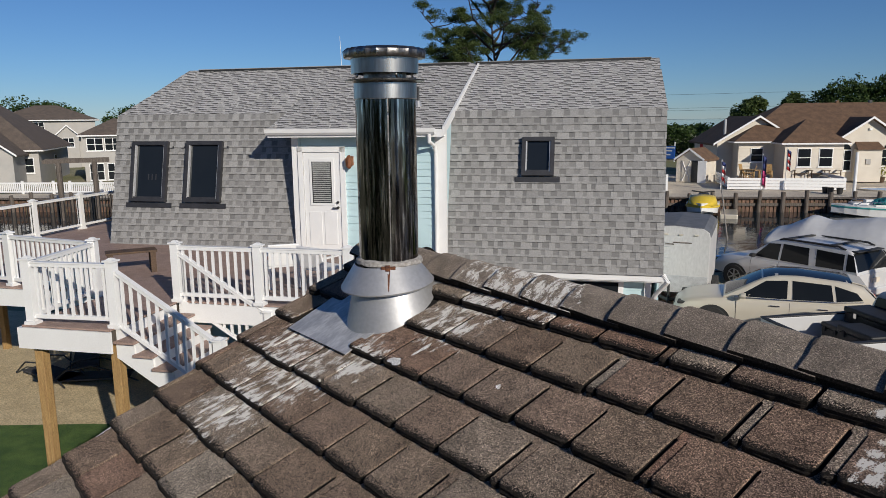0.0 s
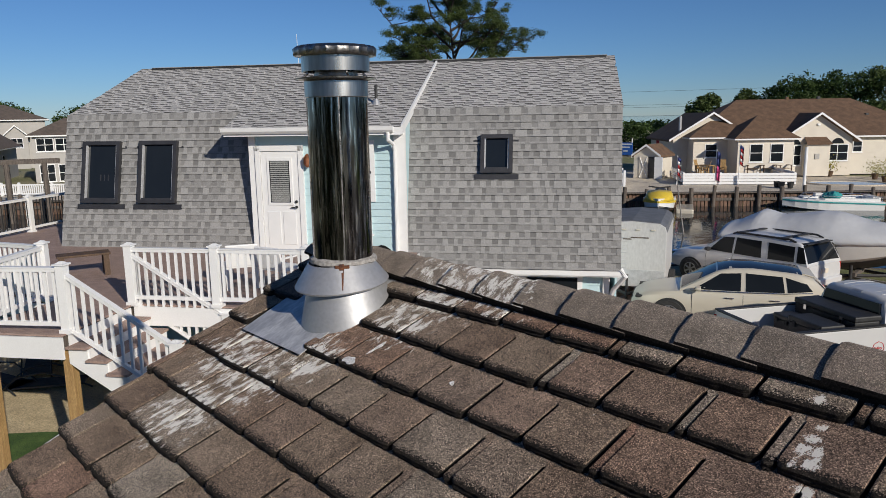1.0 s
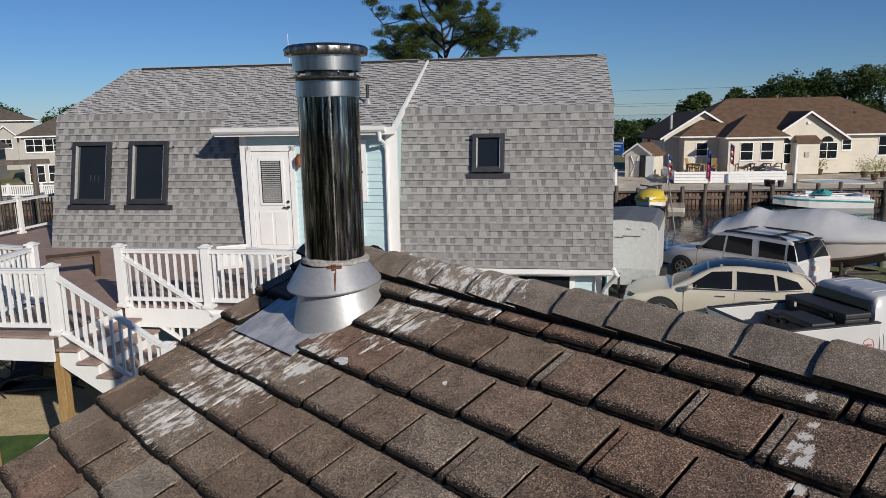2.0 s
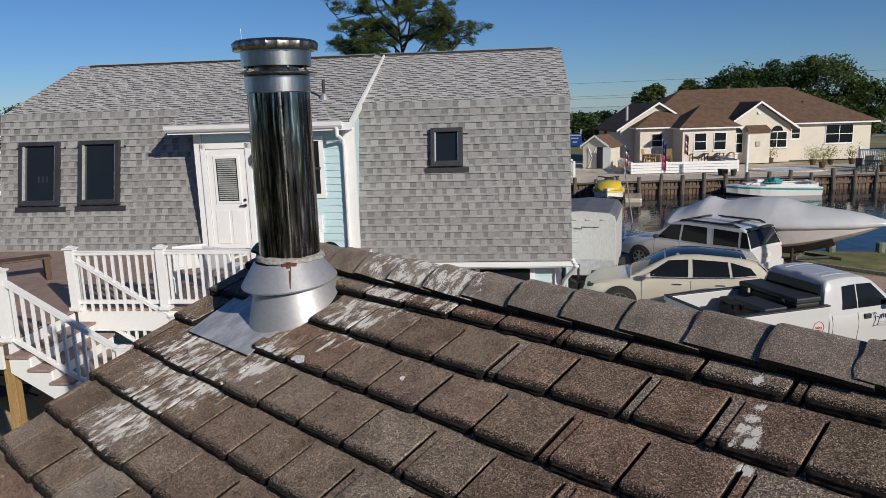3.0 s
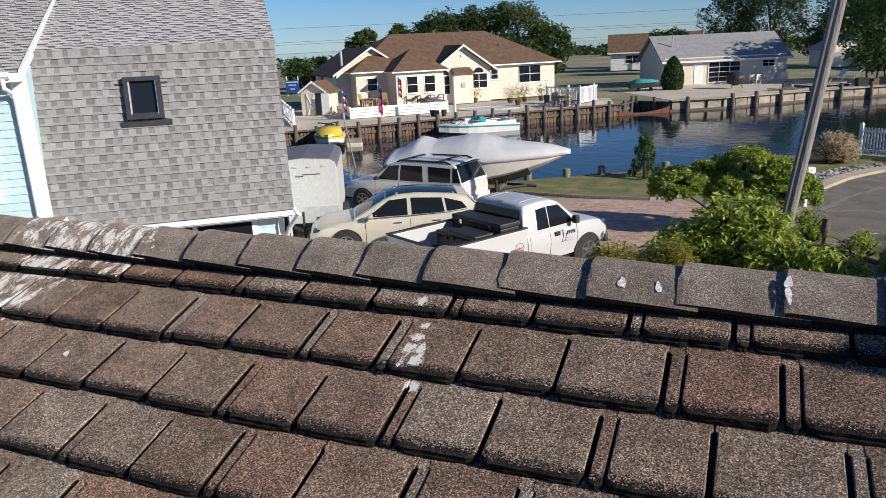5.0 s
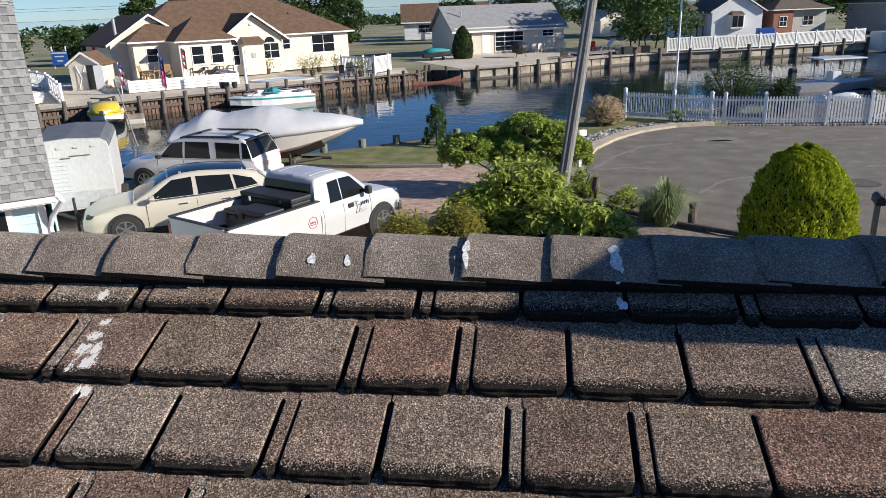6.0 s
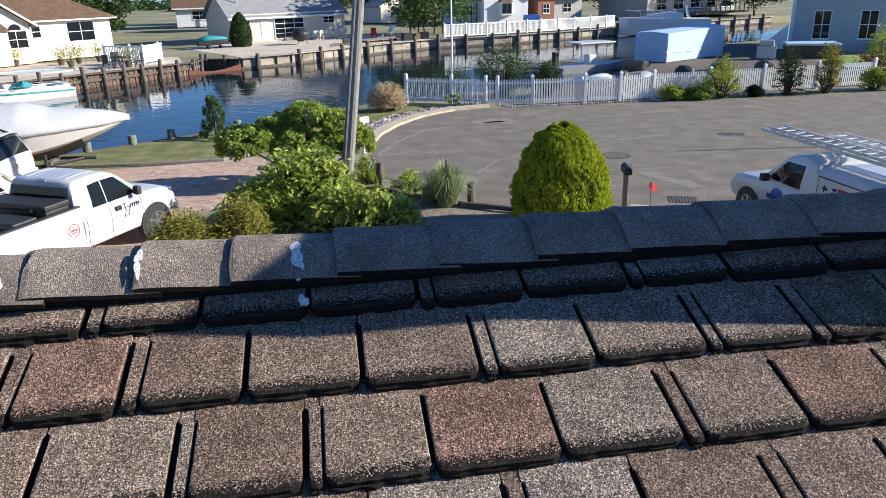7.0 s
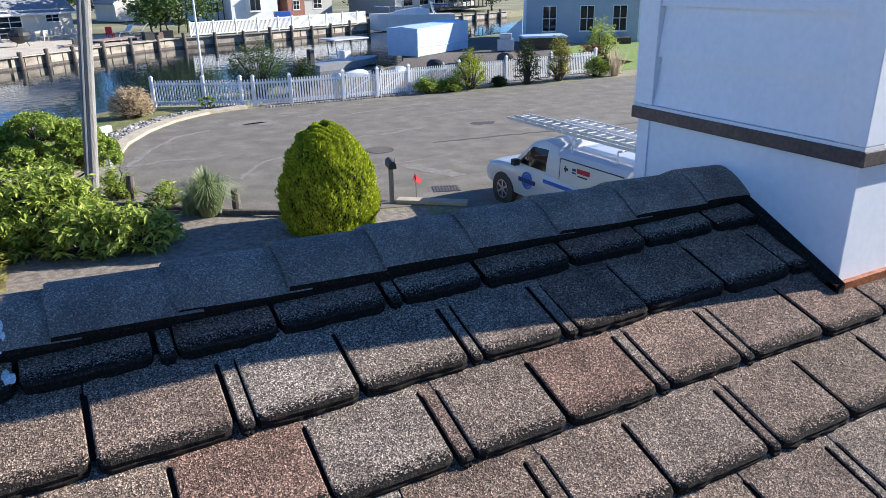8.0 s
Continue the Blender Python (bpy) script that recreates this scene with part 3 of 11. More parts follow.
def tab_mesh(w, seed, length=0.292, t=0.012, lift=0.038):
    """One laminated shingle tab: a bevelled, slightly ragged butt over a second, lower layer; it widens above the slots.
    Its origin is the middle of the butt edge; +y runs up the slope."""
    rnd = random.Random(seed)
    r = min(0.024, w * 0.36)
    h = w / 2
    g = 0.0058
    top = 0.216 + rnd.uniform(-.006, .004)
    out = [(-h - g, length), (-h - g, top + 0.006), (-h, top), (-h, r), (-h + r * 0.3, r * 0.3), (-h + r, 0.0)]
    n_in = 8 if w > 0.1 else 1
    for k in range(1, n_in + 1):
        out.append((-h + r + (w - 2 * r) * k / (n_in + 1), rnd.uniform(-0.0022, 0.0022)))
    out += [(h - r, 0.0), (h - r * 0.3, r * 0.3), (h, r), (h, top), (h + g, top + 0.006), (h + g, length)]
    lip = 0.0045 + rnd.uniform(-.002, .003)
    bm = bm_new()

    def z_at(y):
        return lift * (1 - y / length)

    low, ledge, inner, mid, hi = [], [], [], [], []
    for x, y in out:
        f = rnd.uniform(0.1, 1.5) if y < 0.02 else 0.0
        low.append(bm.verts.new((x, y - lip * f, 0.0)))
        ledge.append(bm.verts.new((x, y - lip * f, z_at(y) * 0.80)))
        inner.append(bm.verts.new((x, y, z_at(y) * 0.84)))
        mid.append(bm.verts.new((x, y, z_at(y) + t * 0.55 + rnd.uniform(-.0008, .0008))))
        side = 0.003 if h * 0.9 < abs(x) <= h + 1e-6 else 0.0
        hi.append(bm.verts.new((x - math.copysign(side, x), y + (0.007 + rnd.uniform(-.002, .003) if y < 0.02 else 0), z_at(y) + t)))
    bm.faces.new(hi)
    for i in range(len(out) - 1):
        j = i + 1
        bm.faces.new((low[i], low[j], ledge[j], ledge[i])).material_index = 1
        bm.faces.new((ledge[i], ledge[j], inner[j], inner[i])).material_index = 1
        bm.faces.new((inner[i], inner[j], mid[j], mid[i])).material_index = 1
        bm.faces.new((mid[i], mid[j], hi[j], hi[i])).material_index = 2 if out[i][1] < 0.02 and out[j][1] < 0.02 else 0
    return mesh_of("shingle_tab", bm, M_TAB, M_BUTT, M_SHADEBUTT)


@functools.lru_cache(maxsize=None)
def tab_of(width, variant, strip=False):
    """A tab of about that width in whole units of 6 mm; a strip is the lower layer that shows beside a slot."""
    return tab_mesh(width * 0.006, width * 7 + variant * 131, t=0.011, lift=0.0335) if strip else tab_mesh(width * 0.006, width * 5 + variant * 97)


# the slots of each course along the ridge; those with a strip of the lower layer beside them end in .5 mm
COURSES = {
    0: (-2.96, -2.67, -2.39, -2.11, -1.835, -1.547, -1.28, -0.9905, -0.715, -0.433, -0.1535, 0.123, 0.4055, 0.6905, 0.98, 1.263, 1.5575, 1.858, 2.1645, 2.472, 2.788, 3.10, 3.42),
    1: (-3.12, -2.84, -2.55, -2.27, -1.968, -1.683, -1.416, -1.1405, -0.861, -0.5825, -0.3085, -0.034, 0.248, 0.5295, 0.8155, 1.105, 1.39, 1.6835, 1.988, 2.2945, 2.5985, 2.909, 3.238),
    2: (-3.0, -2.70, -2.41, -2.12, -1.835, -1.565, -1.285, -1.005, -0.7255, -0.45, -0.1785, 0.109, 0.3845, 0.664, 0.9555, 1.2455, 1.528, 1.827, 2.1255, 2.444, 2.7415, 3.0695, 3.419),
    3: (-3.16, -2.867, -2.564, -2.287, -1.996, -1.71, -1.433, -1.1505, -0.87, -0.6045, -0.331, -0.0525, 0.2285, 0.512, 0.792, 1.085, 1.376, 1.6735, 1.975, 2.2815, 2.586, 2.9105, 3.235),
    4: (-3.18, -2.97, -2.73, -2.432, -2.14, -1.858, -1.575, -1.3105, -1.0305),
    5: (-3.19, -2.905, -2.60, -2.30, -2.017),
    6: (-3.04, -2.70, -2.45),
    7: (-3.21, -2.908),
}
SLOT = 0.0135
rnd = random.Random(5)
slope_m = Matrix.Rotation(ANG, 4, "X")
far_tabs = []
FLUE = Vector((-2.49, 2.09, 0))
CH = (3.641, 4.75, 1.916, 2.905)    # the boxed chimney in plan
for k in range(16):
    yb = 2.255 - ROW * k
    known = COURSES.get(k, (X0 + rnd.uniform(-0.25, 0.0),))
    joints = [(q, round(abs(q) * 10000) % 10 == 5) for q in known]
    while joints[-1][0] < X1:
        joints.append((joints[-1][0] + rnd.uniform(0.283, 0.302), rnd.random() < 0.4))
    if joints[0][0] > X0 + 0.03:
        joints.insert(0, (joints[0][0] - 0.285, False))
    for (xl, strip), (xr, _) in zip(joints, joints[1:]):
        dy = rnd.uniform(-0.007, 0.007)
        rot = rnd.uniform(-0.005, 0.005)
        spans = [(xl + SLOT * 0.5, xr - SLOT * 0.5, False)]
        if strip:
            cut = xl + rnd.uniform(0.040, 0.050)
            spans = [(xl + SLOT * 0.5, cut - 0.003, True), (cut + 0.002, xr - SLOT * 0.5, False)]
        for xa, xb, low in spans:
            xa = max(xa, X0 - 0.012)
            if yb + 0.10 > CH[2] and xa < CH[0]:
                xb = min(xb, CH[0] - 0.012)
            if xb - xa < 0.03 or xa > X1 - 0.1:
                continue
            xc, half = (xa + xb) / 2, (xb - xa) / 2
            if CH[0] - 0.02 < xc < CH[1] and yb + 0.10 > CH[2]:
                continue
            # the flue's flashing plate lies over the courses below it
            if (k == 2 and -2.95 < xc < -2.33) or (k == 1 and abs(xc - FLUE.x) < 0.27) or (k == 0 and abs(xc - FLUE.x) < 0.16):
                continue
            me = tab_of(round((xb - xa) / 0.006), rnd.randint(0, 1), low)
            m = Matrix.Translation((xc, yb + dy, roof_z(yb) - 0.010)) @ slope_m @ Matrix.Rotation(rot, 4, "Z")
            if k < 10:
                ob = piece("shingle_tab", me, roof, m)
            else:
                far_tabs.append((me, m))
bm = bm_new()
for me, m in far_tabs:
    n0 = len(bm.verts)
    bm.from_mesh(me)
    bm.verts.ensure_lookup_table()
    for v in bm.verts[n0:]:
        v.co = m @ v.co
part("lower_shingling", bm, M_TAB, roof, "lower courses of brown shingle tabs", kind="stuff")
# the far slope, one plain course after another
bm = bm_new()
for k in range(17):
    yb = 2 * RIDGE_Y - 2.255 + ROW * k
    z = roof_z(2 * RIDGE_Y - yb)
    hull3(bm, [(X0 - .01, yb, z + 0.006), (X0 - .01, yb, z + 0.024), (X0 - .01, yb - ROW * 1.1, z + 0.004 + SLOPE * ROW * 1.1)], [(X1, yb, z + 0.006), (X1, yb, z + 0.024), (X1, yb - ROW * 1.1, z + 0.004 + SLOPE * ROW * 1.1)])
part("rear_shingling", bm, M_CAP, roof, "courses of brown shingle behind the ridge", kind="stuff")

# thick ridge caps, each lapped over its neighbour
def cap_mesh(seed):
    rnd = random.Random(seed)
    bm = bm_new()
    length, t = 0.335, 0.012
    prof = []
    for j in range(13):
        u = -1 + 2 * j / 12
        yy = u * 0.148
        zz = -0.076 * (abs(u) ** 1.7)
        prof.append((yy, zz))
    rowsv = []
    for xx in (0.0, 0.006, 0.10, 0.2, length):
        lift = 0.017 * (1 - xx / length)
        wob = rnd.uniform(-.003, .003)
        top = [Vector((xx + (rnd.uniform(-.006, .006) if xx < .01 else 0), y, z + lift + (t if xx > 0.003 else t * 0.7) + wob * abs(y) * 6)) for y, z in prof]
        bot = [Vector((xx, y * 0.985, z + lift - 0.002)) for y, z in reversed(prof)]
        rowsv.append(top + bot)
    rings(bm, rowsv)
    bm.normal_update()
    # ends and side edges near-black: the shade at the laps put into the colour
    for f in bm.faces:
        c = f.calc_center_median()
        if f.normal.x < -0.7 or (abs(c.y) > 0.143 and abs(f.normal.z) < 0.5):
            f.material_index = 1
    bmesh.ops.recalc_face_normals(bm, faces=bm.faces)
    return mesh_of("ridge_cap", bm, M_CAP, M_BUTT)


CAPS = [cap_mesh(i) for i in range(5)]
CAP_LAPS = [-3.24 + 0.2455 * i for i in range(7)] + [-1.522, -1.27, -1.012, -0.755, -0.512, -0.262, -0.002, 0.272, 0.536, 0.818, 1.062, 1.345, 1.624, 1.907, 2.186, 2.48, 2.779, 3.10, 3.43]
for x, x_next in zip(CAP_LAPS, CAP_LAPS[1:] + [3.72]):
    piece("ridge_cap", rnd.choice(CAPS), roof, Matrix.Translation((x, RIDGE_Y + rnd.uniform(-.004, .004), RIDGE_Z + 0.025 + rnd.uniform(-.0015, .0015))) @ Matrix.Rotation(rnd.uniform(-.010, .010), 4, "Z") @ Matrix.Rotation(rnd.uniform(-.012, .012), 4, "X") @ Matrix.Diagonal(((x_next - x) / 0.2735, 1, 1, 1)))
# a near-black strip runs along the ridge under the caps
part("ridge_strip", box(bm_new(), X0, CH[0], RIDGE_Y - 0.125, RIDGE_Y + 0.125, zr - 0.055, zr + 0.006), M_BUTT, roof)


def splash(bm, seed, a, b, m, n=18, thick=0.0012):
    """A dried splash with a soft, lobed outline."""
    rnd = random.Random(seed)
    p1, p2, p3 = (rnd.random() * 6.28 for _ in range(3))
    pts = []
    for k in range(n):
        t = 2 * math.pi * k / n
        r = 1 + 0.22 * math.sin(2 * t + p1) + 0.16 * math.sin(3 * t + p2) + 0.10 * math.sin(5 * t + p3)
        pts.append((a * r * math.cos(t), b * r * math.sin(t)))
    tmp = bm_new()
    slab(tmp, pts, 0, thick)
    tmp.transform(m)
    me = bpy.data.meshes.new("tmp")
    tmp.to_mesh(me)
    tmp.free()
    bm.from_mesh(me)
    bpy.data.meshes.remove(me)


def tab_top(y):
    """Height of the shingle surface over the deck at y."""
    k = math.ceil((2.255 - y) / ROW - 1e-6)
    s = (y - (2.255 - ROW * k)) / math.cos(ANG)
    return (-0.010 + (0.038 * (1 - s / 0.292) + 0.012)) / math.cos(ANG) + 0.0015


# droppings and sealant dabs on the courses and the ridge
for j, (x, y, a, b) in enumerate(((-2.035, 1.80, 0.035, 0.028), (-1.46, 1.892, 0.012, 0.012), (-2.0, 1.93, 0.012, 0.05), (1.25, 2.27, 0.013, 0.024))):
    bm = bm_new()
    splash(bm, 60 + j, a, b, Matrix.Translation((x, y, roof_z(y) + tab_top(y))) @ Matrix.Rotation(ANG - 0.10, 4, "X"))
    part("white_mark", bm, M_DROP, roof, "dried white mark")
for j, (x, y, a, b) in enumerate(((0.375, 2.346, 0.010, 0.022), (0.480, 2.346, 0.009, 0.019), (0.823, 2.385, 0.009, 0.026), (0.824, 2.345, 0.008, 0.028), (1.236, 2.380, 0.017, 0.024), (1.240, 2.352, 0.014, 0.028), (1.243, 2.320, 0.015, 0.026))):
    u = (RIDGE_Y - y) / 0.148
    xx = x - max(q for q in CAP_LAPS if q < x)
    z = RIDGE_Z + 0.025 - 0.076 * u ** 1.7 + 0.017 * (1 - xx / 0.335) + 0.0155
    bm = bm_new()
    splash(bm, 80 + j, a, b, Matrix.Translation((x, y, z)) @ Matrix.Rotation(math.atan(0.873 * u ** 0.7), 4, "X"))
    part("white_mark", bm, M_DROP, roof, "dried white mark on the ridge")

# ---- the flue: flashing plate, cone, collar, polished pipe and cap ----
fx, fy = FLUE.x, FLUE.y
flue = thing("chimney_flue", "polished stainless steel flue pipe with rain cap and galvanised cone", "flue pipe", pose(fx, fy, roof_z(fy)))
bm = bm_new()
box(bm, -0.46, 0.13, -0.372, 0.30, 0.028, 0.032, slope_m)
part("flashing_plate", bm, M_FLASH, flue, "soiled bright metal flashing sheet")
R = 0.149
bm = bm_new()
secs = []
for u in (0.0, 0.25, 0.5, 0.75, 1.0):
    r = 0.230 * (1 - u) + 0.168 * u
    secs.append([Vector((r * math.cos(2 * math.pi * i / 40), r * math.sin(2 * math.pi * i / 40), (1 - u) * (SLOPE * r * math.sin(2 * math.pi * i / 40) + 0.02) + u * 0.225)) for i in range(40)])
rings(bm, secs)
part("cone", bm, M_GALV, flue, "galvanised cone", smooth="edges")
bm = bm_new()
lathe(bm, [(0.236, 0.150), (0.239, 0.158), (0.159, 0.272), (0.155, 0.272), (0.229, 0.152)], 48, Matrix.Rotation(radians(5), 4, "X"), caps=False)
collar = part("storm_collar", bm, M_GALV, flue, "galvanised storm collar", smooth="edges")
bm = bm_new()
lathe(bm, [(0.160, 0.260), (0.172, 0.267), (0.168, 0.282), (0.148, 0.292)], 48, caps=False)
for v in bm.verts:
    v.co += Vector((0, 0, 0.007 * noise.noise(v.co * 25)))
part("sealant_bead", bm, M_SEAL, collar)
TOP = 1.074
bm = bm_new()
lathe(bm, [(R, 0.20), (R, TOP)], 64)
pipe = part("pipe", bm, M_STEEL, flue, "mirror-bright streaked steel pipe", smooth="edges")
face = math.atan2(0.08 - fy, 0.5 - fx)      # the seam faces the yard
bm = bm_new()
box(bm, -0.003, 0.003, R - 0.002, R + 0.002, 0.28, TOP, Matrix.Rotation(face - math.pi / 2 + 0.06, 4, "Z"))
part("seam", bm, M_CAPSTEEL, pipe)
bm = bm_new()
lathe(bm, [(R + 0.001, TOP - 0.004), (R + 0.005, TOP), (R + 0.005, TOP + 0.072), (R + 0.001, TOP + 0.078)], 64, caps=False)
part("upper_band", bm, M_BRUSHED, flue, "brushed steel band", smooth="edges")
bm = bm_new()
lathe(bm, [(R, TOP + 0.07), (R + 0.004, TOP + 0.076), (0.193, TOP + 0.082), (0.194, TOP + 0.088), (R - 0.005, TOP + 0.094), (0.11, TOP + 0.094)], 64, caps=False)
part("flange", bm, M_CAPSTEEL, flue, smooth="edges")
bm = bm_new()
lathe(bm, [(0.105, TOP + 0.06), (0.105, TOP + 0.15)], 32)
part("inner_liner", bm, M_CAPSTEEL, flue, smooth="edges")
for a in (0.35, 2.0, 3.6, 5.2):
    bm = bm_new()
    m = Matrix.Rotation(face + a - math.pi / 2, 4, "Z")
    tube(bm, [m @ Vector((0, 0.176, TOP + 0.088)), m @ Vector((0, 0.150, TOP + 0.105)), m @ Vector((0, 0.142, TOP + 0.14))], 0.006, 6)
    part("bracket", bm, M_CAPSTEEL, flue)
bm = bm_new()
lathe(bm, [(0.154, TOP + 0.118), (0.163, TOP + 0.118), (0.165, TOP + 0.190), (0.152, TOP + 0.194)], 64, caps=False)
part("cap_ring", bm, M_BRUSHED, flue, "brushed steel ring under the cap", smooth="edges")
bm = bm_new()
prof = [(0.168, TOP + 0.188), (0.192, TOP + 0.191), (0.199, TOP + 0.204), (0.196, TOP + 0.223), (0.180, TOP + 0.236), (0.12, TOP + 0.244), (0.004, TOP + 0.249)]
secs = []
for r, z in prof:
    ring = []
    for i in range(72):
        a = 2 * math.pi * i / 72
        crimp = 0.006 * math.cos(a * 24) if 0.175 < r < 0.1985 else 0
        ring.append(Vector(((r + crimp) * math.cos(a), (r + crimp) * math.sin(a), z)))
    secs.append(ring)
rings(bm, secs)
part("rain_cap", bm, M_CAPSTEEL, flue, "weathered crimped steel rain cap", smooth="edges")
bm = bm_new()
m = Matrix.Rotation(face - math.pi / 2 - 0.04, 4, "Z")
box(bm, -0.036, 0.036, 0.150, 0.179, 0.254, 0.270, m, 0.003)
box(bm, -0.010, 0.014, 0.150, 0.184, 0.246, 0.276, m, 0.003)
part("clamp_screw", bm, M_RUST, collar, "rusted clamp screw")
bm = bm_new()
m = Matrix.Rotation(face - math.pi / 2 - 0.02, 4, "Z") 
hull3(bm, [m @ Vector(q) for q in ((-0.006, 0.176, 0.256), (0.008, 0.176, 0.256), (0.004, 0.240, 0.161), (0.0, 0.240, 0.161))], [m @ Vector(q) for q in ((-0.006, 0.168, 0.254), (0.008, 0.168, 0.254), (0.004, 0.232, 0.159), (0.0, 0.232, 0.159))])
part("rust_streak", bm, M_RUST, collar, "thin rust streak below the screw")
# a black curled sheet added behind the cone in place of the pipe's shadow
bm = bm_new()
secs = []
for i in range(9):
    u = i / 8
    secs.append([Vector((fx - 0.16 - 0.30 * u, fy + 0.05 + 0.1 * math.sin(u * 3), roof_z(fy + 0.1) + 0.05 + 0.10 * math.sin(u * 2.6))), Vector((fx - 0.13 - 0.30 * u, fy + 0.42, roof_z(fy + 0.4) + 0.05 + 0.03 * math.sin(u * 5))),
                 Vector((fx - 0.13 - 0.30 * u, fy + 0.42, roof_z(fy + 0.4) + 0.035)), Vector((fx - 0.16 - 0.30 * u, fy + 0.05 + 0.1 * math.sin(u * 3), roof_z(fy + 0.1) + 0.04 + 0.10 * math.sin(u * 2.6)))])
rings(bm, secs)
part("pipe_shadow_sheet", bm, M_BUTT, roof, "black curled sheet standing in for the flue's shadow", smooth=True)

# ---- the boxed chimney on the ridge ----
cx0, cx1, cy0, cy1 = CH
CTOP = 5.59
chim = thing("boxed_chimney", "white panelled chimney box with a dark brown band on the ridge", "chimney")
part("lower_panel", box(bm_new(), cx0, cx1, cy0, cy1, 3.9, 4.765, bev=0.004), M_PANEL, chim)
bm = bm_new()
box(bm, cx0 - 0.028, cx1 + 0.028, cy0 - 0.028, cy1 + 0.028, 4.762, 4.812, bev=0.004)
band = part("drip_band", bm, M_BROWN, chim, "dark brown drip band")
part("band_cap", box(bm_new(), cx0 - 0.022, cx1 + 0.022, cy0 - 0.022, cy1 + 0.022, 4.812, 4.824), M_WHITE, band)
part("core", box(bm_new(), cx0 + 0.018, cx1 - 0.018, cy0 + 0.018, cy1 - 0.018, 4.824, CTOP), M_PANEL, chim)
zz = 4.826
while zz < CTOP - 0.02:
    top = min(zz + 0.195, CTOP)
    for side in range(2):
        bm = bm_new()
        if side == 0:
            hull3(bm, [(cx0 - 0.013, cy0 + 0.085, zz), (cx0 + 0.012, cy0 + 0.085, top + 0.01), (cx0 + 0.02, cy0 + 0.085, top + 0.01), (cx0 + 0.02, cy0 + 0.085, zz)], [(cx0 - 0.013, cy1 - 0.085, zz), (cx0 + 0.012, cy1 - 0.085, top + 0.01), (cx0 + 0.02, cy1 - 0.085, top + 0.01), (cx0 + 0.02, cy1 - 0.085, zz)])
        else:
            hull3(bm, [(cx0 + 0.085, cy0 - 0.013, zz), (cx0 + 0.085, cy0 + 0.012, top + 0.01), (cx0 + 0.085, cy0 + 0.02, top + 0.01), (cx0 + 0.085, cy0 + 0.02, zz)], [(cx1 - 0.085, cy0 - 0.013, zz), (cx1 - 0.085, cy0 + 0.012, top + 0.01), (cx1 - 0.085, cy0 + 0.02, top + 0.01), (cx1 - 0.085, cy0 + 0.02, zz)])
        part("clapboard", bm, M_PANEL, chim)
    zz += 0.195
for x, y in ((cx0, cy0), (cx0, cy1), (cx1, cy0), (cx1, cy1)):
    sx, sy = (1 if x == cx0 else -1), (1 if y == cy0 else -1)
    bm = bm_new()
    xa, xb = sorted((x - 0.022 * sx, x + 0.084 * sx))
    ya, yb = sorted((y - 0.022 * sy, y + 0.084 * sy))
    box(bm, xa, xb, ya, yb, 4.825, CTOP, bev=0.003)
    part("corner_board", bm, M_PANEL, chim)
# out of view; its overhang is added to match the shadow along the roof
part("chimney_top", box(bm_new(), cx0 - 0.085, cx1 + 0.085, cy0 - 0.085, cy1 + 0.085, CTOP - 0.16, CTOP + 0.05), M_PANEL, chim)
part("corner_trim", box(bm_new(), cx0 - 0.006, cx0 + 0.06, cy1 - 0.06, cy1 + 0.006, 4.0, 4.762), M_PANEL, chim)
bm = bm_new()
box(bm, cx0 - 0.03, cx1, cy0 - 0.02, cy0 + 0.02, roof_z(cy0) + 0.012, roof_z(cy0) + 0.045)
part("copper_flashing", bm, M_COPPER, chim, "copper apron flashing")
bm = bm_new()
hull3(bm, [(cx0 - 0.03, cy0 - 0.03, roof_z(cy0) + 0.008), (cx0 - 0.03, RIDGE_Y, zr + 0.035), (cx0 - 0.03, RIDGE_Y, zr + 0.060), (cx0 - 0.03, cy0 - 0.03, roof_z(cy0) + 0.032)],
      [(cx0 - 0.002, cy0 - 0.03, roof_z(cy0) + 0.008), (cx0 - 0.002, RIDGE_Y, zr + 0.035), (cx0 - 0.002, RIDGE_Y, zr + 0.075), (cx0 - 0.002, cy0 - 0.03, roof_z(cy0) + 0.05)])
part("step_flashing", bm, M_BUTT, chim, "black step flashing")

# ---- ground, water, road ----
WATER_Z = -0.48
NEAR_BANK = [(-95.0, -42.0), (-40.0, 1.6), (-8.45, 26.7), (-5.85, 28.4), (-2.49, 30.7), (4.6, 36.4), (14.0, 39.5), (20.5, 43.3), (22.6, 46.3), (25.2, 52.5), (30.0, 56.5), (36.0, 60.0), (70.0, 76.0)]
FAR_BANK = [(-110.0, -46.0), (-60.0, 3.4), (-26.7, 39.4), (-8.8, 57.2), (-8.2, 61.2), (-5.1, 59.8), (-1.4, 61.9), (2.0, 65.1), (6.6, 69.1), (11.4, 72.3), (20.0, 74.2), (30.0, 78.6), (80.0, 101.0)]
bm = bm_new()


def bank(bm, line, rest, z):
    """Land behind a bank, with its edge going down into the water."""
    pts = line + rest
    top = [bm.verts.new((x, y, z)) for x, y in pts]
    bm.faces.new(top)
    low = [bm.verts.new((x, y, WATER_Z - 1.2)) for x, y in line]
    for i in range(len(line) - 1):
        bm.faces.new((top[i], top[i + 1], low[i + 1], low[i]))


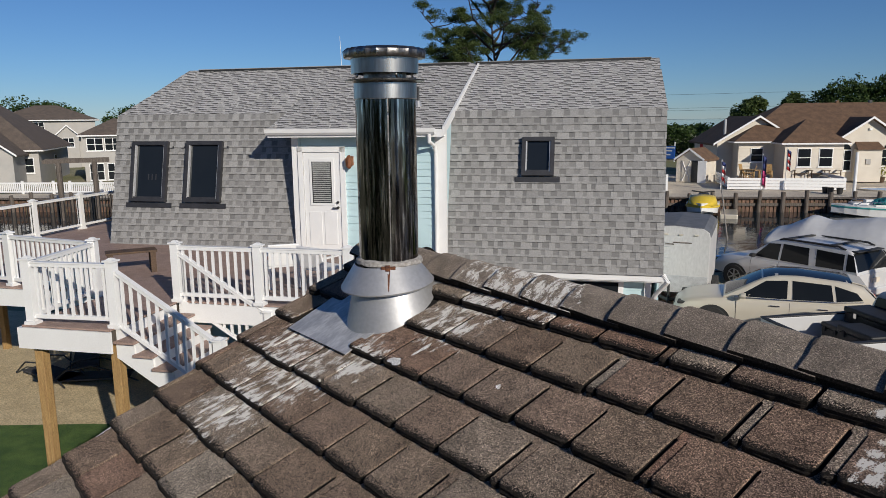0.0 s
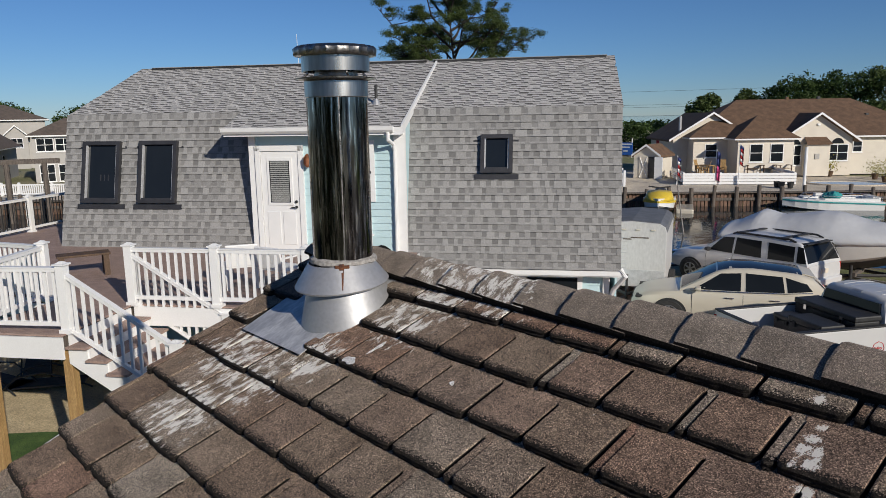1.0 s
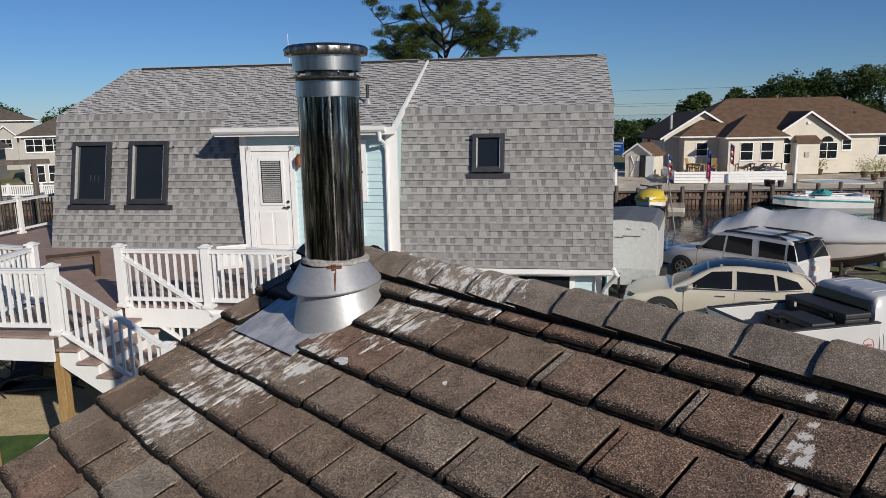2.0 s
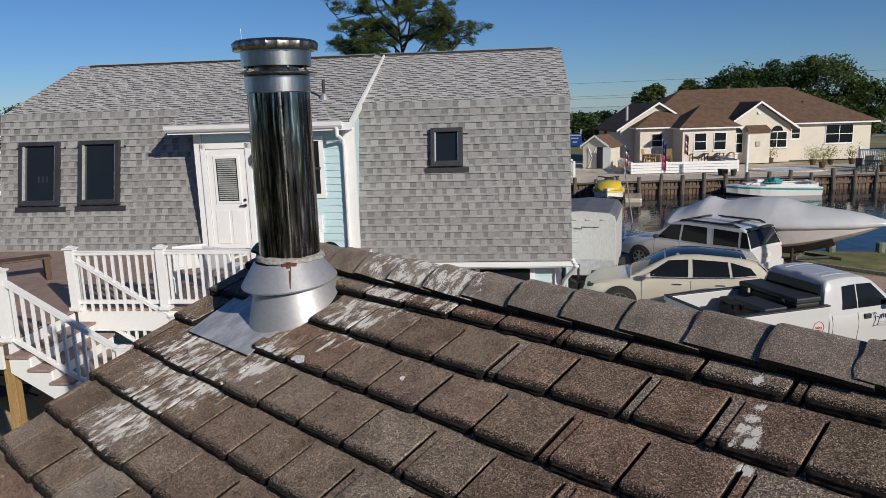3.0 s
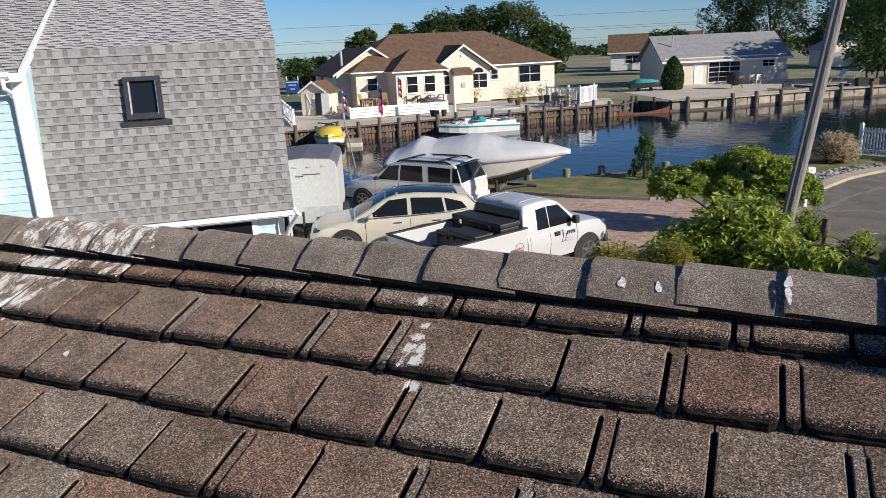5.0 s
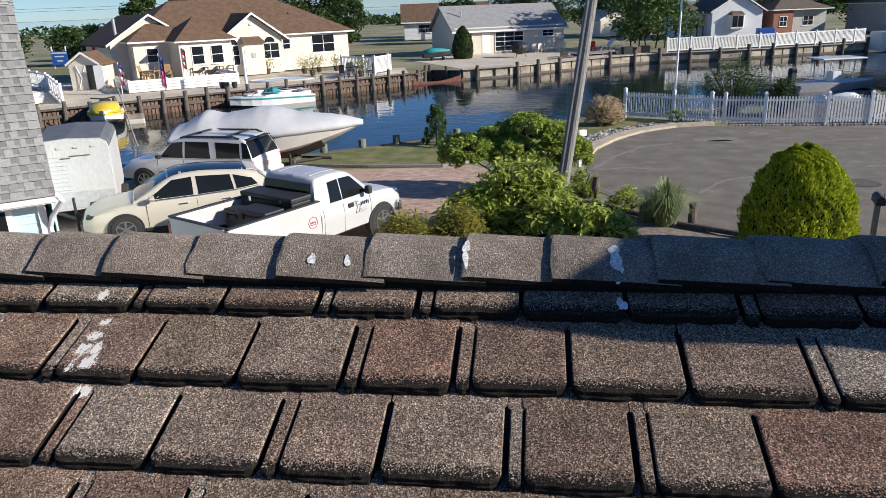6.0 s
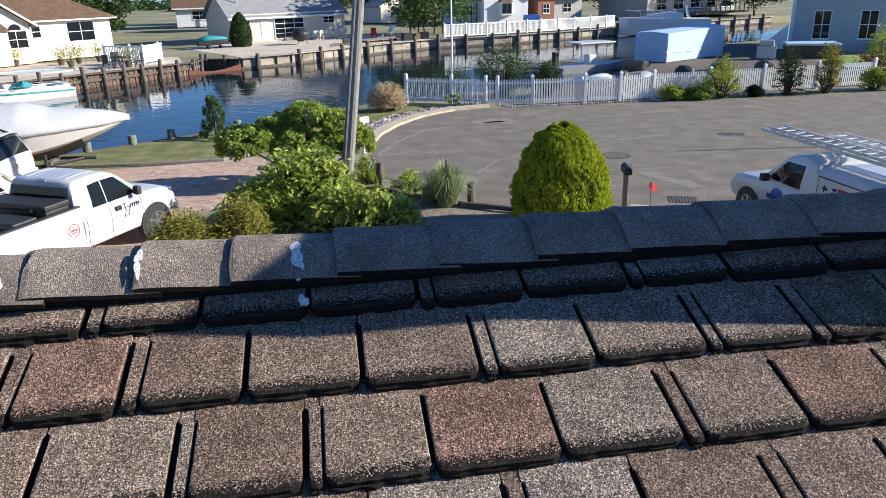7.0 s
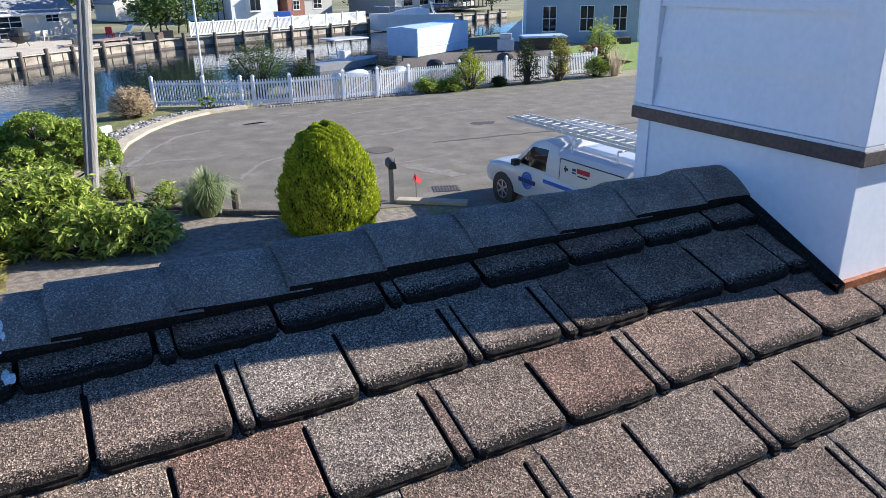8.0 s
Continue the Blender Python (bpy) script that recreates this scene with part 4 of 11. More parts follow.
bank(bm, NEAR_BANK, [(260, 76), (260, -260), (-260, -260), (-260, -160)], 0.0)
bank(bm, FAR_BANK, [(160, 138), (1600, 700), (1500, 2600), (150, 900), (-60, 330), (-190, 250), (-330, 40), (-420, -330)], 0.35)
bmesh.ops.triangulate(bm, faces=[f for f in bm.faces if len(f.verts) > 4])
bmesh.ops.recalc_face_normals(bm, faces=bm.faces)
tagged(part("ground", bm, M_LAND), "flat sandy ground with rough grass on both banks", "ground", kind="structure")
bm = bm_new()
s = 4600
bm.faces.new([bm.verts.new(v) for v in ((-s, -s, WATER_Z), (s, -s, WATER_Z), (s, s, WATER_Z), (-s, s, WATER_Z))])
tagged(part("water", bm, M_WATER), "dark blue rippled canal water", "water", kind="structure")


def patch(name, outline, z, material, label, category, thick=0.05):
    bm = bm_new()
    slab(bm, outline, z - thick, z)
    bmesh.ops.triangulate(bm, faces=[f for f in bm.faces if len(f.verts) > 4])
    return tagged(part(name, bm, material), label, category, kind="structure")


# cul-de-sac of worn asphalt, its west side rounded
ROAD = [(70.0, 31.0), (27.0, 31.4), (20.0, 31.6), (14.5, 32.0), (9.5, 32.6), (8.0, 32.6), (6.2, 31.9), (4.7, 30.3), (3.6, 28.3), (2.9, 26.4), (2.62, 24.0), (2.65, 21.6), (3.3, 20.1), (4.2, 18.6), (5.3, 17.3), (7.2, 16.5), (9.0, 15.9), (12.0, 13.0), (16.0, 11.0), (70.0, 8.0)]
patch("road", ROAD, 0.012, M_ASPHALT, "worn grey asphalt cul-de-sac with pale stains", "road")
# worn seams, cracks and patches in the asphalt, and one painted overhead shadow: each a thin uneven strip
def seam(pts, w, mat, label, seed):
    g = random.Random(seed)
    pts = [Vector(p) for p in pts]
    fine = []
    for a, b in zip(pts, pts[1:]):
        n = max(2, int((b - a).length / 0.22))
        fine += [a.lerp(b, k / n) for k in range(n)]
    fine.append(pts[-1])
    L, R = [], []
    for k, p in enumerate(fine):
        d = (fine[min(k + 1, len(fine) - 1)] - fine[max(k - 1, 0)]).normalized()
        q = Vector((-d.y, d.x))
        p = p + q * g.uniform(-0.05, 0.05)
        e = 0.35 if k in (0, len(fine) - 1) else 1
        L.append(tuple(p + q * w * e * g.uniform(0.25, 0.75)))
        R.append(tuple(p - q * w * e * g.uniform(0.25, 0.75)))
    bm = bm_new()
    slab(bm, L + R[::-1], 0.012, 0.016)
    bmesh.ops.triangulate(bm, faces=[f for f in bm.faces if len(f.verts) > 4])
    tagged(part("road_seam", bm, mat), label, "patch", kind="structure")


for j, (pts, w, mat) in enumerate((
        (((2.75, 24.0), (3.7, 26.2), (4.9, 28.1), (6.2, 28.7)), 0.16, M_PALE), (((5.5, 20.9), (6.7, 22.65), (7.6, 23.0), (8.3, 24.3)), 0.13, M_PALE),
        (((9.6, 24.2), (10.6, 24.4), (11.9, 24.4), (13.6, 24.9)), 0.18, M_PALE), (((11.4, 28.8), (12.9, 29.1), (15.2, 29.5), (18.0, 29.6)), 0.14, M_PALE),
        (((2.7, 24.1), (4.0, 24.4), (4.9, 24.0)), 0.20, M_PALE), (((9.4, 30.65), (10.3, 30.5)), 0.45, M_PALE), (((9.9, 29.5), (10.9, 29.55)), 0.35, M_PALE),
        (((7.0, 29.1), (7.9, 29.25), (8.75, 29.3)), 1.05, M_PALE), (((7.45, 29.0), (8.45, 29.15)), 0.28, M_DARKTAR), (((10.2, 19.9), (10.7, 18.7), (11.2, 17.9)), 0.5, M_PALE),
        # the long thin dark strip is an overhead shadow painted on the road
        (((15.1, 24.35), (16.1, 24.2)), 0.5, M_DARKTAR), (((12.4, 22.2), (14.7, 21.9), (17.2, 21.5), (21.0, 21.0)), 0.12, M_DARKTAR), (((8.6, 20.6), (10.4, 20.2), (12.4, 20.4)), 0.10, M_PALE),
        (((14.0, 26.6), (17.0, 26.9), (21.0, 26.4)), 0.12, M_PALE), (((6.0, 18.3), (7.2, 19.2), (9.0, 19.0)), 0.22, M_PALE), (((13.0, 30.9), (19.0, 31.0), (26.0, 30.6)), 0.10, M_PALE))):
    seam(pts, w, mat, "dark patch and painted shadow in the asphalt" if mat is M_DARKTAR else "pale worn seam in the asphalt", j)
for x, y, r in ((10.37, 22.1, 0.42),):
    manhole = thing("manhole_cover", "round rusty iron manhole cover in the road", "manhole", pose(x, y, 0.013))
    part("rim", lathe(bm_new(), [(r + 0.05, 0), (r + 0.05, 0.006), (r, 0.006), (r, 0.0)], 28, caps=False), M_DARKTAR, manhole)
    part("lid", lathe(bm_new(), [(r - 0.01, 0.001), (r - 0.01, 0.008)], 28), M_PILE, manhole)
drain = thing("storm_drain", "iron storm drain grate at the road edge", "drain", pose(10.1, 16.95, 0.013, 0, 0, -20) @ Matrix.Diagonal((0.7, 0.7, 0.5, 1)))
part("grate_frame", box(bm_new(), -0.52, 0.52, -0.42, 0.42, 0, 0.006), M_BLACK, drain)
for k in range(9):
    part("grate_bar", box(bm_new(), -0.48 + k * 0.115, -0.42 + k * 0.115, -0.38, 0.38, 0.006, 0.016), M_PILE, drain)

# kerb: a pale concrete lip round the west side, stones behind it
EDGE = [(8.6, 32.75), (6.9, 32.35), (5.3, 31.15), (4.1, 29.5), (3.2, 27.6), (2.75, 25.6)]
bm = bm_new()
secs = []
for i, (x, y) in enumerate(EDGE):
    a, b = Vector(EDGE[max(i - 1, 0)]), Vector(EDGE[min(i + 1, len(EDGE) - 1)])
    d = (b - a).normalized()
    n = Vector((d.y, -d.x))
    secs.append([Vector((x + n.x * u, y + n.y * u, z)) for u, z in ((-0.02, 0.0), (-0.02, 0.10), (0.40, 0.13), (0.44, 0.13), (0.44, 0.0))])
rings(bm, secs)
tagged(part("kerb", bm, M_CONC), "pale sloping concrete kerb of the cul-de-sac", "kerb", kind="structure")
bm = bm_new()
rs = random.Random(3)
for i in range(520):
    t = rs.random() * (len(EDGE) - 1)
    k = min(int(t), len(EDGE) - 2)
    a, b = Vector(EDGE[k]), Vector(EDGE[k + 1])
    d = (b - a).normalized()
    n = Vector((d.y, -d.x))
    p = a.lerp(b, t - k) + n * rs.uniform(0.5, 1.35)
    r = rs.uniform(0.05, 0.11)
    bmesh.ops.create_icosphere(bm, subdivisions=1, radius=r, matrix=Matrix.Translation((p.x, p.y, r * 0.45)) @ Matrix.Rotation(rs.random() * 6, 4, "Z") @ Matrix.Diagonal((1.2, 0.9, 0.7, 1)))
tagged(part("border_stones", bm, M_STONE), "border of loose grey and buff stones beside the kerb", "stones", kind="stuff")

# lawn by the water, brick edging, paver drive, planting bed, sand under the deck
patch("lawn", [(-9.5, 25.8), (-8.2, 26.75), (-5.85, 28.25), (-2.5, 30.5), (2.6, 34.6), (2.2, 30.4), (0.4, 28.4), (-1.4, 26.2), (-2.2, 25.0), (-4.9, 24.85), (-7.4, 25.1)], 0.03, M_GRASS, "mown lawn along the water's edge", "lawn")
patch("side_lawn", [(2.8, 34.8), (4.8, 35.6), (8.9, 33.6), (8.3, 33.2), (6.6, 32.8), (4.9, 31.7), (3.6, 29.9), (2.6, 27.9), (1.9, 28.6), (2.3, 31.5)], 0.02, M_GRASS, "strip of lawn behind the kerb", "lawn")
patch("grass_yard", [(-11.0, -2.0), (-9.5, 4.8), (-12.44, 3.34), (-13.05, 2.72), (-14.1, 1.35), (-20, -4), (-16, -8)], 0.02, M_LAWN, "green back lawn below the deck", "lawn")
patch("sand_yard", [(-9.4, 6.5), (-12.4, 3.36), (-13.05, 2.74), (-14.1, 1.37), (-20, -3.9), (-26, 0.5), (-17, 8.5), (-12, 10)], 0.012, M_SAND, "yellow sand under the deck", "sand")
patch("drive", [(-9.5, 24.0), (-2.3, 24.75), (-1.3, 25.1), (0.2, 23.4), (1.2, 21.0), (0.3, 19.4), (-1.2, 18.2), (-2.0, 9.0), (-8.5, 9.0), (-13.5, 17.0)], 0.010, M_PAVER, "terracotta concrete paver drive", "drive")
patch("planting_bed", [(-2.2, 18.6), (-0.6, 19.9), (1.1, 21.3), (2.5, 22.3), (2.62, 21.4), (3.2, 19.9), (4.1, 18.4), (5.2, 17.1), (7.1, 16.3), (8.9, 15.7), (8.2, 13.4), (3.0, 12.0), (-2.0, 13.5)], 0.022, M_MULCH, "brown mulch bed with gravel", "planting bed")
# pavers laid one by one where the drive is seen
drive_edge = thing("timber_edging", "low curved weathered timber edging of the lawn", "edging")
pts = [Vector(p) for p in ((-9.3, 25.3), (-7.4, 25.0), (-4.9, 24.72), (-2.3, 24.68), (-1.55, 25.2), (-1.0, 26.1))]
me = mesh_of("edging_timber", box(bm_new(), -0.118, 0.118, -0.05, 0.05, 0, 0.10, bev=0.006), M_POLE)
for a, b in zip(pts, pts[1:]):
    n = int((b - a).length / 0.235)
    for k in range(n):
        p = a.lerp(b, (k + 0.5) / n)
        piece("timber", me, drive_edge, Matrix.Translation((p.x, p.y, 0.012)) @ Matrix.Rotation(math.atan2(b.y - a.y, b.x - a.x), 4, "Z"))
bm = bm_new()
rs = random.Random(8)
for i in range(26):
    for j in range(44):
        x, y = -4.6 + i * 0.235 + (0.117 if j % 2 else 0), 17.6 + j * 0.155
        if x > -0.2 + (y - 19.6) * 0.35 or y > 24.5 or x < -4.4:
            continue
        box(bm, x, x + 0.228, y, y + 0.148, 0.008, 0.018 + rs.uniform(0, 0.003))
tagged(part("pavers", bm, M_PAVER), "terracotta block pavers laid in courses", "pavers", kind="stuff")
# timber edging of the bed along the road
def log(x0, y0, x1, y1, r=0.07):
    t = thing("landscape_timber", "weathered timber edging the planting bed", "timber", group="bed edging timbers")
    bm = bm_new()
    cyl(bm, (x0, y0, 0.03 + r), (x1, y1, 0.03 + r), r, seg=8)
    part("beam", bm, M_PILE, t)


for q in ((0.2, 20.7, 2.5, 19.6), (2.5, 19.6, 4.2, 17.9), (4.4, 17.7, 6.4, 16.4)):
    log(*q)
patch("dock_yard", [(9.6, 34.0), (13.8, 39.2), (20.3, 43.0), (22.4, 46.1), (25.0, 52.3), (29.8, 56.2), (36.5, 59.8), (42.5, 52.0), (33.5, 45.0), (34.0, 36.5), (28.5, 33.0), (12.0, 33.4)], 0.02, M_SOIL, "dark brown bare soil between the fence and the canal", "yard")
patch("bungalow_yard", [(-5.0, 60.2), (-1.5, 62.2), (1.9, 65.4), (6.5, 69.4), (11.3, 72.6), (12.5, 80.0), (4.0, 83.5), (-9.5, 77.5), (-11.5, 72.0)], 0.37, M_YARD, "pale sandy yard before the bungalow", "yard")
patch("ranch_yard", [(-60.0, 4.4), (-26.9, 40.0), (-9.1, 57.6), (-10.5, 63.5), (-30.0, 60.0), (-48.0, 52.0), (-66.0, 22.0)], 0.37, M_YARD, "pale sandy yard round the ranch house", "yard")

# ---- the grey shingled gambrel house across the yard, with its deck ----
HA = radians(39.0)
# local frame: x to the house's far end (away from the drive), y into the house, z up; origin at its front corner by the drive
HOUSE = Matrix.Translation((-8.03, 12.57, 0)) @ Matrix(((-math.cos(HA), -math.sin(HA), 0, 0), (-math.sin(HA), math.cos(HA), 0, 0), (0, 0, 1, 0), (0, 0, 0, 1)))
HLEN = 12.95
BRK_Y, BRK_Z, PEAK_Y, PEAK_Z, BOT_Z = 0.75, 5.53, 4.1, 6.84, 2.22
house = thing("gambrel_house", "grey shingled gambrel house with white trim and pale blue siding", "house", HOUSE)


def hpart(name, bm, mat, parent=house, label="", smooth=False, kind=""):
    bmesh.ops.recalc_face_normals(bm, faces=bm.faces)
    return part(name, bm, mat, parent, label, smooth, kind)


bm = bm_new()
prof = [(0.02, BOT_Z), (BRK_Y, BRK_Z - 0.02), (PEAK_Y, PEAK_Z - 0.02), (2 * PEAK_Y - BRK_Y, BRK_Z - 0.02), (2 * PEAK_Y - 0.02, BOT_Z)]
hull3(bm, [(0.03, y, z) for y, z in prof], [(HLEN - 0.03, y, z) for y, z in prof])
shell = hpart("gambrel_roof", bm, M_GBASE, house, "steep grey shingled gambrel roof")
lower = hpart("ground_floor_wall", box(bm_new(), 0.25, HLEN - 0.25, 0.42, 2 * PEAK_Y - 0.42, 0, BOT_Z), M_BLUE, house, "pale blue lapped siding")
for k in range(14):
    z = 0.1 + k * 0.15
    bm = bm_new()
    hull3(bm, [(0.25, 0.395, z), (0.25, 0.412, z + 0.15), (0.25, 0.43, z + 0.15), (0.25, 0.43, z)], [(HLEN - .25, 0.395, z), (HLEN - .25, 0.412, z + 0.15), (HLEN - .25, 0.43, z + 0.15), (HLEN - .25, 0.43, z)])
    hpart("lap_board", bm, M_BLUE, lower)
hpart("belly_band", box(bm_new(), -0.05, HLEN + 0.05, -0.04, 0.10, BOT_Z - 0.17, BOT_Z - 0.065), M_WHITE)
hpart("soffit", box(bm_new(), 0.0, HLEN, 0.0, 0.45, BOT_Z - 0.20, BOT_Z - 0.172), M_WHITE)
hpart("corner_board", box(bm_new(), 0.18, 0.32, 0.34, 0.46, 0, BOT_Z - 0.20), M_WHITE)
hpart("gable_wall", box(bm_new(), 0.02, 0.06, 0.5, 2 * PEAK_Y - 0.5, 0, BOT_Z - 0.1), M_BLUE)
# downspout running out over the drive
bm = bm_new()
tube(bm, [(-0.02, -0.02, BOT_Z - 0.02), (-0.12, -0.06, BOT_Z - 0.16), (0.10, 0.2, 1.72), (0.16, 0.34, 1.5), (0.16, 0.34, 0.1)], 0.05, 8)
hpart("downspout", bm, M_WHITE)
win_low = hpart("window_trim", box(bm_new(), 0.75, 3.2, 0.33, 0.41, 0.7, BOT_Z - 0.2), M_WHITE)
hpart("pane", box(bm_new(), 0.86, 1.95, 0.31, 0.335, 0.8, BOT_Z - 0.3), M_GLASS, win_low)
hpart("pane", box(bm_new(), 2.05, 3.1, 0.31, 0.335, 0.8, BOT_Z - 0.3), M_GLASS, win_low)

# shingle courses on the steep lower slope and on the upper slope
low_len = math.hypot(BRK_Y, BRK_Z - BOT_Z)
up_len = math.hypot(PEAK_Y - BRK_Y, PEAK_Z - BRK_Z)
low_n = Vector((0, -(BRK_Z - BOT_Z), BRK_Y)).normalized()
up_n = Vector((0, -(PEAK_Z - BRK_Z), PEAK_Y - BRK_Y)).normalized()
DX0, DX1 = 4.55, 8.02          # the doored dormer
rs = random.Random(17)


def on_low(x, s):
    return Vector((x, BRK_Y * s / low_len, BOT_Z + (BRK_Z - BOT_Z) * s / low_len))


def on_up(x, s):
    return Vector((x, BRK_Y + (PEAK_Y - BRK_Y) * s / up_len, BRK_Z + (PEAK_Z - BRK_Z) * s / up_len))


OPEN = [(2.40, 2.83, 4.34, 4.92), (11.60, 12.32, 3.70, 4.86), (10.16, 10.87, 3.70, 4.86)]


def clear_of(x0, x1, z):
    """The stretch cut back where a window or the dormer stands."""
    holes = [(a, b) for a, b, c, d in OPEN if c - 0.08 < z < d - 0.08]
    if z > 2.25:
        holes.append((DX0 + 0.12, DX1 - 0.10))
    for a, b in holes:
        if x1 > a and x0 < b:
            if x0 < a:
                x1 = a
            elif x1 > b:
                x0 = b
            else:
                return 0.0, 0.0
    return x0, x1


def shingle_at(bm, x0, x1, s0, s1, place, nrm, lift, tuck=0.05):
    a, b = place(x0, s0), place(x1, s0)
    c, d = place(x1, s1 + tuck), place(x0, s1 + tuck)
    lo = [bm.verts.new(p) for p in (a, b, c, d)]
    hi = [bm.verts.new(p) for p in (a + nrm * lift, b + nrm * lift, c + nrm * 0.006, d + nrm * 0.006)]
    bm.faces.new(hi[::-1])
    # dark asphalt butt, whose colour also holds the course's shadow line
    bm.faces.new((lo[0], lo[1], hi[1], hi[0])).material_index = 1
    bm.faces.new((lo[1], lo[2], hi[2], hi[1]))
    bm.faces.new((lo[3], lo[0], hi[0], hi[3]))


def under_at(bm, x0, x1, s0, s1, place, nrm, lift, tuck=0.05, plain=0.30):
    """The lower layer between two teeth: plain granules below, above them a dark blend band whose colour also holds the
    gap's shade.
    """
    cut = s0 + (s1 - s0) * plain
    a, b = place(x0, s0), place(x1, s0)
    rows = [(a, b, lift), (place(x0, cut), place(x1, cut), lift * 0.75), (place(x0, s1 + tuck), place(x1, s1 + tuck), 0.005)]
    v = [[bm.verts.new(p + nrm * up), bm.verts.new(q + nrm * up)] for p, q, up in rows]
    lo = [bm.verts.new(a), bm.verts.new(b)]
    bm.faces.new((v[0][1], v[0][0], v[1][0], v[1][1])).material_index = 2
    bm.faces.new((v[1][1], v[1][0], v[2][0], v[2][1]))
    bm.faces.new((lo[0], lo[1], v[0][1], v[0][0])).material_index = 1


COURSE = 0.158
pieces_b = []
rest, under = bm_new(), bm_new()
nrow = int((low_len + 0.055) / COURSE) + 1
for r in range(nrow):
    s0 = r * COURSE - 0.055
    s1 = min(s0 + COURSE, low_len)
    x = -0.02 - rs.uniform(0, 0.3)
    z = on_low(0, s0).z
    over = False
    while x < HLEN:
        over = not over
        w = rs.choice((0.09, 0.12, 0.14, 0.16, 0.18, 0.24)) * rs.uniform(0.9, 1.1) if over else rs.uniform(0.08, 0.16)
        x0, x1 = max(x, -0.02), min(x + w - 0.003, HLEN + 0.01)
        x += w
        x0, x1 = clear_of(x0, x1, z)
        if x1 - x0 < 0.02:
            continue
        sj = s0 + rs.uniform(-0.002, 0.002)
        if not over:
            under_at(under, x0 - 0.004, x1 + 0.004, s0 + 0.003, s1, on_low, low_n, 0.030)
        elif 0.6 < x0 < 4.5 and 9 <= r < 19 and len(pieces_b) < 230:
            pieces_b.append((x0, x1, sj, s1, 0.038))
        else:
            shingle_at(rest, x0, x1, sj, s1, on_low, low_n, 0.038)
for x0, x1, s0, s1, up in pieces_b:
    b2 = bm_new()
    shingle_at(b2, x0, x1, s0, s1, on_low, low_n, up)
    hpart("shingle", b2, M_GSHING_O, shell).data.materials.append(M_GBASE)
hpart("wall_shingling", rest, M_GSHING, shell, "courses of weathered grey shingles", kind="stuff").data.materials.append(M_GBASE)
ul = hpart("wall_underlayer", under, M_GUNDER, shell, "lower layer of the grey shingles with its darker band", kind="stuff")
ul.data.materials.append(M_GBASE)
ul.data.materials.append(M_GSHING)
rest, under = bm_new(), bm_new()
UC = 0.142
for r in range(int(up_len / UC) + 1):
    s0 = r * UC
    s1 = min(s0 + UC, up_len)
    x = -0.04 - rs.uniform(0, 0.3)
    pick = False
    while x < HLEN + 0.03:
        pick = not pick
        w = rs.uniform(0.12, 0.26) if pick else rs.uniform(0.14, 0.34)
        x0, x1 = max(x, -0.04), min(x + w - 0.004, HLEN + 0.03)
        x += w
        if x1 - x0 < 0.03:
            continue
        if s0 < up_len * 0.36 and x0 > DX0 + 0.05 and x1 < DX1 + 0.35:
            continue
        if pick:
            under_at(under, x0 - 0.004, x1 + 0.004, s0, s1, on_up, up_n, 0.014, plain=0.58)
        else:
            shingle_at(rest, x0, x1, s0 + rs.uniform(-.003, .003), s1, on_up, up_n, 0.024)
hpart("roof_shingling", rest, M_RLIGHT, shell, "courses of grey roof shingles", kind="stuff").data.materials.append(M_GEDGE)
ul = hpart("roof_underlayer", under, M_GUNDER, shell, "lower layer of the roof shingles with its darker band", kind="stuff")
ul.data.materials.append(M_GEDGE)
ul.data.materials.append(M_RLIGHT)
# rear slopes stay plain; dark vent strip along the ridge
bm = bm_new()
for x0, x1 in ((0.15, 4.6), (4.75, HLEN - 0.35)):
    box(bm, x0, x1, PEAK_Y - 0.150, PEAK_Y + 0.150, PEAK_Z + 0.020, PEAK_Z + 0.034)
hpart("ridge_vent", bm, M_GSHING, shell)
bm = bm_new()
for x0, x1 in ((0.15, 4.6), (4.75, HLEN - 0.35)):
    box(bm, x0 + .02, x1 - .02, PEAK_Y - 0.135, PEAK_Y + 0.135, PEAK_Z - 0.045, PEAK_Z + 0.020)
hpart("vent_gap", bm, M_BLACK, shell)

# dormer: front wall in blue laps, white corner boards, its own low roof with gutter
FLOOR = 2.50
dorm = hpart("dormer", box(bm_new(), DX0, DX1, 0.02, 3.0, FLOOR - 0.25, 5.30), M_BLUE, house, "pale blue sided dormer")
for k in range(17):
    z = FLOOR + 0.02 + k * 0.152
    for x0, x1 in ((DX0 + 0.22, 6.84), (7.86, DX1 - 0.12)):
        bm = bm_new()
        hull3(bm, [(x0, -0.012, z), (x0, 0.008, z + 0.156), (x0, 0.03, z + 0.156), (x0, 0.03, z)], [(x1, -0.012, z), (x1, 0.008, z + 0.156), (x1, 0.03, z + 0.156), (x1, 0.03, z)])
        hpart("lap_board", bm, M_BLUE, dorm)
hpart("corner_board", box(bm_new(), DX0 - 0.03, DX0 + 0.22, -0.035, 0.06, FLOOR - 0.25, 5.2), M_WHITE, dorm)
hpart("corner_board", box(bm_new(), DX1 - 0.12, DX1 + 0.03, -0.035, 0.06, FLOOR - 0.25, 5.14), M_WHITE, dorm)
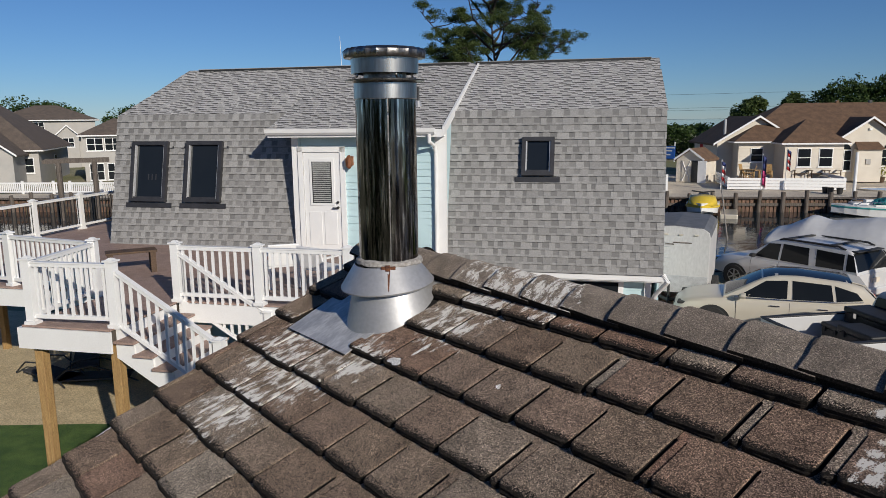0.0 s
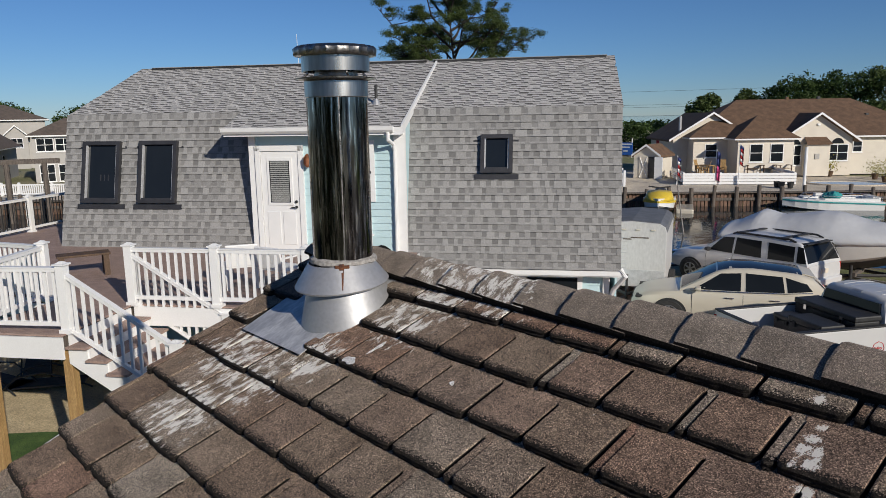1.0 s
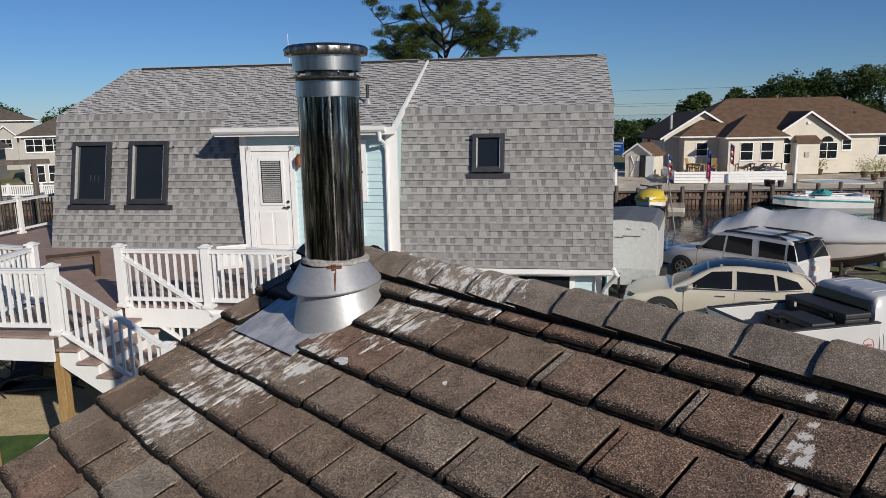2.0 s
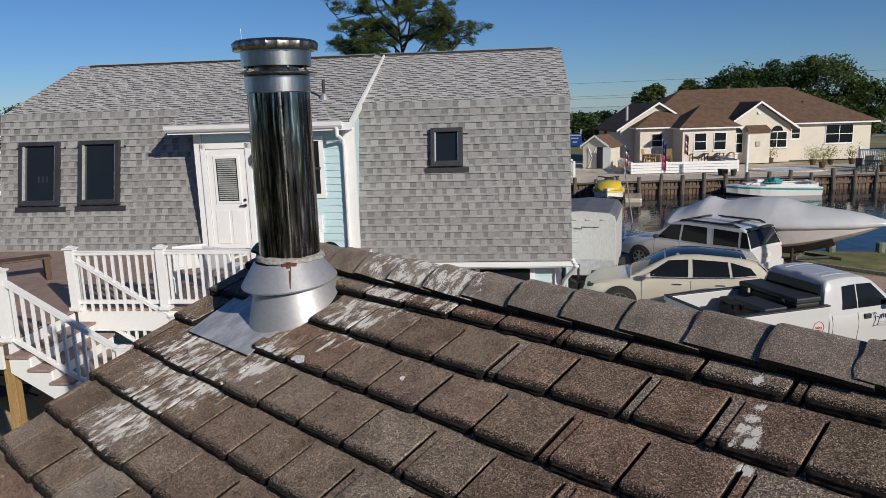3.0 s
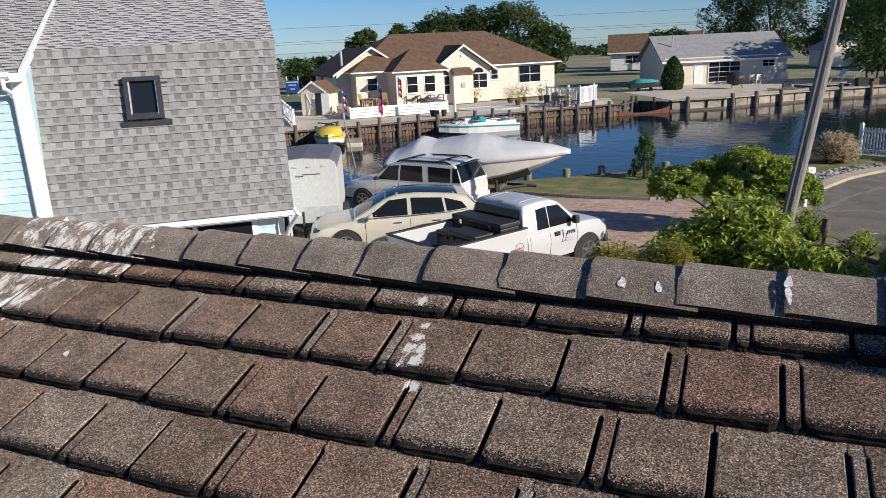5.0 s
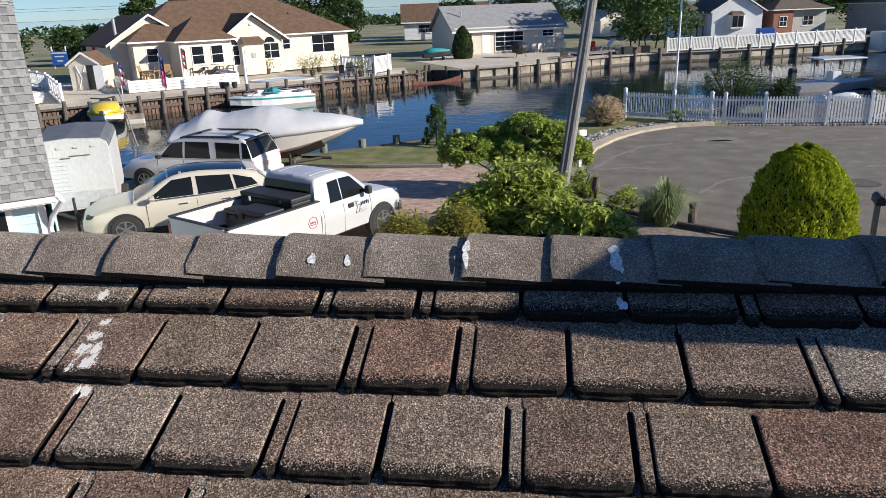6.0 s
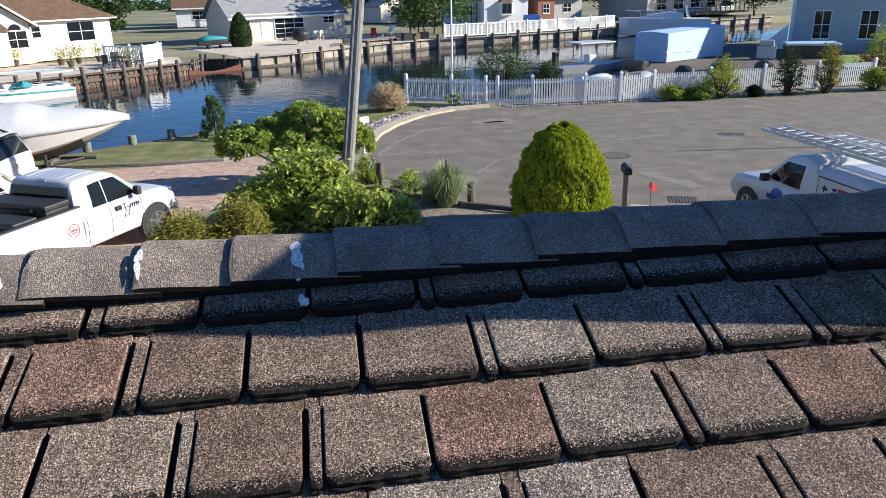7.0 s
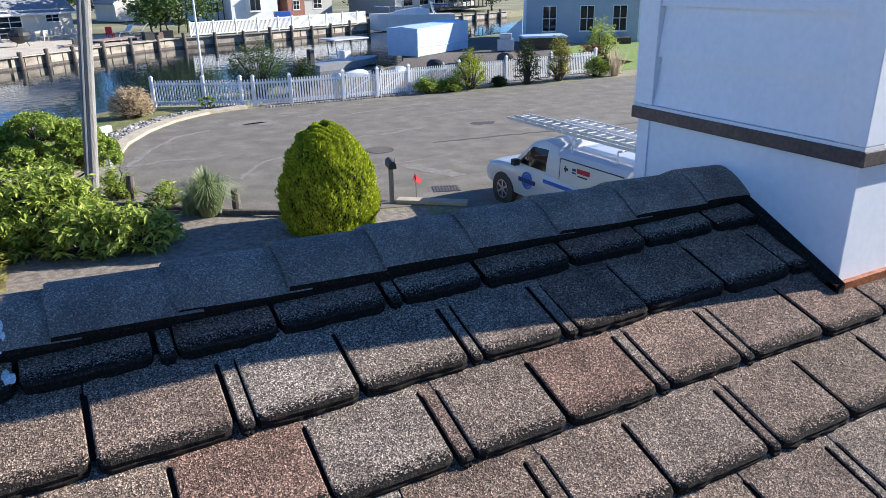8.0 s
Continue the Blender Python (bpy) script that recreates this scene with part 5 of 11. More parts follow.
# dormer roof: from below the ridge out over the door
ry0, rz0, ry1, rz1 = -0.38, 5.20, 3.92, 6.79
bm = bm_new()
hull3(bm, [(DX0 - 0.03, ry0, rz0), (DX0 - 0.03, ry1, rz1), (DX0 - 0.03, ry1, rz1 - 0.1), (DX0 - 0.03, ry0, rz0 - 0.04)], [(DX1 + 0.42, ry0, rz0), (DX1 + 0.42, ry1, rz1), (DX1 + 0.42, ry1, rz1 - 0.1), (DX1 + 0.42, ry0, rz0 - 0.04)])
droof = hpart("dormer_roof", bm, M_GBASE, house, "low grey shingled dormer roof")
dn = Vector((0, -(rz1 - rz0), ry1 - ry0)).normalized()
dl = math.hypot(ry1 - ry0, rz1 - rz0)


def on_dorm(x, s):
    return Vector((x, ry0 + (ry1 - ry0) * s / dl, rz0 + (rz1 - rz0) * s / dl))


rest, under = bm_new(), bm_new()
for r in range(int(dl / UC) + 1):
    s0, s1 = r * UC, min(r * UC + UC, dl)
    x = DX0 - 0.04 - rs.uniform(0, 0.3)
    while x < DX1 + 0.43:
        pick = not pick
        w = rs.uniform(0.12, 0.26) if pick else rs.uniform(0.14, 0.34)
        x0, x1 = max(x, DX0 - 0.04), min(x + w - 0.004, DX1 + 0.43)
        x += w
        if x1 - x0 > 0.03:
            if pick:
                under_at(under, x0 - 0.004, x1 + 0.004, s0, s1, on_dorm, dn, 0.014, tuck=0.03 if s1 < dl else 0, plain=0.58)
            else:
                shingle_at(rest, x0, x1, s0 + rs.uniform(-.003, .003), s1, on_dorm, dn, 0.024, tuck=0.03 if s1 < dl else 0)
hpart("dormer_shingling", rest, M_RLIGHT, droof, "courses of grey roof shingles", kind="stuff").data.materials.append(M_GEDGE)
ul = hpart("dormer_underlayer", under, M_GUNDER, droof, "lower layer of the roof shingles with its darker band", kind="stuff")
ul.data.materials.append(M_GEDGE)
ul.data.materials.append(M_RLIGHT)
# white rake board down the valley side, fascia, gutter and downspout
bm = bm_new()
hull3(bm, [(DX0 - 0.075, ry0 - 0.02, rz0 - 0.14), (DX0 - 0.075, ry0 - 0.02, rz0 + 0.045), (DX0 - 0.075, ry1, rz1 + 0.045), (DX0 - 0.075, ry1, rz1 - 0.14)],
      [(DX0 - 0.03, ry0 - 0.02, rz0 - 0.14), (DX0 - 0.03, ry0 - 0.02, rz0 + 0.045), (DX0 - 0.03, ry1, rz1 + 0.045), (DX0 - 0.03, ry1, rz1 - 0.14)])
hpart("rake_board", bm, M_WHITE, droof)
hpart("fascia", box(bm_new(), DX0 - 0.03, DX1 + 0.42, ry0 - 0.02, ry0 + 0.03, rz0 - 0.16, rz0 + 0.0), M_WHITE, droof)
hpart("soffit", box(bm_new(), DX0, DX1 + 0.40, ry0 + 0.03, 0.05, rz0 - 0.16, rz0 - 0.12), M_WHITE, droof)
bm = bm_new()
secs = []
for x in (DX0 + 0.12, DX1 + 0.44):
    secs.append([Vector((x, ry0 - 0.02 + a, rz0 + b)) for a, b in ((0, 0.02), (0, -0.10), (-0.05, -0.11), (-0.10, -0.06), (-0.115, 0.02), (-0.105, 0.02), (-0.092, -0.055), (-0.048, -0.10), (-0.008, -0.092), (-0.008, 0.02))])
rings(bm, secs)
hpart("gutter", bm, M_WHITE, droof, "white gutter")
hpart("end_cheek", box(bm_new(), DX1 + 0.36, DX1 + 0.42, ry0, 0.5, rz0 - 0.16, rz0 + 0.0), M_WHITE, droof)
bm = bm_new()
tube(bm, [(DX0 + 0.24, ry0 - 0.06, rz0 - 0.10), (DX0 + 0.24, ry0 - 0.04, rz0 - 0.26), (DX0 + 0.20, -0.14, rz0 - 0.36), (DX0 + 0.18, -0.09, rz0 - 0.5), (DX0 + 0.18, -0.09, FLOOR)], 0.042, 10)
hpart("downspout", bm, M_WHITE, droof)
# plumbing vent
vent = hpart("plumbing_vent", cyl(bm_new(), (5.38, 0.98, 5.62), (5.38, 0.98, 6.12), 0.035), M_BLACK, droof)
bm = bm_new()
cyl(bm, (5.38, 0.98, 5.64), (5.38, 0.98, 5.82), 0.14, 0.045)
hpart("vent_boot", bm, M_GALV, vent)

# the door: six-panel leaf with a glazed upper light and blinds
door = hpart("door", box(bm_new(), 6.92, 7.78, -0.045, 0.0, FLOOR + 0.02, FLOOR + 2.20), M_WHITE, dorm, "white half-glazed door")
for x0, x1, z0, z1 in ((6.80, 6.91, FLOOR, FLOOR + 2.32), (7.79, 7.90, FLOOR, FLOOR + 2.32), (6.80, 7.90, FLOOR + 2.21, FLOOR + 2.33)):
    hpart("casing", box(bm_new(), x0, x1, -0.07, 0.0, z0, z1), M_WHITE, door)
hpart("light_frame", box(bm_new(), 7.06, 7.64, -0.062, -0.046, FLOOR + 1.02, FLOOR + 2.06, bev=0.004), M_WHITE, door)
hpart("door_glass", box(bm_new(), 7.12, 7.58, -0.066, -0.060, FLOOR + 1.08, FLOOR + 2.00), M_GLASS, door, "dark glass with blinds behind")
bm = bm_new()
for k in range(20):
    box(bm, 7.14, 7.56, -0.0675, -0.0662, FLOOR + 1.10 + k * 0.045, FLOOR + 1.130 + k * 0.045)
hpart("blind", bm, surface("grey blind slats", (0.34, 0.345, 0.33), (0.28, 0.285, 0.275), 4, 0.7), door)
for x0 in (7.02, 7.38):
    for z0, z1 in ((0.14, 0.88),):
        hpart("panel", box(bm_new(), x0, x0 + 0.30, -0.056, -0.046, FLOOR + z0, FLOOR + z1, bev=0.005), M_WHITE, door)
bm = bm_new()
cyl(bm, (6.99, -0.046, FLOOR + 0.98), (6.99, -0.10, FLOOR + 0.98), 0.03)
box(bm, 6.99, 7.10, -0.11, -0.09, FLOOR + 0.965, FLOOR + 0.99)
hpart("door_handle", bm, M_BLACK, door, "black lever handle")
hpart("door_lock", cyl(bm_new(), (6.99, -0.046, FLOOR + 1.10), (6.99, -0.08, FLOOR + 1.10), 0.03), M_BLACK, door, "black round lock")
# small double-hung window beside the door
dw = hpart("window", box(bm_new(), 5.20, 6.02, -0.04, 0.01, FLOOR + 1.10, FLOOR + 2.42), M_WHITE, dorm, "white double-hung window")
for z0, z1 in ((1.20, 1.72), (1.76, 2.32)):
    hpart("pane", box(bm_new(), 5.30, 5.92, -0.052, -0.042, FLOOR + z0, FLOOR + z1), M_GLASS, dw)
hpart("sash_rail", box(bm_new(), 5.28, 5.94, -0.060, -0.041, FLOOR + 1.715, FLOOR + 1.765), M_FRAME, dw)
hpart("electric_box", box(bm_new(), 5.30, 5.52, -0.10, 0.0, FLOOR + 0.35, FLOOR + 0.75, bev=0.01), M_WHITE, dorm)
lamp = thing("wall_lantern", "copper wall lantern beside the white door", "lantern", HOUSE @ pose(6.66, -0.05, FLOOR + 2.02))
bm = bm_new()
box(bm, -0.05, 0.05, 0.0, 0.045, -0.10, 0.10)
part("back_plate", bm, M_COPPER, lamp)
part("lantern_body", lathe(bm_new(), [(0.03, -0.16), (0.075, -0.10), (0.085, 0.05), (0.02, 0.13)], 8, Matrix.Translation((0, -0.11, 0))), M_COPPER, lamp, "copper lantern body")
part("lantern_glass", lathe(bm_new(), [(0.07, -0.085), (0.078, 0.03)], 8, Matrix.Translation((0, -0.11, 0)) @ Matrix.Diagonal((1.1, 1.1, 1, 1))), M_COPPER, lamp)


def slope_window(x0, x1, z0, z1, bottom_ext):
    """A dark sash window standing upright out of the steep slope."""
    w = thing("window", "charcoal framed window standing out of the shingled slope", "window", HOUSE, group="gambrel windows")
    yb = BRK_Y * (z0 - BOT_Z) / (BRK_Z - BOT_Z)
    yt = BRK_Y * (z1 - BOT_Z) / (BRK_Z - BOT_Z)

    def at(x, z, out):
        y = BRK_Y * (z - BOT_Z) / (BRK_Z - BOT_Z)
        return Vector((x, y, z)) + low_n * out

    def bar(name, xa, xb, za, zb, o0, o1, mat, par, label=""):
        b = bm_new()
        hull3(b, [at(xa, za, o0), at(xb, za, o0), at(xb, zb, o0), at(xa, zb, o0)], [at(xa, za, o1), at(xb, za, o1), at(xb, zb, o1), at(xa, zb, o1)])
        return hpart(name, b, mat, par, label)

    t = 0.085
    f = bar("frame", x0, x0 + t, z0, z1, 0.0, 0.13, M_FRAME, w)
    bar("frame", x1 - t, x1, z0, z1, 0.0, 0.13, M_FRAME, w)
    bar("frame", x0 + t, x1 - t, z1 - t, z1, 0.0, 0.13, M_FRAME, w)
    bar("frame", x0 + t, x1 - t, z0, z0 + t, 0.0, 0.13, M_FRAME, w)
    bar("inner_bead", x0 + t, x0 + t + 0.022, z0 + t, z1 - t, 0.0, 0.11, M_ALU, w)
    bar("inner_bead", x1 - t - 0.022, x1 - t, z0 + t, z1 - t, 0.0, 0.11, M_ALU, w)
    bar("inner_sash", x0 + t + 0.022, x1 - t - 0.022, z0 + t, z0 + t + 0.03, 0.0, 0.13, M_FRAME, w)
    bar("pane", x0 + t, x1 - t, z0 + t, z1 - t, 0.02, 0.045, M_GLASS, w, "dark reflecting glass")
    bar("window_sill", x0 - 0.13, x1 + 0.13, z0 - 0.13, z0 - 0.02, 0.0, 0.048, M_FRAME, w)
    bar("flashing_ear", x0 - 0.12, x0, z1 - 0.15, z1 - 0.10, 0.0, 0.03, M_FRAME, w)
    bar("flashing_ear", x1, x1 + 0.17, z1 - 0.15, z1 - 0.10, 0.0, 0.03, M_FRAME, w)
    return w


slope_window(2.27, 2.96, 4.17, 4.98, 0.1)
w1 = slope_window(11.48, 12.44, 3.50, 4.92, 0.1)
slope_window(10.04, 10.99, 3.50, 4.92, 0.1)

for k in range(3):
    b = bm_new()
    z0, x0 = 4.02, 11.98 - 0.10 * k
    q = lambda x, z, o: Vector((x, BRK_Y * (z - BOT_Z) / (BRK_Z - BOT_Z), z)) + low_n * o
    hull3(b, [q(x0, z0, 0.046), q(x0 + 0.03, z0, 0.046), q(x0 + 0.03, z0 + 0.14, 0.046), q(x0, z0 + 0.14, 0.046)], [q(x0, z0, 0.05), q(x0 + 0.03, z0, 0.05), q(x0 + 0.03, z0 + 0.14, 0.05), q(x0, z0 + 0.14, 0.05)])
    hpart("plain_bar", b, M_FRAME, w1)

# whip aerial behind the ridge
aer = thing("whip_aerial", "thin white whip aerial above the ridge", "aerial", HOUSE)
part("whip", cyl(bm_new(), (9.2, 6.5, 6.4), (9.25, 6.5, 7.95), 0.012, 0.006, 6), M_WHITE, aer)

# ---- deck, rails and stairs ----
DZ = 2.50
deck = thing("deck", "raised brown composite deck with white fascia", "deck", HOUSE)
DECK_F = -4.86            # the front edge beside the stairs


def deck_floor(x0, x1, y0, y1, z=DZ):
    n = max(1, int((y1 - y0) / 0.14))
    for k in range(n):
        a = y0 + (y1 - y0) * k / n
        hpart("board", box(bm_new(), x0, x1, a, a + (y1 - y0) / n - 0.006, z - 0.025, z), M_DECK, deck)
    hpart("joist_bed", box(bm_new(), x0 + 0.03, x1 - 0.03, y0 + 0.03, y1 - 0.03, z - 0.22, z - 0.03), M_PILE, deck)


deck_floor(4.3, 9.9, DECK_F, -0.05)
deck_floor(9.9, 15.7, -4.5, 3.9)
deck_floor(7.98, 9.45, -6.56, DECK_F)
for x0, x1, y0, y1 in ((4.28, 7.96, DECK_F - 0.03, DECK_F), (7.96, 9.50, -6.60, -6.56), (9.46, 9.50, -6.56, DECK_F), (9.50, 9.9, DECK_F - 0.03, DECK_F), (9.9, 15.72, -4.54, -4.5), (4.26, 4.29, DECK_F - .03, 0.0), (15.7, 15.74, -4.5, 3.9)):
    hpart("fascia_board", box(bm_new(), x0, x1, y0, y1, DZ - 0.34, DZ - 0.03), M_VINYL, deck)
for x, y in ((9.30, -6.40), (8.04, -6.36), (4.5, -4.7), (6.5, -4.7), (12.6, -1.0), (15.3, -1.0)):
    bm = bm_new()
    box(bm, x - 0.07, x + 0.07, y - 0.07, y + 0.07, 0.0, DZ - 0.2, bev=0.008)
    hpart("support_post", bm, M_PINE, deck, "pressure treated pine post")


def rail_run(p0, p1, z0=DZ, z1=None, posts=(True, True), h=0.91, dark=False, label="white vinyl railing with square balusters", mid=0):
    """A run of railing from p0 to p1 in the house's frame; z may fall along it."""
    z1 = z0 if z1 is None else z1
    r = thing("railing", label, "railing", HOUSE, group="deck railings")
    a, b = Vector((*p0, z0)), Vector((*p1, z1))
    d = b - a
    flat = Vector((d.x, d.y, 0))
    length = flat.length
    ang = math.atan2(d.y, d.x)
    m = Matrix.Translation(a) @ Matrix.Rotation(ang, 4, "Z")
    rise = (z1 - z0) / length

    def sheared(name, x0, x1, y0, y1, za, zb, mat):
        b2 = bm_new()
        box(b2, x0, x1, y0, y1, za, zb)
        for v in b2.verts:
            v.co.z += rise * v.co.x
            v.co = m @ v.co
        return hpart(name, b2, mat, r)

    sheared("top_rail", 0.05, length - 0.05, -0.035, 0.035, h - 0.05, h, M_VINYL)
    sheared("top_rail_cap", 0.05, length - 0.05, -0.045, 0.045, h, h + 0.018, M_VINYL)
    sheared("bottom_rail", 0.05, length - 0.05, -0.028, 0.028, 0.09, 0.15, M_VINYL)
    n = max(2, int(length / 0.125))
    bw = 0.018 if not dark else 0.009
    for k in range(1, n):
        x = length * k / n
        sheared("baluster", x - bw, x + bw, -bw, bw, 0.15, h - 0.05, M_BLACK if dark else M_VINYL)
    ends = [x for x, on in ((0.0, posts[0]), (length, posts[1])) if on] + [length * (k + 1) / (mid + 1) for k in range(mid)]
    for x in ends:
        zb = rise * x
        b2 = bm_new()
        box(b2, x - 0.063, x + 0.063, -0.063, 0.063, zb - 0.02, zb + h + 0.045)
        box(b2, x - 0.085, x + 0.085, -0.085, 0.085, zb, zb + 0.05)
        box(b2, x - 0.085, x + 0.085, -0.085, 0.085, zb + h + 0.045, zb + h + 0.07)
        hull3(b2, [(x - 0.06, -0.06, zb + h + 0.07), (x + 0.06, -0.06, zb + h + 0.07), (x + 0.06, 0.06, zb + h + 0.07), (x - 0.06, 0.06, zb + h + 0.07)], [(x - 0.02, -0.02, zb + h + 0.10), (x + 0.02, -0.02, zb + h + 0.10), (x + 0.02, 0.02, zb + h + 0.10), (x - 0.02, 0.02, zb + h + 0.10)])
        for v in b2.verts:
            v.co = m @ v.co
        hpart("post", b2, M_VINYL, r)
    return r


rail_run((7.97, DECK_F), (6.52, DECK_F), posts=(True, True))
rail_run((6.52, DECK_F), (5.02, DECK_F), posts=(False, True))
rail_run((5.02, DECK_F), (4.40, DECK_F + 1.2), posts=(False, True))
rail_run((9.33, -6.46), (7.99, -6.40), posts=(True, True))
rail_run((9.33, -6.46), (9.55, -4.80), posts=(False, True))
rail_run((9.55, -4.80), (11.65, -4.35), posts=(False, True))
rail_run((11.65, -4.35), (13.6, -4.0), posts=(False, True))
rail_run((15.42, -2.95), (15.38, 3.75), posts=(True, True), mid=3, dark=True, label="white railing with slim black balusters")
rail_run((13.6, -4.0), (15.42, -2.95), posts=(False, False), dark=True, label="white railing with slim black balusters")

# stairs going down beside the deck
stairs = thing("deck_stairs", "white stringer stairs with brown treads going down from the deck", "stairs", HOUSE)
SX, N_ST, GO, UP = 7.98, 13, 0.290, 0.183
for k in range(N_ST):
    x1 = SX - k * GO
    z = DZ - (k + 1) * UP
    if z < 0.1:
        break
    hpart("tread", box(bm_new(), x1 - GO - 0.03, x1, -6.52, DECK_F - 0.06, z - 0.035, z), M_DECK, stairs)
    hpart("riser", box(bm_new(), x1 - 0.02, x1, -6.44, DECK_F - 0.10, z, z + UP - 0.035), M_VINYL, stairs)
for y in (-6.46, DECK_F - 0.12):
    # notched stringer: the treads lie on its steps, its lower edge runs straight
    bm = bm_new()
    for k in range(N_ST):
        x1, z = SX - k * GO, DZ - (k + 1) * UP - 0.037
        z0, z1 = DZ - 0.44 - k * UP, DZ - 0.44 - (k + 1) * UP
        prof = [(x1, z), (x1, z0), (x1 - GO, z1), (x1 - GO, z)]
        hull3(bm, [(px, y, pz) for px, pz in prof], [(px, y + 0.05, pz) for px, pz in prof])
    hpart("stringer", bm, M_VINYL, stairs)
for y in (-6.40, DECK_F):
    rail_run((7.98, y), (7.98 - 5.5 * GO, y), DZ - 0.06, DZ - 0.06 - 5.5 * UP, posts=(False, True))

# bench and patio things on the deck
bench = thing("wooden_bench", "dark stained wooden bench on the deck", "bench", HOUSE @ pose(10.2, -2.95, DZ, 0, 0, 140))
for k in range(3):
    part("slat", box(bm_new(), -0.46, 0.46, -0.19 + k * 0.135, -0.065 + k * 0.135, 0.40, 0.44, bev=0.006), M_BENCH, bench)
for x in (-0.38, 0.38):
    for y in (-0.15, 0.15):
        part("leg", box(bm_new(), x - 0.05, x + 0.05, y - 0.05, y + 0.05, 0, 0.40), M_BENCH, bench)
    part("apron", box(bm_new(), x - 0.03, x + 0.03, -0.15, 0.15, 0.30, 0.40), M_BENCH, bench)


def deck_chair(x, y, rz, label="white moulded patio chair on the deck"):
    c = thing("patio_chair", label, "chair", HOUSE @ pose(x, y, DZ, 0, 0, rz), group="patio chairs")
    part("seat", box(bm_new(), -0.27, 0.27, -0.26, 0.26, 0.38, 0.43, bev=0.015), M_VINYL, c)
    b = bm_new()
    box(b, -0.27, 0.27, 0.0, 0.04, 0.0, 0.40, Matrix.Translation((0, 0.24, 0.42)) @ Matrix.Rotation(radians(-14), 4, "X"), 0.015)
    part("backrest", b, M_VINYL, c)
    for x0 in (-0.25, 0.25):
        for y0 in (-0.23, 0.23):
            part("leg", box(bm_new(), x0 - 0.025, x0 + 0.025, y0 - 0.025, y0 + 0.025, 0, 0.38), M_VINYL, c)
        part("armrest", box(bm_new(), x0 - 0.03, x0 + 0.03, -0.26, 0.28, 0.60, 0.63, bev=0.008), M_VINYL, c)
    return c


deck_chair(6.75, -3.5, 150)
deck_chair(5.9, -3.7, 200)
tb = thing("patio_table", "low white patio table on the deck", "table", HOUSE @ pose(5.0, -2.6, DZ))
part("tabletop", lathe(bm_new(), [(0.45, 0.40), (0.46, 0.42), (0.45, 0.44)], 24), M_VINYL, tb)
for x in (-0.25, 0.25):
    for y in (-0.25, 0.25):
        part("leg", box(bm_new(), x - 0.025, x + 0.025, y - 0.025, y + 0.025, 0, 0.40), M_VINYL, tb)
# heap of folded loungers in the sand below
for j, (x, y, rz) in enumerate(((-16.2, 2.6, 20), (-15.4, 3.3, 60), (-16.8, 3.4, -15))):
    lg = thing("folding_lounger", "folded dark tube lounger lying on the sand", "lounger", pose(x, y, 0.03, 0, 0, rz), group="folded loungers")
    for s in (-0.28, 0.28):
        pts = [(-0.9, s, 0.05), (-0.5, s, 0.35), (0.0, s, 0.42), (0.5, s, 0.25), (0.9, s, 0.04)]
        part("tube_frame", tube(bm_new(), pts, 0.018, 6), M_BLACK, lg)
    part("sling", box(bm_new(), -0.7, 0.7, -0.26, 0.26, 0.10, 0.13), surface("dark grey mesh fabric", (0.05, 0.05, 0.055), (0.07, 0.07, 0.075), 8, 0.9) if j == 0 else bpy.data.materials["dark grey mesh fabric"], lg)

# ---- vehicles and boats ----
def at_pose(x, y, heading, z=0.0):
    """A vehicle's place: its nose towards the heading, in degrees from +x."""
    return pose(x, y, z, 0, 0, heading)


def wheel(parent, x, y, r, w, side):
    wh = part("wheel", lathe(bm_new(), [(r * 0.62, -w / 2), (r * 0.93, -w / 2), (r, -w * 0.32), (r, w * 0.32), (r * 0.93, w / 2), (r * 0.62, w / 2)], 28, pose(x, y, r, 90 * side, 0, 0), caps=True), M_TYRE, parent, "black tyre on an alloy wheel", smooth=False)
    b = bm_new()
    m = pose(x, y, r, -90 * side, 0, 0)
    lathe(b, [(r * 0.64, w * 0.40), (r * 0.66, w * 0.52), (r * 0.58, w * 0.52), (r * 0.52, w * 0.36), (0.01, w * 0.36)], 28, m)
    part("rim", b, M_BLACK, wh)
    b = bm_new()
    lathe(b, [(r * 0.60, w * 0.44), (r * 0.63, w * 0.55), (r * 0.56, w * 0.55)], 28, m, caps=False)
    for k in range(6):
        q = m @ Matrix.Rotation(k * math.pi / 3, 4, "Z")
        box(b, -r * 0.07, r * 0.07, 0, r * 0.6, w * 0.40, w * 0.53, q)
    lathe(b, [(r * 0.13, w * 0.38), (r * 0.12, w * 0.55)], 10, m)
    part("spokes", b, M_RIM, wh)
    return wh


def arch(parent, x, y, r, side):
    b = bm_new()
    m = pose(x, y, r * 0.98, -90 * side, 0, 0)
    lathe(b, [(0.01, -0.10), (r * 1.17, -0.10), (r * 1.17, 0.012), (0.01, 0.012)], 28, m)
    part("wheel_arch", b, M_BLACK, parent)


def panel(name, pts, mat, parent, thick=0.012, label=""):
    """A thin plate through points in order."""
    P = [Vector(p) for p in pts]
    n = (P[1] - P[0]).cross(P[2] - P[0]).normalized()
    b = bm_new()
    hull3(b, [p - n * thick for p in P], [p + n * thick for p in P])
    return part(name, b, mat, parent, label)


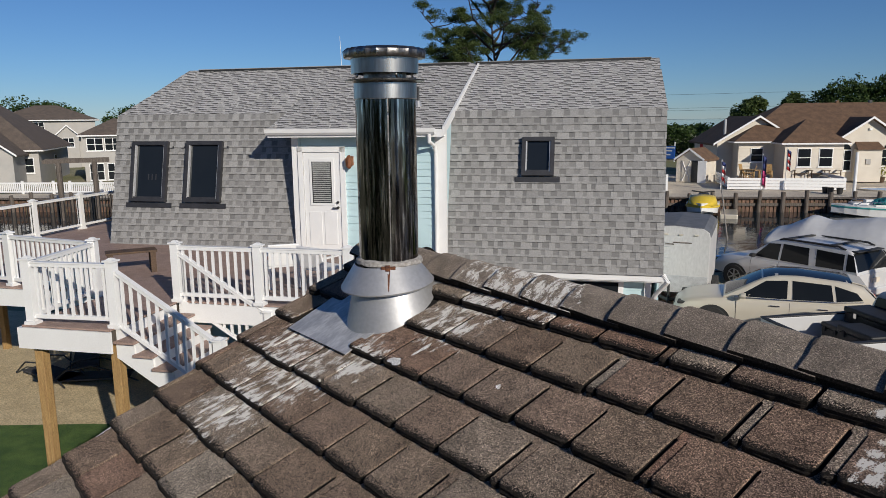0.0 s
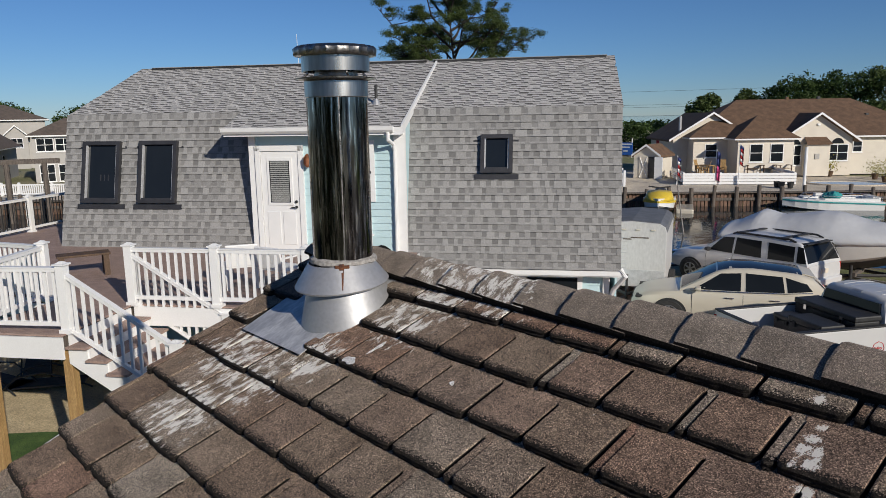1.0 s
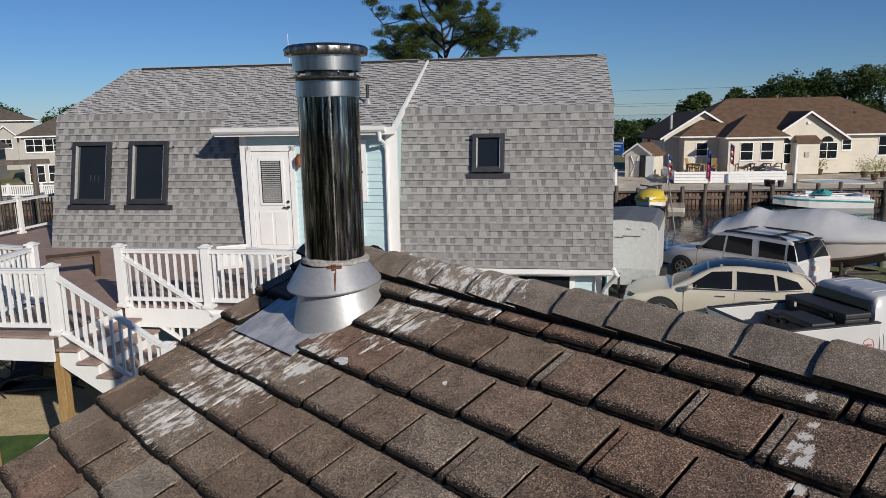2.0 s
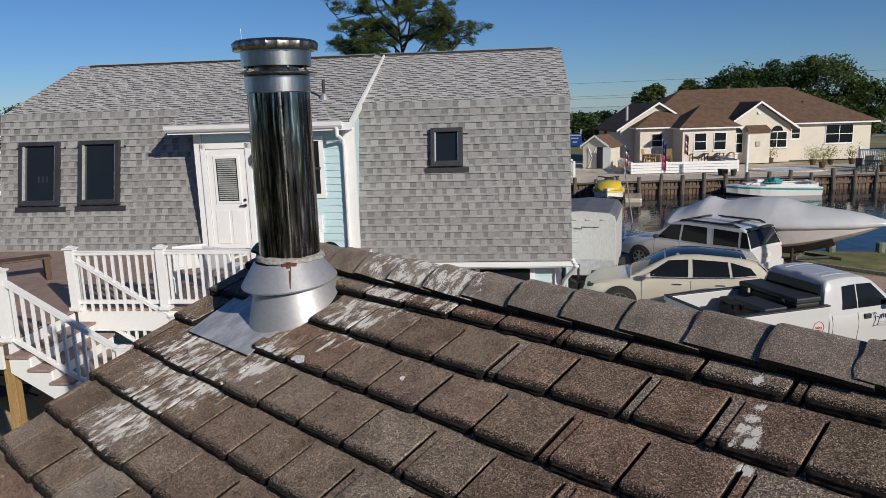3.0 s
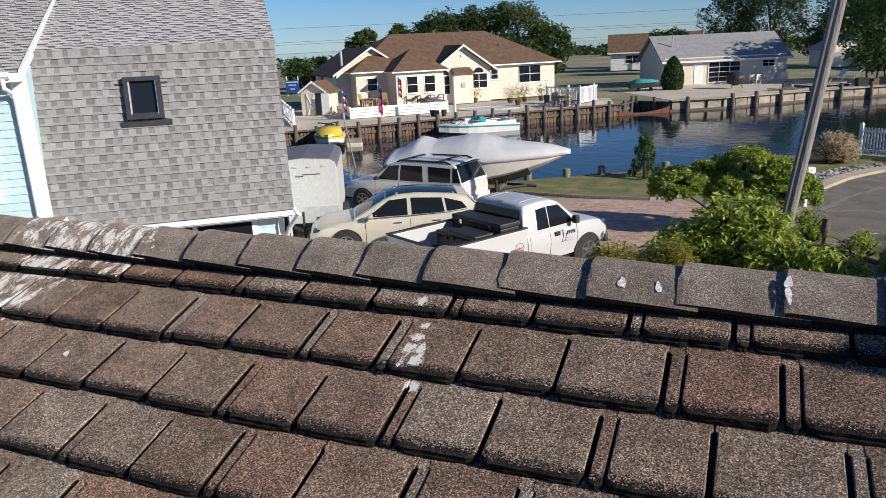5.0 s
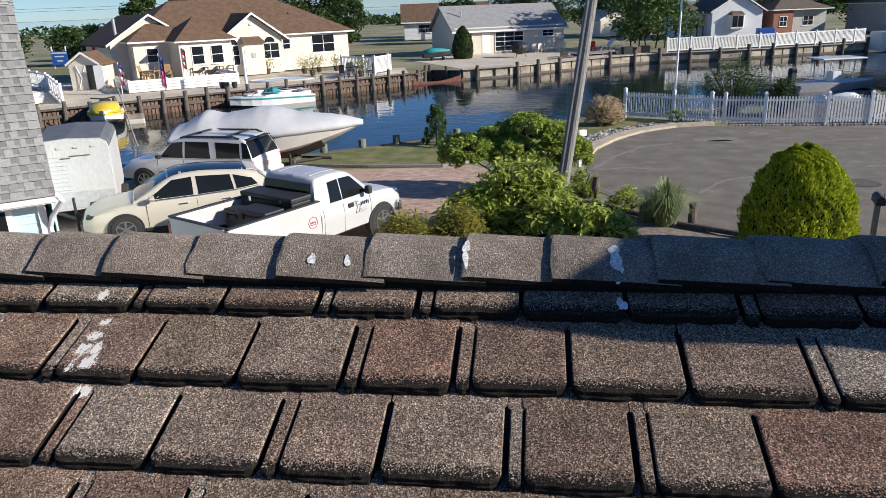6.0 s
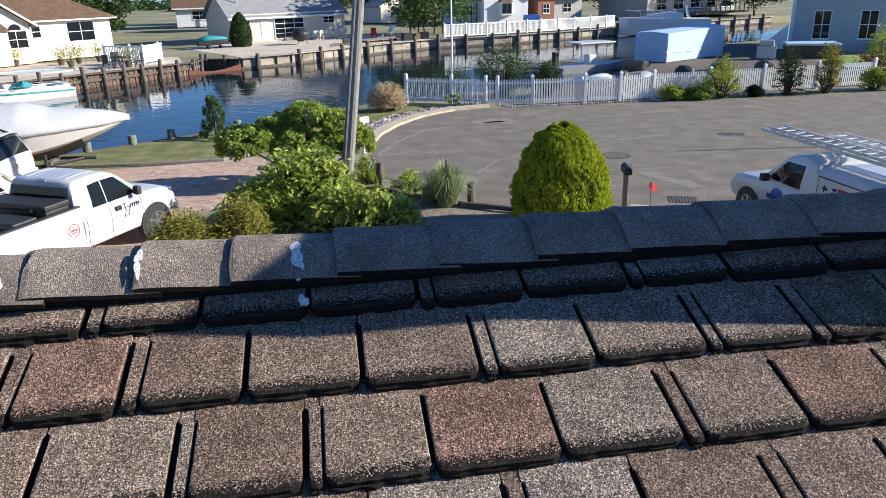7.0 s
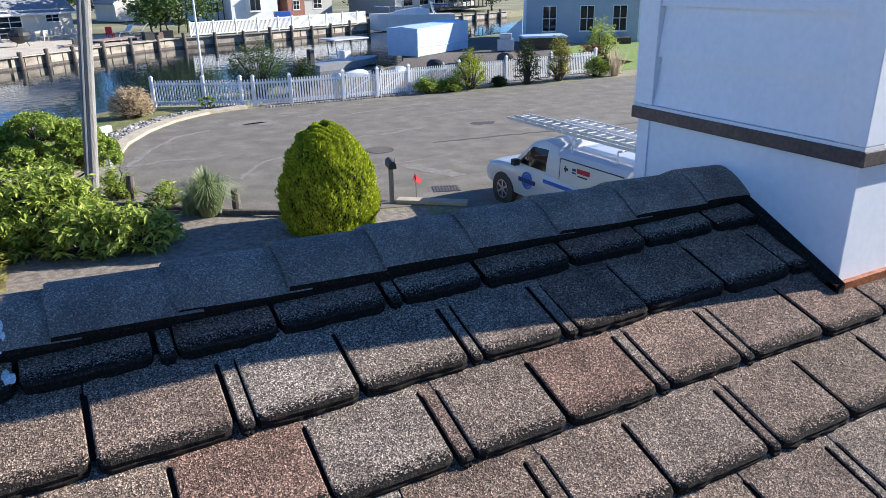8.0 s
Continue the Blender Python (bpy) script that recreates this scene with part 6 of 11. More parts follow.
def eased(rows, n=46):
    """Rows of numbers resampled evenly along their first column and eased at the corners."""
    a = np.array(rows, float)
    a = a[np.argsort(a[:, 0])]
    xs = np.linspace(a[0, 0], a[-1, 0], n)
    out = np.stack([np.interp(xs, a[:, 0], a[:, k]) for k in range(a.shape[1])], 1)
    for _ in range(2):
        mid = out.copy()
        mid[1:-1, 1:] = 0.25 * out[:-2, 1:] + 0.5 * out[1:-1, 1:] + 0.25 * out[2:, 1:]
        out = mid
    return out


def car_shell(name, rows, mat, parent, label=""):
    """The body below the windows. Rows: x, half width, sill, shoulder height, deck height, half width of the deck."""
    secs = []
    for x, hw, zb, zs, zt, ht in eased(rows):
        d = zs - zb
        side = [(hw * 0.90, zb), (hw * 0.965, zb + d * 0.06), (hw * 0.975, zb + d * 0.30), (hw * 0.998, zb + d * 0.56), (hw * 1.0, zb + d * 0.74), (hw * 0.972, zb + d * 0.93), (hw * 0.955, zs), (ht + (hw * 0.955 - ht) * 0.4, zs + (zt - zs) * 0.62), (ht * 0.86, zt - (zt - zs) * 0.10), (ht * 0.5, zt)]
        secs.append([Vector((x, y, z)) for y, z in side] + [Vector((x, -y, z)) for y, z in reversed(side)])
    b = bm_new()
    rings(b, secs)
    bmesh.ops.recalc_face_normals(b, faces=b.faces)
    return part(name, b, mat, parent, label, smooth="edges")


def door_seam(parent, x, hw, zb, zs, s):
    """A thin dark gap that follows the body's side."""
    pts = [(x, s * hw * f, zb + (zs - zb) * u) for u, f in ((0.06, 0.965), (0.30, 0.975), (0.56, 0.998), (0.74, 1.0), (0.93, 0.972), (1.0, 0.955))]
    part("door_gap", tube(bm_new(), pts, 0.006, 5), M_BLACK, parent)


class Cabin:
    """A painted cabin over a belt line; its glass is laid into its sides and its top."""

    def __init__(self, top, belt, half, lean, plan, crown=0.035):
        self.t, self.b, self.p = eased(top, 60), eased(belt, 60), np.array(plan, float)
        self.half, self.lean, self.crown = half, lean, crown

    def top(self, x):
        return float(np.interp(x, self.t[:, 0], self.t[:, 1]))

    def side_y(self, x, z):
        base = float(np.interp(x, self.b[:, 0], self.b[:, 1]))
        return float(np.interp(x, self.p[:, 0], self.p[:, 1])) * (self.half - self.lean * max(0.0, z - base) ** 1.15)

    def over_point(self, x, v):
        z = self.top(x)
        return Vector((x, v * (self.side_y(x, z) - 0.045), z + self.crown * (1 - v * v)))

    def build(self, name, mat, parent, label=""):
        secs = []
        for x in self.t[:, 0]:
            zt, zb = self.top(x), float(np.interp(x, self.b[:, 0], self.b[:, 1])) - 0.05
            zt = max(zt, zb + 0.02)
            pts = [(self.side_y(x, zb + (zt - zb) * u), zb + (zt - zb) * u) for u in (0, 0.35, 0.7, 0.90)]
            pts += [(self.side_y(x, zt) - 0.018, zt - 0.012), (self.side_y(x, zt) - 0.05, zt + 0.004), (self.side_y(x, zt) * 0.6, zt + self.crown * 0.64), (self.side_y(x, zt) * 0.22, zt + self.crown * 0.95)]
            secs.append([Vector((x, y, z)) for y, z in pts] + [Vector((x, -y, z)) for y, z in reversed(pts)])
        b = bm_new()
        rings(b, secs)
        bmesh.ops.recalc_face_normals(b, faces=b.faces)
        return part(name, b, mat, parent, label, smooth="edges")

    def sheet(self, name, grid, out, mat, parent, label=""):
        """A closed sheet 14 mm thick through a grid of points, the outer face along the given direction."""
        b = bm_new()
        hi = [[b.verts.new(p + o * 0.006) for p, o in zip(row, orow)] for row, orow in zip(grid, out)]
        lo = [[b.verts.new(p - o * 0.008) for p, o in zip(row, orow)] for row, orow in zip(grid, out)]
        n, m = len(grid), len(grid[0])
        for i in range(n - 1):
            for j in range(m - 1):
                b.faces.new((hi[i][j], hi[i + 1][j], hi[i + 1][j + 1], hi[i][j + 1]))
                b.faces.new((lo[i][j], lo[i][j + 1], lo[i + 1][j + 1], lo[i + 1][j]))
        rim = [(i, 0) for i in range(n)] + [(n - 1, j) for j in range(1, m)] + [(i, m - 1) for i in range(n - 2, -1, -1)] + [(0, j) for j in range(m - 2, 0, -1)]
        for (a, c), (d, e) in zip(rim, rim[1:] + rim[:1]):
            b.faces.new((hi[a][c], hi[d][e], lo[d][e], lo[a][c]))
        bmesh.ops.recalc_face_normals(b, faces=b.faces)
        return part(name, b, mat, parent, label, smooth="edges")

    def side(self, name, corners, mat, parent, s, label=""):
        """Glass in the side: corners (x, z) in order front low, rear low, rear high, front high."""
        a, b, c, d = [Vector(q) for q in corners]
        grid = []
        for i in range(9):
            lo, hi = a.lerp(b, i / 8), d.lerp(c, i / 8)
            row = []
            for j in range(5):
                q = lo.lerp(hi, j / 4)
                row.append(Vector((q.x, s * self.side_y(q.x, q.y), q.y)))
            grid.append(row)
        o = Vector((0, s, 0.25)).normalized()
        return self.sheet(name, grid, [[o] * 5] * 9, mat, parent, label)

    def over(self, name, x0, x1, f0, f1, mat, parent, label=""):
        """Glass or a panel on the top, from x0 to x1, its half width a share of the cabin's at both ends."""
        grid, out = [], []
        for i in range(11):
            u = i / 10
            x, f = x0 + (x1 - x0) * u, f0 + (f1 - f0) * u
            slope = (self.top(x + 0.03) - self.top(x - 0.03)) / 0.06
            o = Vector((-slope, 0, 1)).normalized()
            grid.append([self.over_point(x, f * (-1 + 2 * j / 8)) for j in range(9)])
            out.append([o] * 9)
        return self.sheet(name, grid, out, mat, parent, label)


def wing_mirror(parent, x, y, z, s, mat):
    """A rounded door mirror on a short arm."""
    b = bm_new()
    rings(b, [[Vector((x + dx + 0.10 * r * math.cos(a) * 0.0, s * (y + 0.115 * r * math.cos(a)), z + 0.075 * r * math.sin(a))) for a in [2 * math.pi * q / 10 for q in range(10)]] for dx, r in ((-0.05, 0.92), (-0.02, 1.0), (0.06, 0.86), (0.10, 0.45))])
    bmesh.ops.recalc_face_normals(b, faces=b.faces)
    mr = part("mirror", b, mat, parent, smooth="edges")
    part("mirror_arm", box(bm_new(), x - 0.02, x + 0.05, s * y - 0.14 if s > 0 else s * y, s * y if s > 0 else s * y + 0.14, z - 0.06, z - 0.01), mat, mr)
    return mr


def crossover(m):
    c = thing("crossover_car", "champagne crossover car with a black glass roof parked on the drive", "car", m)
    L = 2.40
    car_shell("body", [(-L, 0.74, 0.50, 0.78, 0.92, 0.66), (-2.30, 0.86, 0.36, 0.98, 1.06, 0.74), (-2.0, 0.93, 0.30, 1.02, 1.09, 0.80), (-1.4, 0.955, 0.27, 1.02, 1.08, 0.82), (0.6, 0.955, 0.25, 0.96, 1.03, 0.84), (1.0, 0.95, 0.26, 0.94, 1.03, 0.82), (1.5, 0.945, 0.27, 0.89, 1.00, 0.78), (2.0, 0.91, 0.30, 0.82, 0.92, 0.72), (2.25, 0.84, 0.33, 0.74, 0.82, 0.64), (L, 0.70, 0.38, 0.60, 0.68, 0.54)], M_CAR_B, c)
    cab = Cabin([(-2.22, 1.08), (-2.12, 1.20), (-1.86, 1.46), (-1.5, 1.56), (-0.5, 1.645), (0.0, 1.625), (0.30, 1.55), (0.62, 1.38), (1.20, 1.03)], [(-2.22, 1.06), (-1.4, 1.05), (1.2, 0.99)], 0.90, 0.37, [(-2.22, 0.86), (-1.6, 0.97), (-0.4, 1.0), (0.6, 0.98), (1.2, 0.88)])
    cab.build("cabin", M_CAR_B, c, "champagne pillars and roof edges")
    cab.over("windscreen", 1.16, 0.34, 0.93, 0.90, M_CARGLASS, c, "dark raked windscreen")
    cab.over("roof_glass", 0.30, -1.62, 0.90, 0.88, M_CARGLASS, c, "black glass roof")
    cab.over("rear_glass", -1.92, -2.16, 0.84, 0.86, M_CARGLASS, c)
    part("spoiler", box(bm_new(), -0.17, 0.14, -0.54, 0.54, -0.012, 0.014, Matrix.Translation((-1.76, 0, 1.525)) @ Matrix.Rotation(radians(-14), 4, "Y"), 0.01), M_CAR_B, c)
    for s in (-1, 1):
        cab.side("front_door_glass", [(0.86, 1.065), (-0.24, 1.08), (-0.24, 1.535), (0.24, 1.50)], M_CARGLASS, c, s, "dark door glass")
        cab.side("rear_door_glass", [(-0.36, 1.08), (-1.24, 1.10), (-1.18, 1.49), (-0.34, 1.54)], M_CARGLASS, c, s, "dark door glass")
        cab.side("quarter_glass", [(-1.31, 1.105), (-1.86, 1.16), (-1.72, 1.34), (-1.25, 1.48)], M_CARGLASS, c, s)
        part("chrome_sill", tube(bm_new(), [(0.95, 0.905 * s, 1.045), (-0.4, 0.912 * s, 1.062), (-1.3, 0.89 * s, 1.085), (-1.86, 0.84 * s, 1.13)], 0.011, 6), M_CHROME, c)
        wing_mirror(c, 0.74, 1.02, 1.12, s, M_CAR_B)
        for xh in (0.02, -1.02):
            part("door_handle", box(bm_new(), xh - 0.11, xh + 0.11, 0.95 * s - 0.022, 0.95 * s + 0.022, 0.875, 0.905, bev=0.008), M_CHROME, c)
        for xd in (0.90, -0.30):
            door_seam(c, xd, 0.955, 0.26, 0.985, s)
        part("tail_light", box(bm_new(), -2.34, -2.02, 0.80 * s - 0.08, 0.80 * s + 0.095, 0.90, 1.00, bev=0.03), M_RED, c, "red tail light")
        part("headlight", box(bm_new(), 1.98, 2.30, 0.70 * s - 0.16, 0.70 * s + 0.13, 0.715, 0.795, bev=0.03), M_BLACK, c, "slim dark headlight")
        for xw in (1.44, -1.42):
            arch(c, xw, 0.945 * s, 0.37, s)
            wheel(c, xw, 0.86 * s, 0.37, 0.24, s)
        part("rocker_trim", box(bm_new(), -1.0, 1.0, 0.90 * s - 0.05, 0.90 * s + 0.05, 0.24, 0.34, bev=0.02), M_BLACK, c)
    part("grille", box(bm_new(), 2.30, 2.415, -0.56, 0.56, 0.50, 0.69, bev=0.03), M_BLACK, c, "dark grille")
    return c


def suv(m):
    c = thing("sport_utility_vehicle", "silver-white sport utility vehicle with black glass and roof racks", "car", m)
    L = 2.44
    car_shell("body", [(-L, 0.86, 0.44, 1.00, 1.12, 0.80), (-2.36, 0.93, 0.40, 1.10, 1.17, 0.86), (-1.6, 0.95, 0.34, 1.12, 1.19, 0.88), (0.8, 0.95, 0.32, 1.09, 1.16, 0.86), (1.1, 0.95, 0.32, 1.05, 1.14, 0.84), (1.8, 0.94, 0.34, 0.98, 1.08, 0.80), (2.22, 0.91, 0.38, 0.90, 1.00, 0.74), (L, 0.84, 0.42, 0.70, 0.82, 0.68)], M_CAR_S, c)
    cab = Cabin([(-2.42, 1.14), (-2.36, 1.30), (-2.20, 1.70), (-2.08, 1.79), (-1.4, 1.845), (-0.4, 1.855), (0.15, 1.82), (0.42, 1.70), (1.20, 1.12)], [(-2.42, 1.13), (1.2, 1.10)], 0.905, 0.25, [(-2.42, 0.96), (-2.0, 0.99), (0.4, 1.0), (1.2, 0.93)], 0.03)
    cab.build("cabin", M_CAR_S, c, "white cabin and pillars")
    cab.over("windscreen", 1.14, 0.44, 0.94, 0.92, M_CARGLASS, c)
    cab.over("rear_glass", -2.16, -2.40, 0.98, 0.98, M_CARGLASS, c, "black rear window")
    for s in (-1, 1):
        cab.side("front_door_glass", [(0.88, 1.17), (0.02, 1.17), (0.02, 1.70), (0.42, 1.66)], M_CARGLASS, c, s, "black door glass")
        cab.side("rear_door_glass", [(-0.06, 1.17), (-0.98, 1.17), (-0.90, 1.70), (-0.06, 1.71)], M_CARGLASS, c, s, "black door glass")
        cab.side("load_bay_glass", [(-1.20, 1.18), (-2.02, 1.20), (-1.98, 1.67), (-1.14, 1.70)], M_CARGLASS, c, s, "black side glass")
        cab.side("rear_corner_glass", [(-2.10, 1.19), (-2.39, 1.20), (-2.22, 1.67), (-2.06, 1.70)], M_CARGLASS, c, s)
        part("roof_rack", tube(bm_new(), [(0.12, 0.70 * s, 1.81), (0.0, 0.70 * s, 1.87), (-1.75, 0.70 * s, 1.875), (-1.95, 0.69 * s, 1.80)], 0.034, 6), M_BLACK, c, "black roof rail")
        wing_mirror(c, 0.80, 1.03, 1.22, s, M_BLACK)
        for xd in (0.94, -0.02, -1.08):
            door_seam(c, xd, 0.95, 0.33, 1.105, s)
        for xh in (0.14, -0.84):
            part("door_handle", box(bm_new(), xh - 0.10, xh + 0.10, 0.95 * s - 0.02, 0.95 * s + 0.02, 0.95, 0.99, bev=0.008), M_CAR_S, c)
        for xw in (1.50, -1.42):
            arch(c, xw, 0.942 * s, 0.375, s)
            wheel(c, xw, 0.85 * s, 0.375, 0.25, s)
        part("tail_light", box(bm_new(), -2.43, -2.33, 0.84 * s - 0.06, 0.84 * s + 0.08, 0.80, 1.10, bev=0.02), M_RED, c, "red tail light")
        part("headlight", box(bm_new(), 2.20, 2.42, 0.70 * s - 0.16, 0.70 * s + 0.15, 0.72, 0.90, bev=0.03), M_CHROME, c)
    for x in (-0.1, -1.5):
        part("rack_bar", box(bm_new(), x - 0.07, x + 0.07, -0.70, 0.70, 1.865, 1.90, bev=0.01), M_BLACK, c)
    part("rear_bumper", box(bm_new(), -2.52, -2.28, -0.88, 0.88, 0.42, 0.66, bev=0.05), M_CAR_S, c)
    part("number_plate", box(bm_new(), -2.475, -2.445, -0.16, 0.16, 0.82, 0.97), M_CREAM, c, "plain pale plate")
    part("spoiler", box(bm_new(), -2.27, -2.05, -0.64, 0.64, 1.745, 1.785, bev=0.015), M_BLACK, c)
    return c


def writing(parent, text, mat, m, size, name="lettering"):
    cu = bpy.data.curves.new(name, "FONT")
    cu.body, cu.size, cu.extrude, cu.align_x = text, size, 0.003, "CENTER"
    tmp = bpy.data.objects.new(name, cu)
    scene.collection.objects.link(tmp)
    me = bpy.data.meshes.new_from_object(tmp.evaluated_get(bpy.context.evaluated_depsgraph_get()))
    bpy.data.objects.remove(tmp)
    me.materials.clear()
    me.materials.append(mat)
    ob = new(name, me)
    ob.parent = parent
    ob.matrix_local = m
    return ob


def pickup(m):
    c = thing("pickup_truck", "white pickup truck with black tool boxes in its bed", "truck", m)
    W = 0.99
    car_shell("front_body", [(-0.44, W, 0.42, 1.12, 1.18, 0.92), (1.0, W, 0.42, 1.12, 1.18, 0.92), (1.25, W, 0.42, 1.10, 1.19, 0.90), (1.75, 0.99, 0.45, 1.06, 1.17, 0.86), (2.10, 0.96, 0.48, 1.00, 1.12, 0.82), (2.33, 0.90, 0.50, 0.90, 1.00, 0.78)], M_CAR_W, c, "white cab and bonnet")
    cab = Cabin([(-0.54, 1.16), (-0.50, 1.50), (-0.45, 1.73), (-0.36, 1.80), (0.1, 1.83), (0.50, 1.81), (0.72, 1.72), (1.38, 1.17)], [(-0.54, 1.16), (1.38, 1.15)], 0.95, 0.28, [(-0.54, 0.97), (-0.3, 1.0), (0.8, 1.0), (1.38, 0.93)], 0.022)
    cab.build("cab", M_CAR_W, c, "white cab roof")
    cab.over("windscreen", 1.33, 0.78, 0.94, 0.92, M_CARGLASS, c, "raked windscreen")
    cab.over("third_brake_light", -0.40, -0.34, 0.16, 0.16, M_GALV, c)
    for k in range(6):
        y = -0.50 + k * 0.20
        part("roof_rib", tube(bm_new(), [(x, y, cab.top(x) + 0.012) for x in (-0.26, 0.1, 0.46)], 0.012, 5), M_CAR_W, c)
    for s in (-1, 1):
        cab.side("door_glass", [(1.15, 1.21), (0.30, 1.21), (0.30, 1.68), (0.66, 1.67)], M_CARGLASS, c, s, "tinted door glass")
        cab.side("quarter_glass", [(0.265, 1.21), (-0.10, 1.21), (-0.06, 1.66), (0.265, 1.68)], M_CARGLASS, c, s, "tinted quarter glass")
        for xd in (0.28, 1.18, -0.36):
            door_seam(c, xd, W, 0.42, 1.12, s)
        part("door_handle", box(bm_new(), 0.42, 0.58, 0.985 * s - 0.025, 0.985 * s + 0.025, 0.98, 1.08, bev=0.01), M_BLACK, c)
        mr = part("mirror", box(bm_new(), 0.95, 1.08, 1.08 * s - 0.075, 1.08 * s + 0.075, 1.20, 1.39, bev=0.03), M_BLACK, c)
        part("mirror_arm", box(bm_new(), 0.99, 1.05, 0.96 * s - 0.10, 0.96 * s + 0.10, 1.24, 1.30), M_BLACK, mr)
        for xw in (1.55, -1.75):
            arch(c, xw, 0.98 * s, 0.40, s)
            wheel(c, xw, 0.87 * s, 0.40, 0.26, s)
        part("headlight", box(bm_new(), 2.12, 2.32, 0.74 * s - 0.14, 0.74 * s + 0.12, 0.84, 1.04, bev=0.03), M_CHROME, c)
        part("bed_side", box(bm_new(), -2.92, -0.46, 0.94 * s - 0.05, 0.94 * s + 0.05, 0.48, 1.33, bev=0.02), M_CAR_W, c)
        part("bed_rail_cap", box(bm_new(), -2.92, -0.46, 0.94 * s - 0.06, 0.94 * s + 0.06, 1.33, 1.36, bev=0.008), M_BLACK, c)
        part("tail_light", box(bm_new(), -2.95, -2.80, 0.92 * s - 0.07, 0.92 * s + 0.075, 0.86, 1.24, bev=0.01), M_RED, c)
    part("bed_floor", box(bm_new(), -2.90, -0.46, -0.90, 0.90, 0.70, 0.76), M_CAR_W, c)
    part("tailgate", box(bm_new(), -2.96, -2.88, -0.88, 0.88, 0.62, 1.34, bev=0.015), M_CAR_W, c)
    part("tailgate_cap", box(bm_new(), -2.965, -2.875, -0.86, 0.86, 1.34, 1.365), M_BLACK, c)
    part("rear_bumper", box(bm_new(), -3.06, -2.94, -0.92, 0.92, 0.48, 0.66, bev=0.02), M_CHROME, c)
    part("front_bumper", box(bm_new(), 2.25, 2.41, -0.92, 0.92, 0.46, 0.70, bev=0.03), M_CHROME, c)
    part("grille", box(bm_new(), 2.27, 2.36, -0.58, 0.58, 0.74, 1.02, bev=0.02), M_CHROME, c)
    panel("rear_glass", [(-0.545, -0.80, 1.24), (-0.545, 0.80, 1.24), (-0.475, 0.70, 1.70), (-0.475, -0.70, 1.70)], M_CARGLASS, c, 0.03, "rear window")
    # lettering and emblem on the passenger door
    navy = bpy.data.materials["navy flag cloth"]
    red = bpy.data.materials["red cloth"]
    side = Matrix(((1, 0, 0, 0), (0, 0, -1, 0), (0, 1, 0, 0), (0, 0, 0, 1)))
    def bar(name, x, z, w, h, mat):
        b = bm_new()
        box(b, x - w / 2, x + w / 2, -1.002, -0.985, z - h / 2, z + h / 2)
        part(name, b, mat, c)
    b = bm_new()
    tube(b, [(0.72, -0.995, 1.06), (0.66, -0.995, 1.10), (0.70, -0.995, 0.94), (0.64, -0.995, 0.80), (0.76, -0.995, 0.82), (0.80, -0.995, 0.98), (0.74, -0.995, 1.0)], 0.009, 5)
    part("emblem", b, navy, c, "dark blue swirl emblem")
    for k in range(5):
        bar("emblem_stroke", 0.84 + k * 0.06, 0.99 + 0.01 * (k % 2), 0.016, 0.085, navy)
    for k, (w, z) in enumerate(((0.22, 0.88), (0.26, 0.84), (0.20, 0.80))):
        bar("small_print", 0.90, z, w, 0.012, M_GALV)
    b = bm_new()
    lathe(b, [(0.14, 0.988), (0.14, 0.998), (0.130, 0.998), (0.130, 0.988)], 8, Matrix.Translation((-0.72, 0, 0.92)) @ Matrix.Rotation(radians(90), 4, "X"), caps=False)
    part("sticker_rim", b, red, c, "red eight-sided sticker rim")
    writing(c, "Safety", red, Matrix.Translation((-0.72, -0.994, 0.905)) @ side, 0.075)
    bar("sticker_line", -0.72, 0.875, 0.15, 0.012, red)
    return c


def tool_box(m, w, d, h, label):
    t = thing("tool_box", label, "tool box", m, group="tool boxes in the truck bed")
    part("case", box(bm_new(), -d / 2, d / 2, -w / 2, w / 2, 0, h * 0.78, bev=0.02), M_BLACK, t)
    part("lid", box(bm_new(), -d / 2 - 0.02, d / 2 + 0.02, -w / 2 - 0.02, w / 2 + 0.02, h * 0.79, h, bev=0.03), M_BLACK, t)
    for y in (-w * 0.3, w * 0.3):
        part("latch", box(bm_new(), -d / 2 - 0.035, -d / 2 - 0.015, y - 0.04, y + 0.04, h * 0.66, h * 0.86, bev=0.004), M_CHROME if w > 1.2 else M_TYRE, t)
    return t


T_POSE = at_pose(-4.34, 16.06, 61)
crossover(at_pose(-8.22, 17.75, 209) @ Matrix.Diagonal((1, 1, 0.94, 1)))
suv(at_pose(-9.85, 22.3, 171) @ Matrix.Diagonal((1.0, 1.0, 0.92, 1)))
pickup(T_POSE)
tool_box(T_POSE @ pose(-0.85, 0, 0.98), 1.66, 0.56, 0.54, "wide black cross-bed tool box in the truck")
tool_box(T_POSE @ pose(-1.55, -0.30, 0.765), 0.9, 0.5, 0.60, "black plastic job box in the truck bed")
tool_box(T_POSE @ pose(-1.50, 0.45, 0.765), 0.5, 0.45, 0.50, "small black case in the truck bed")


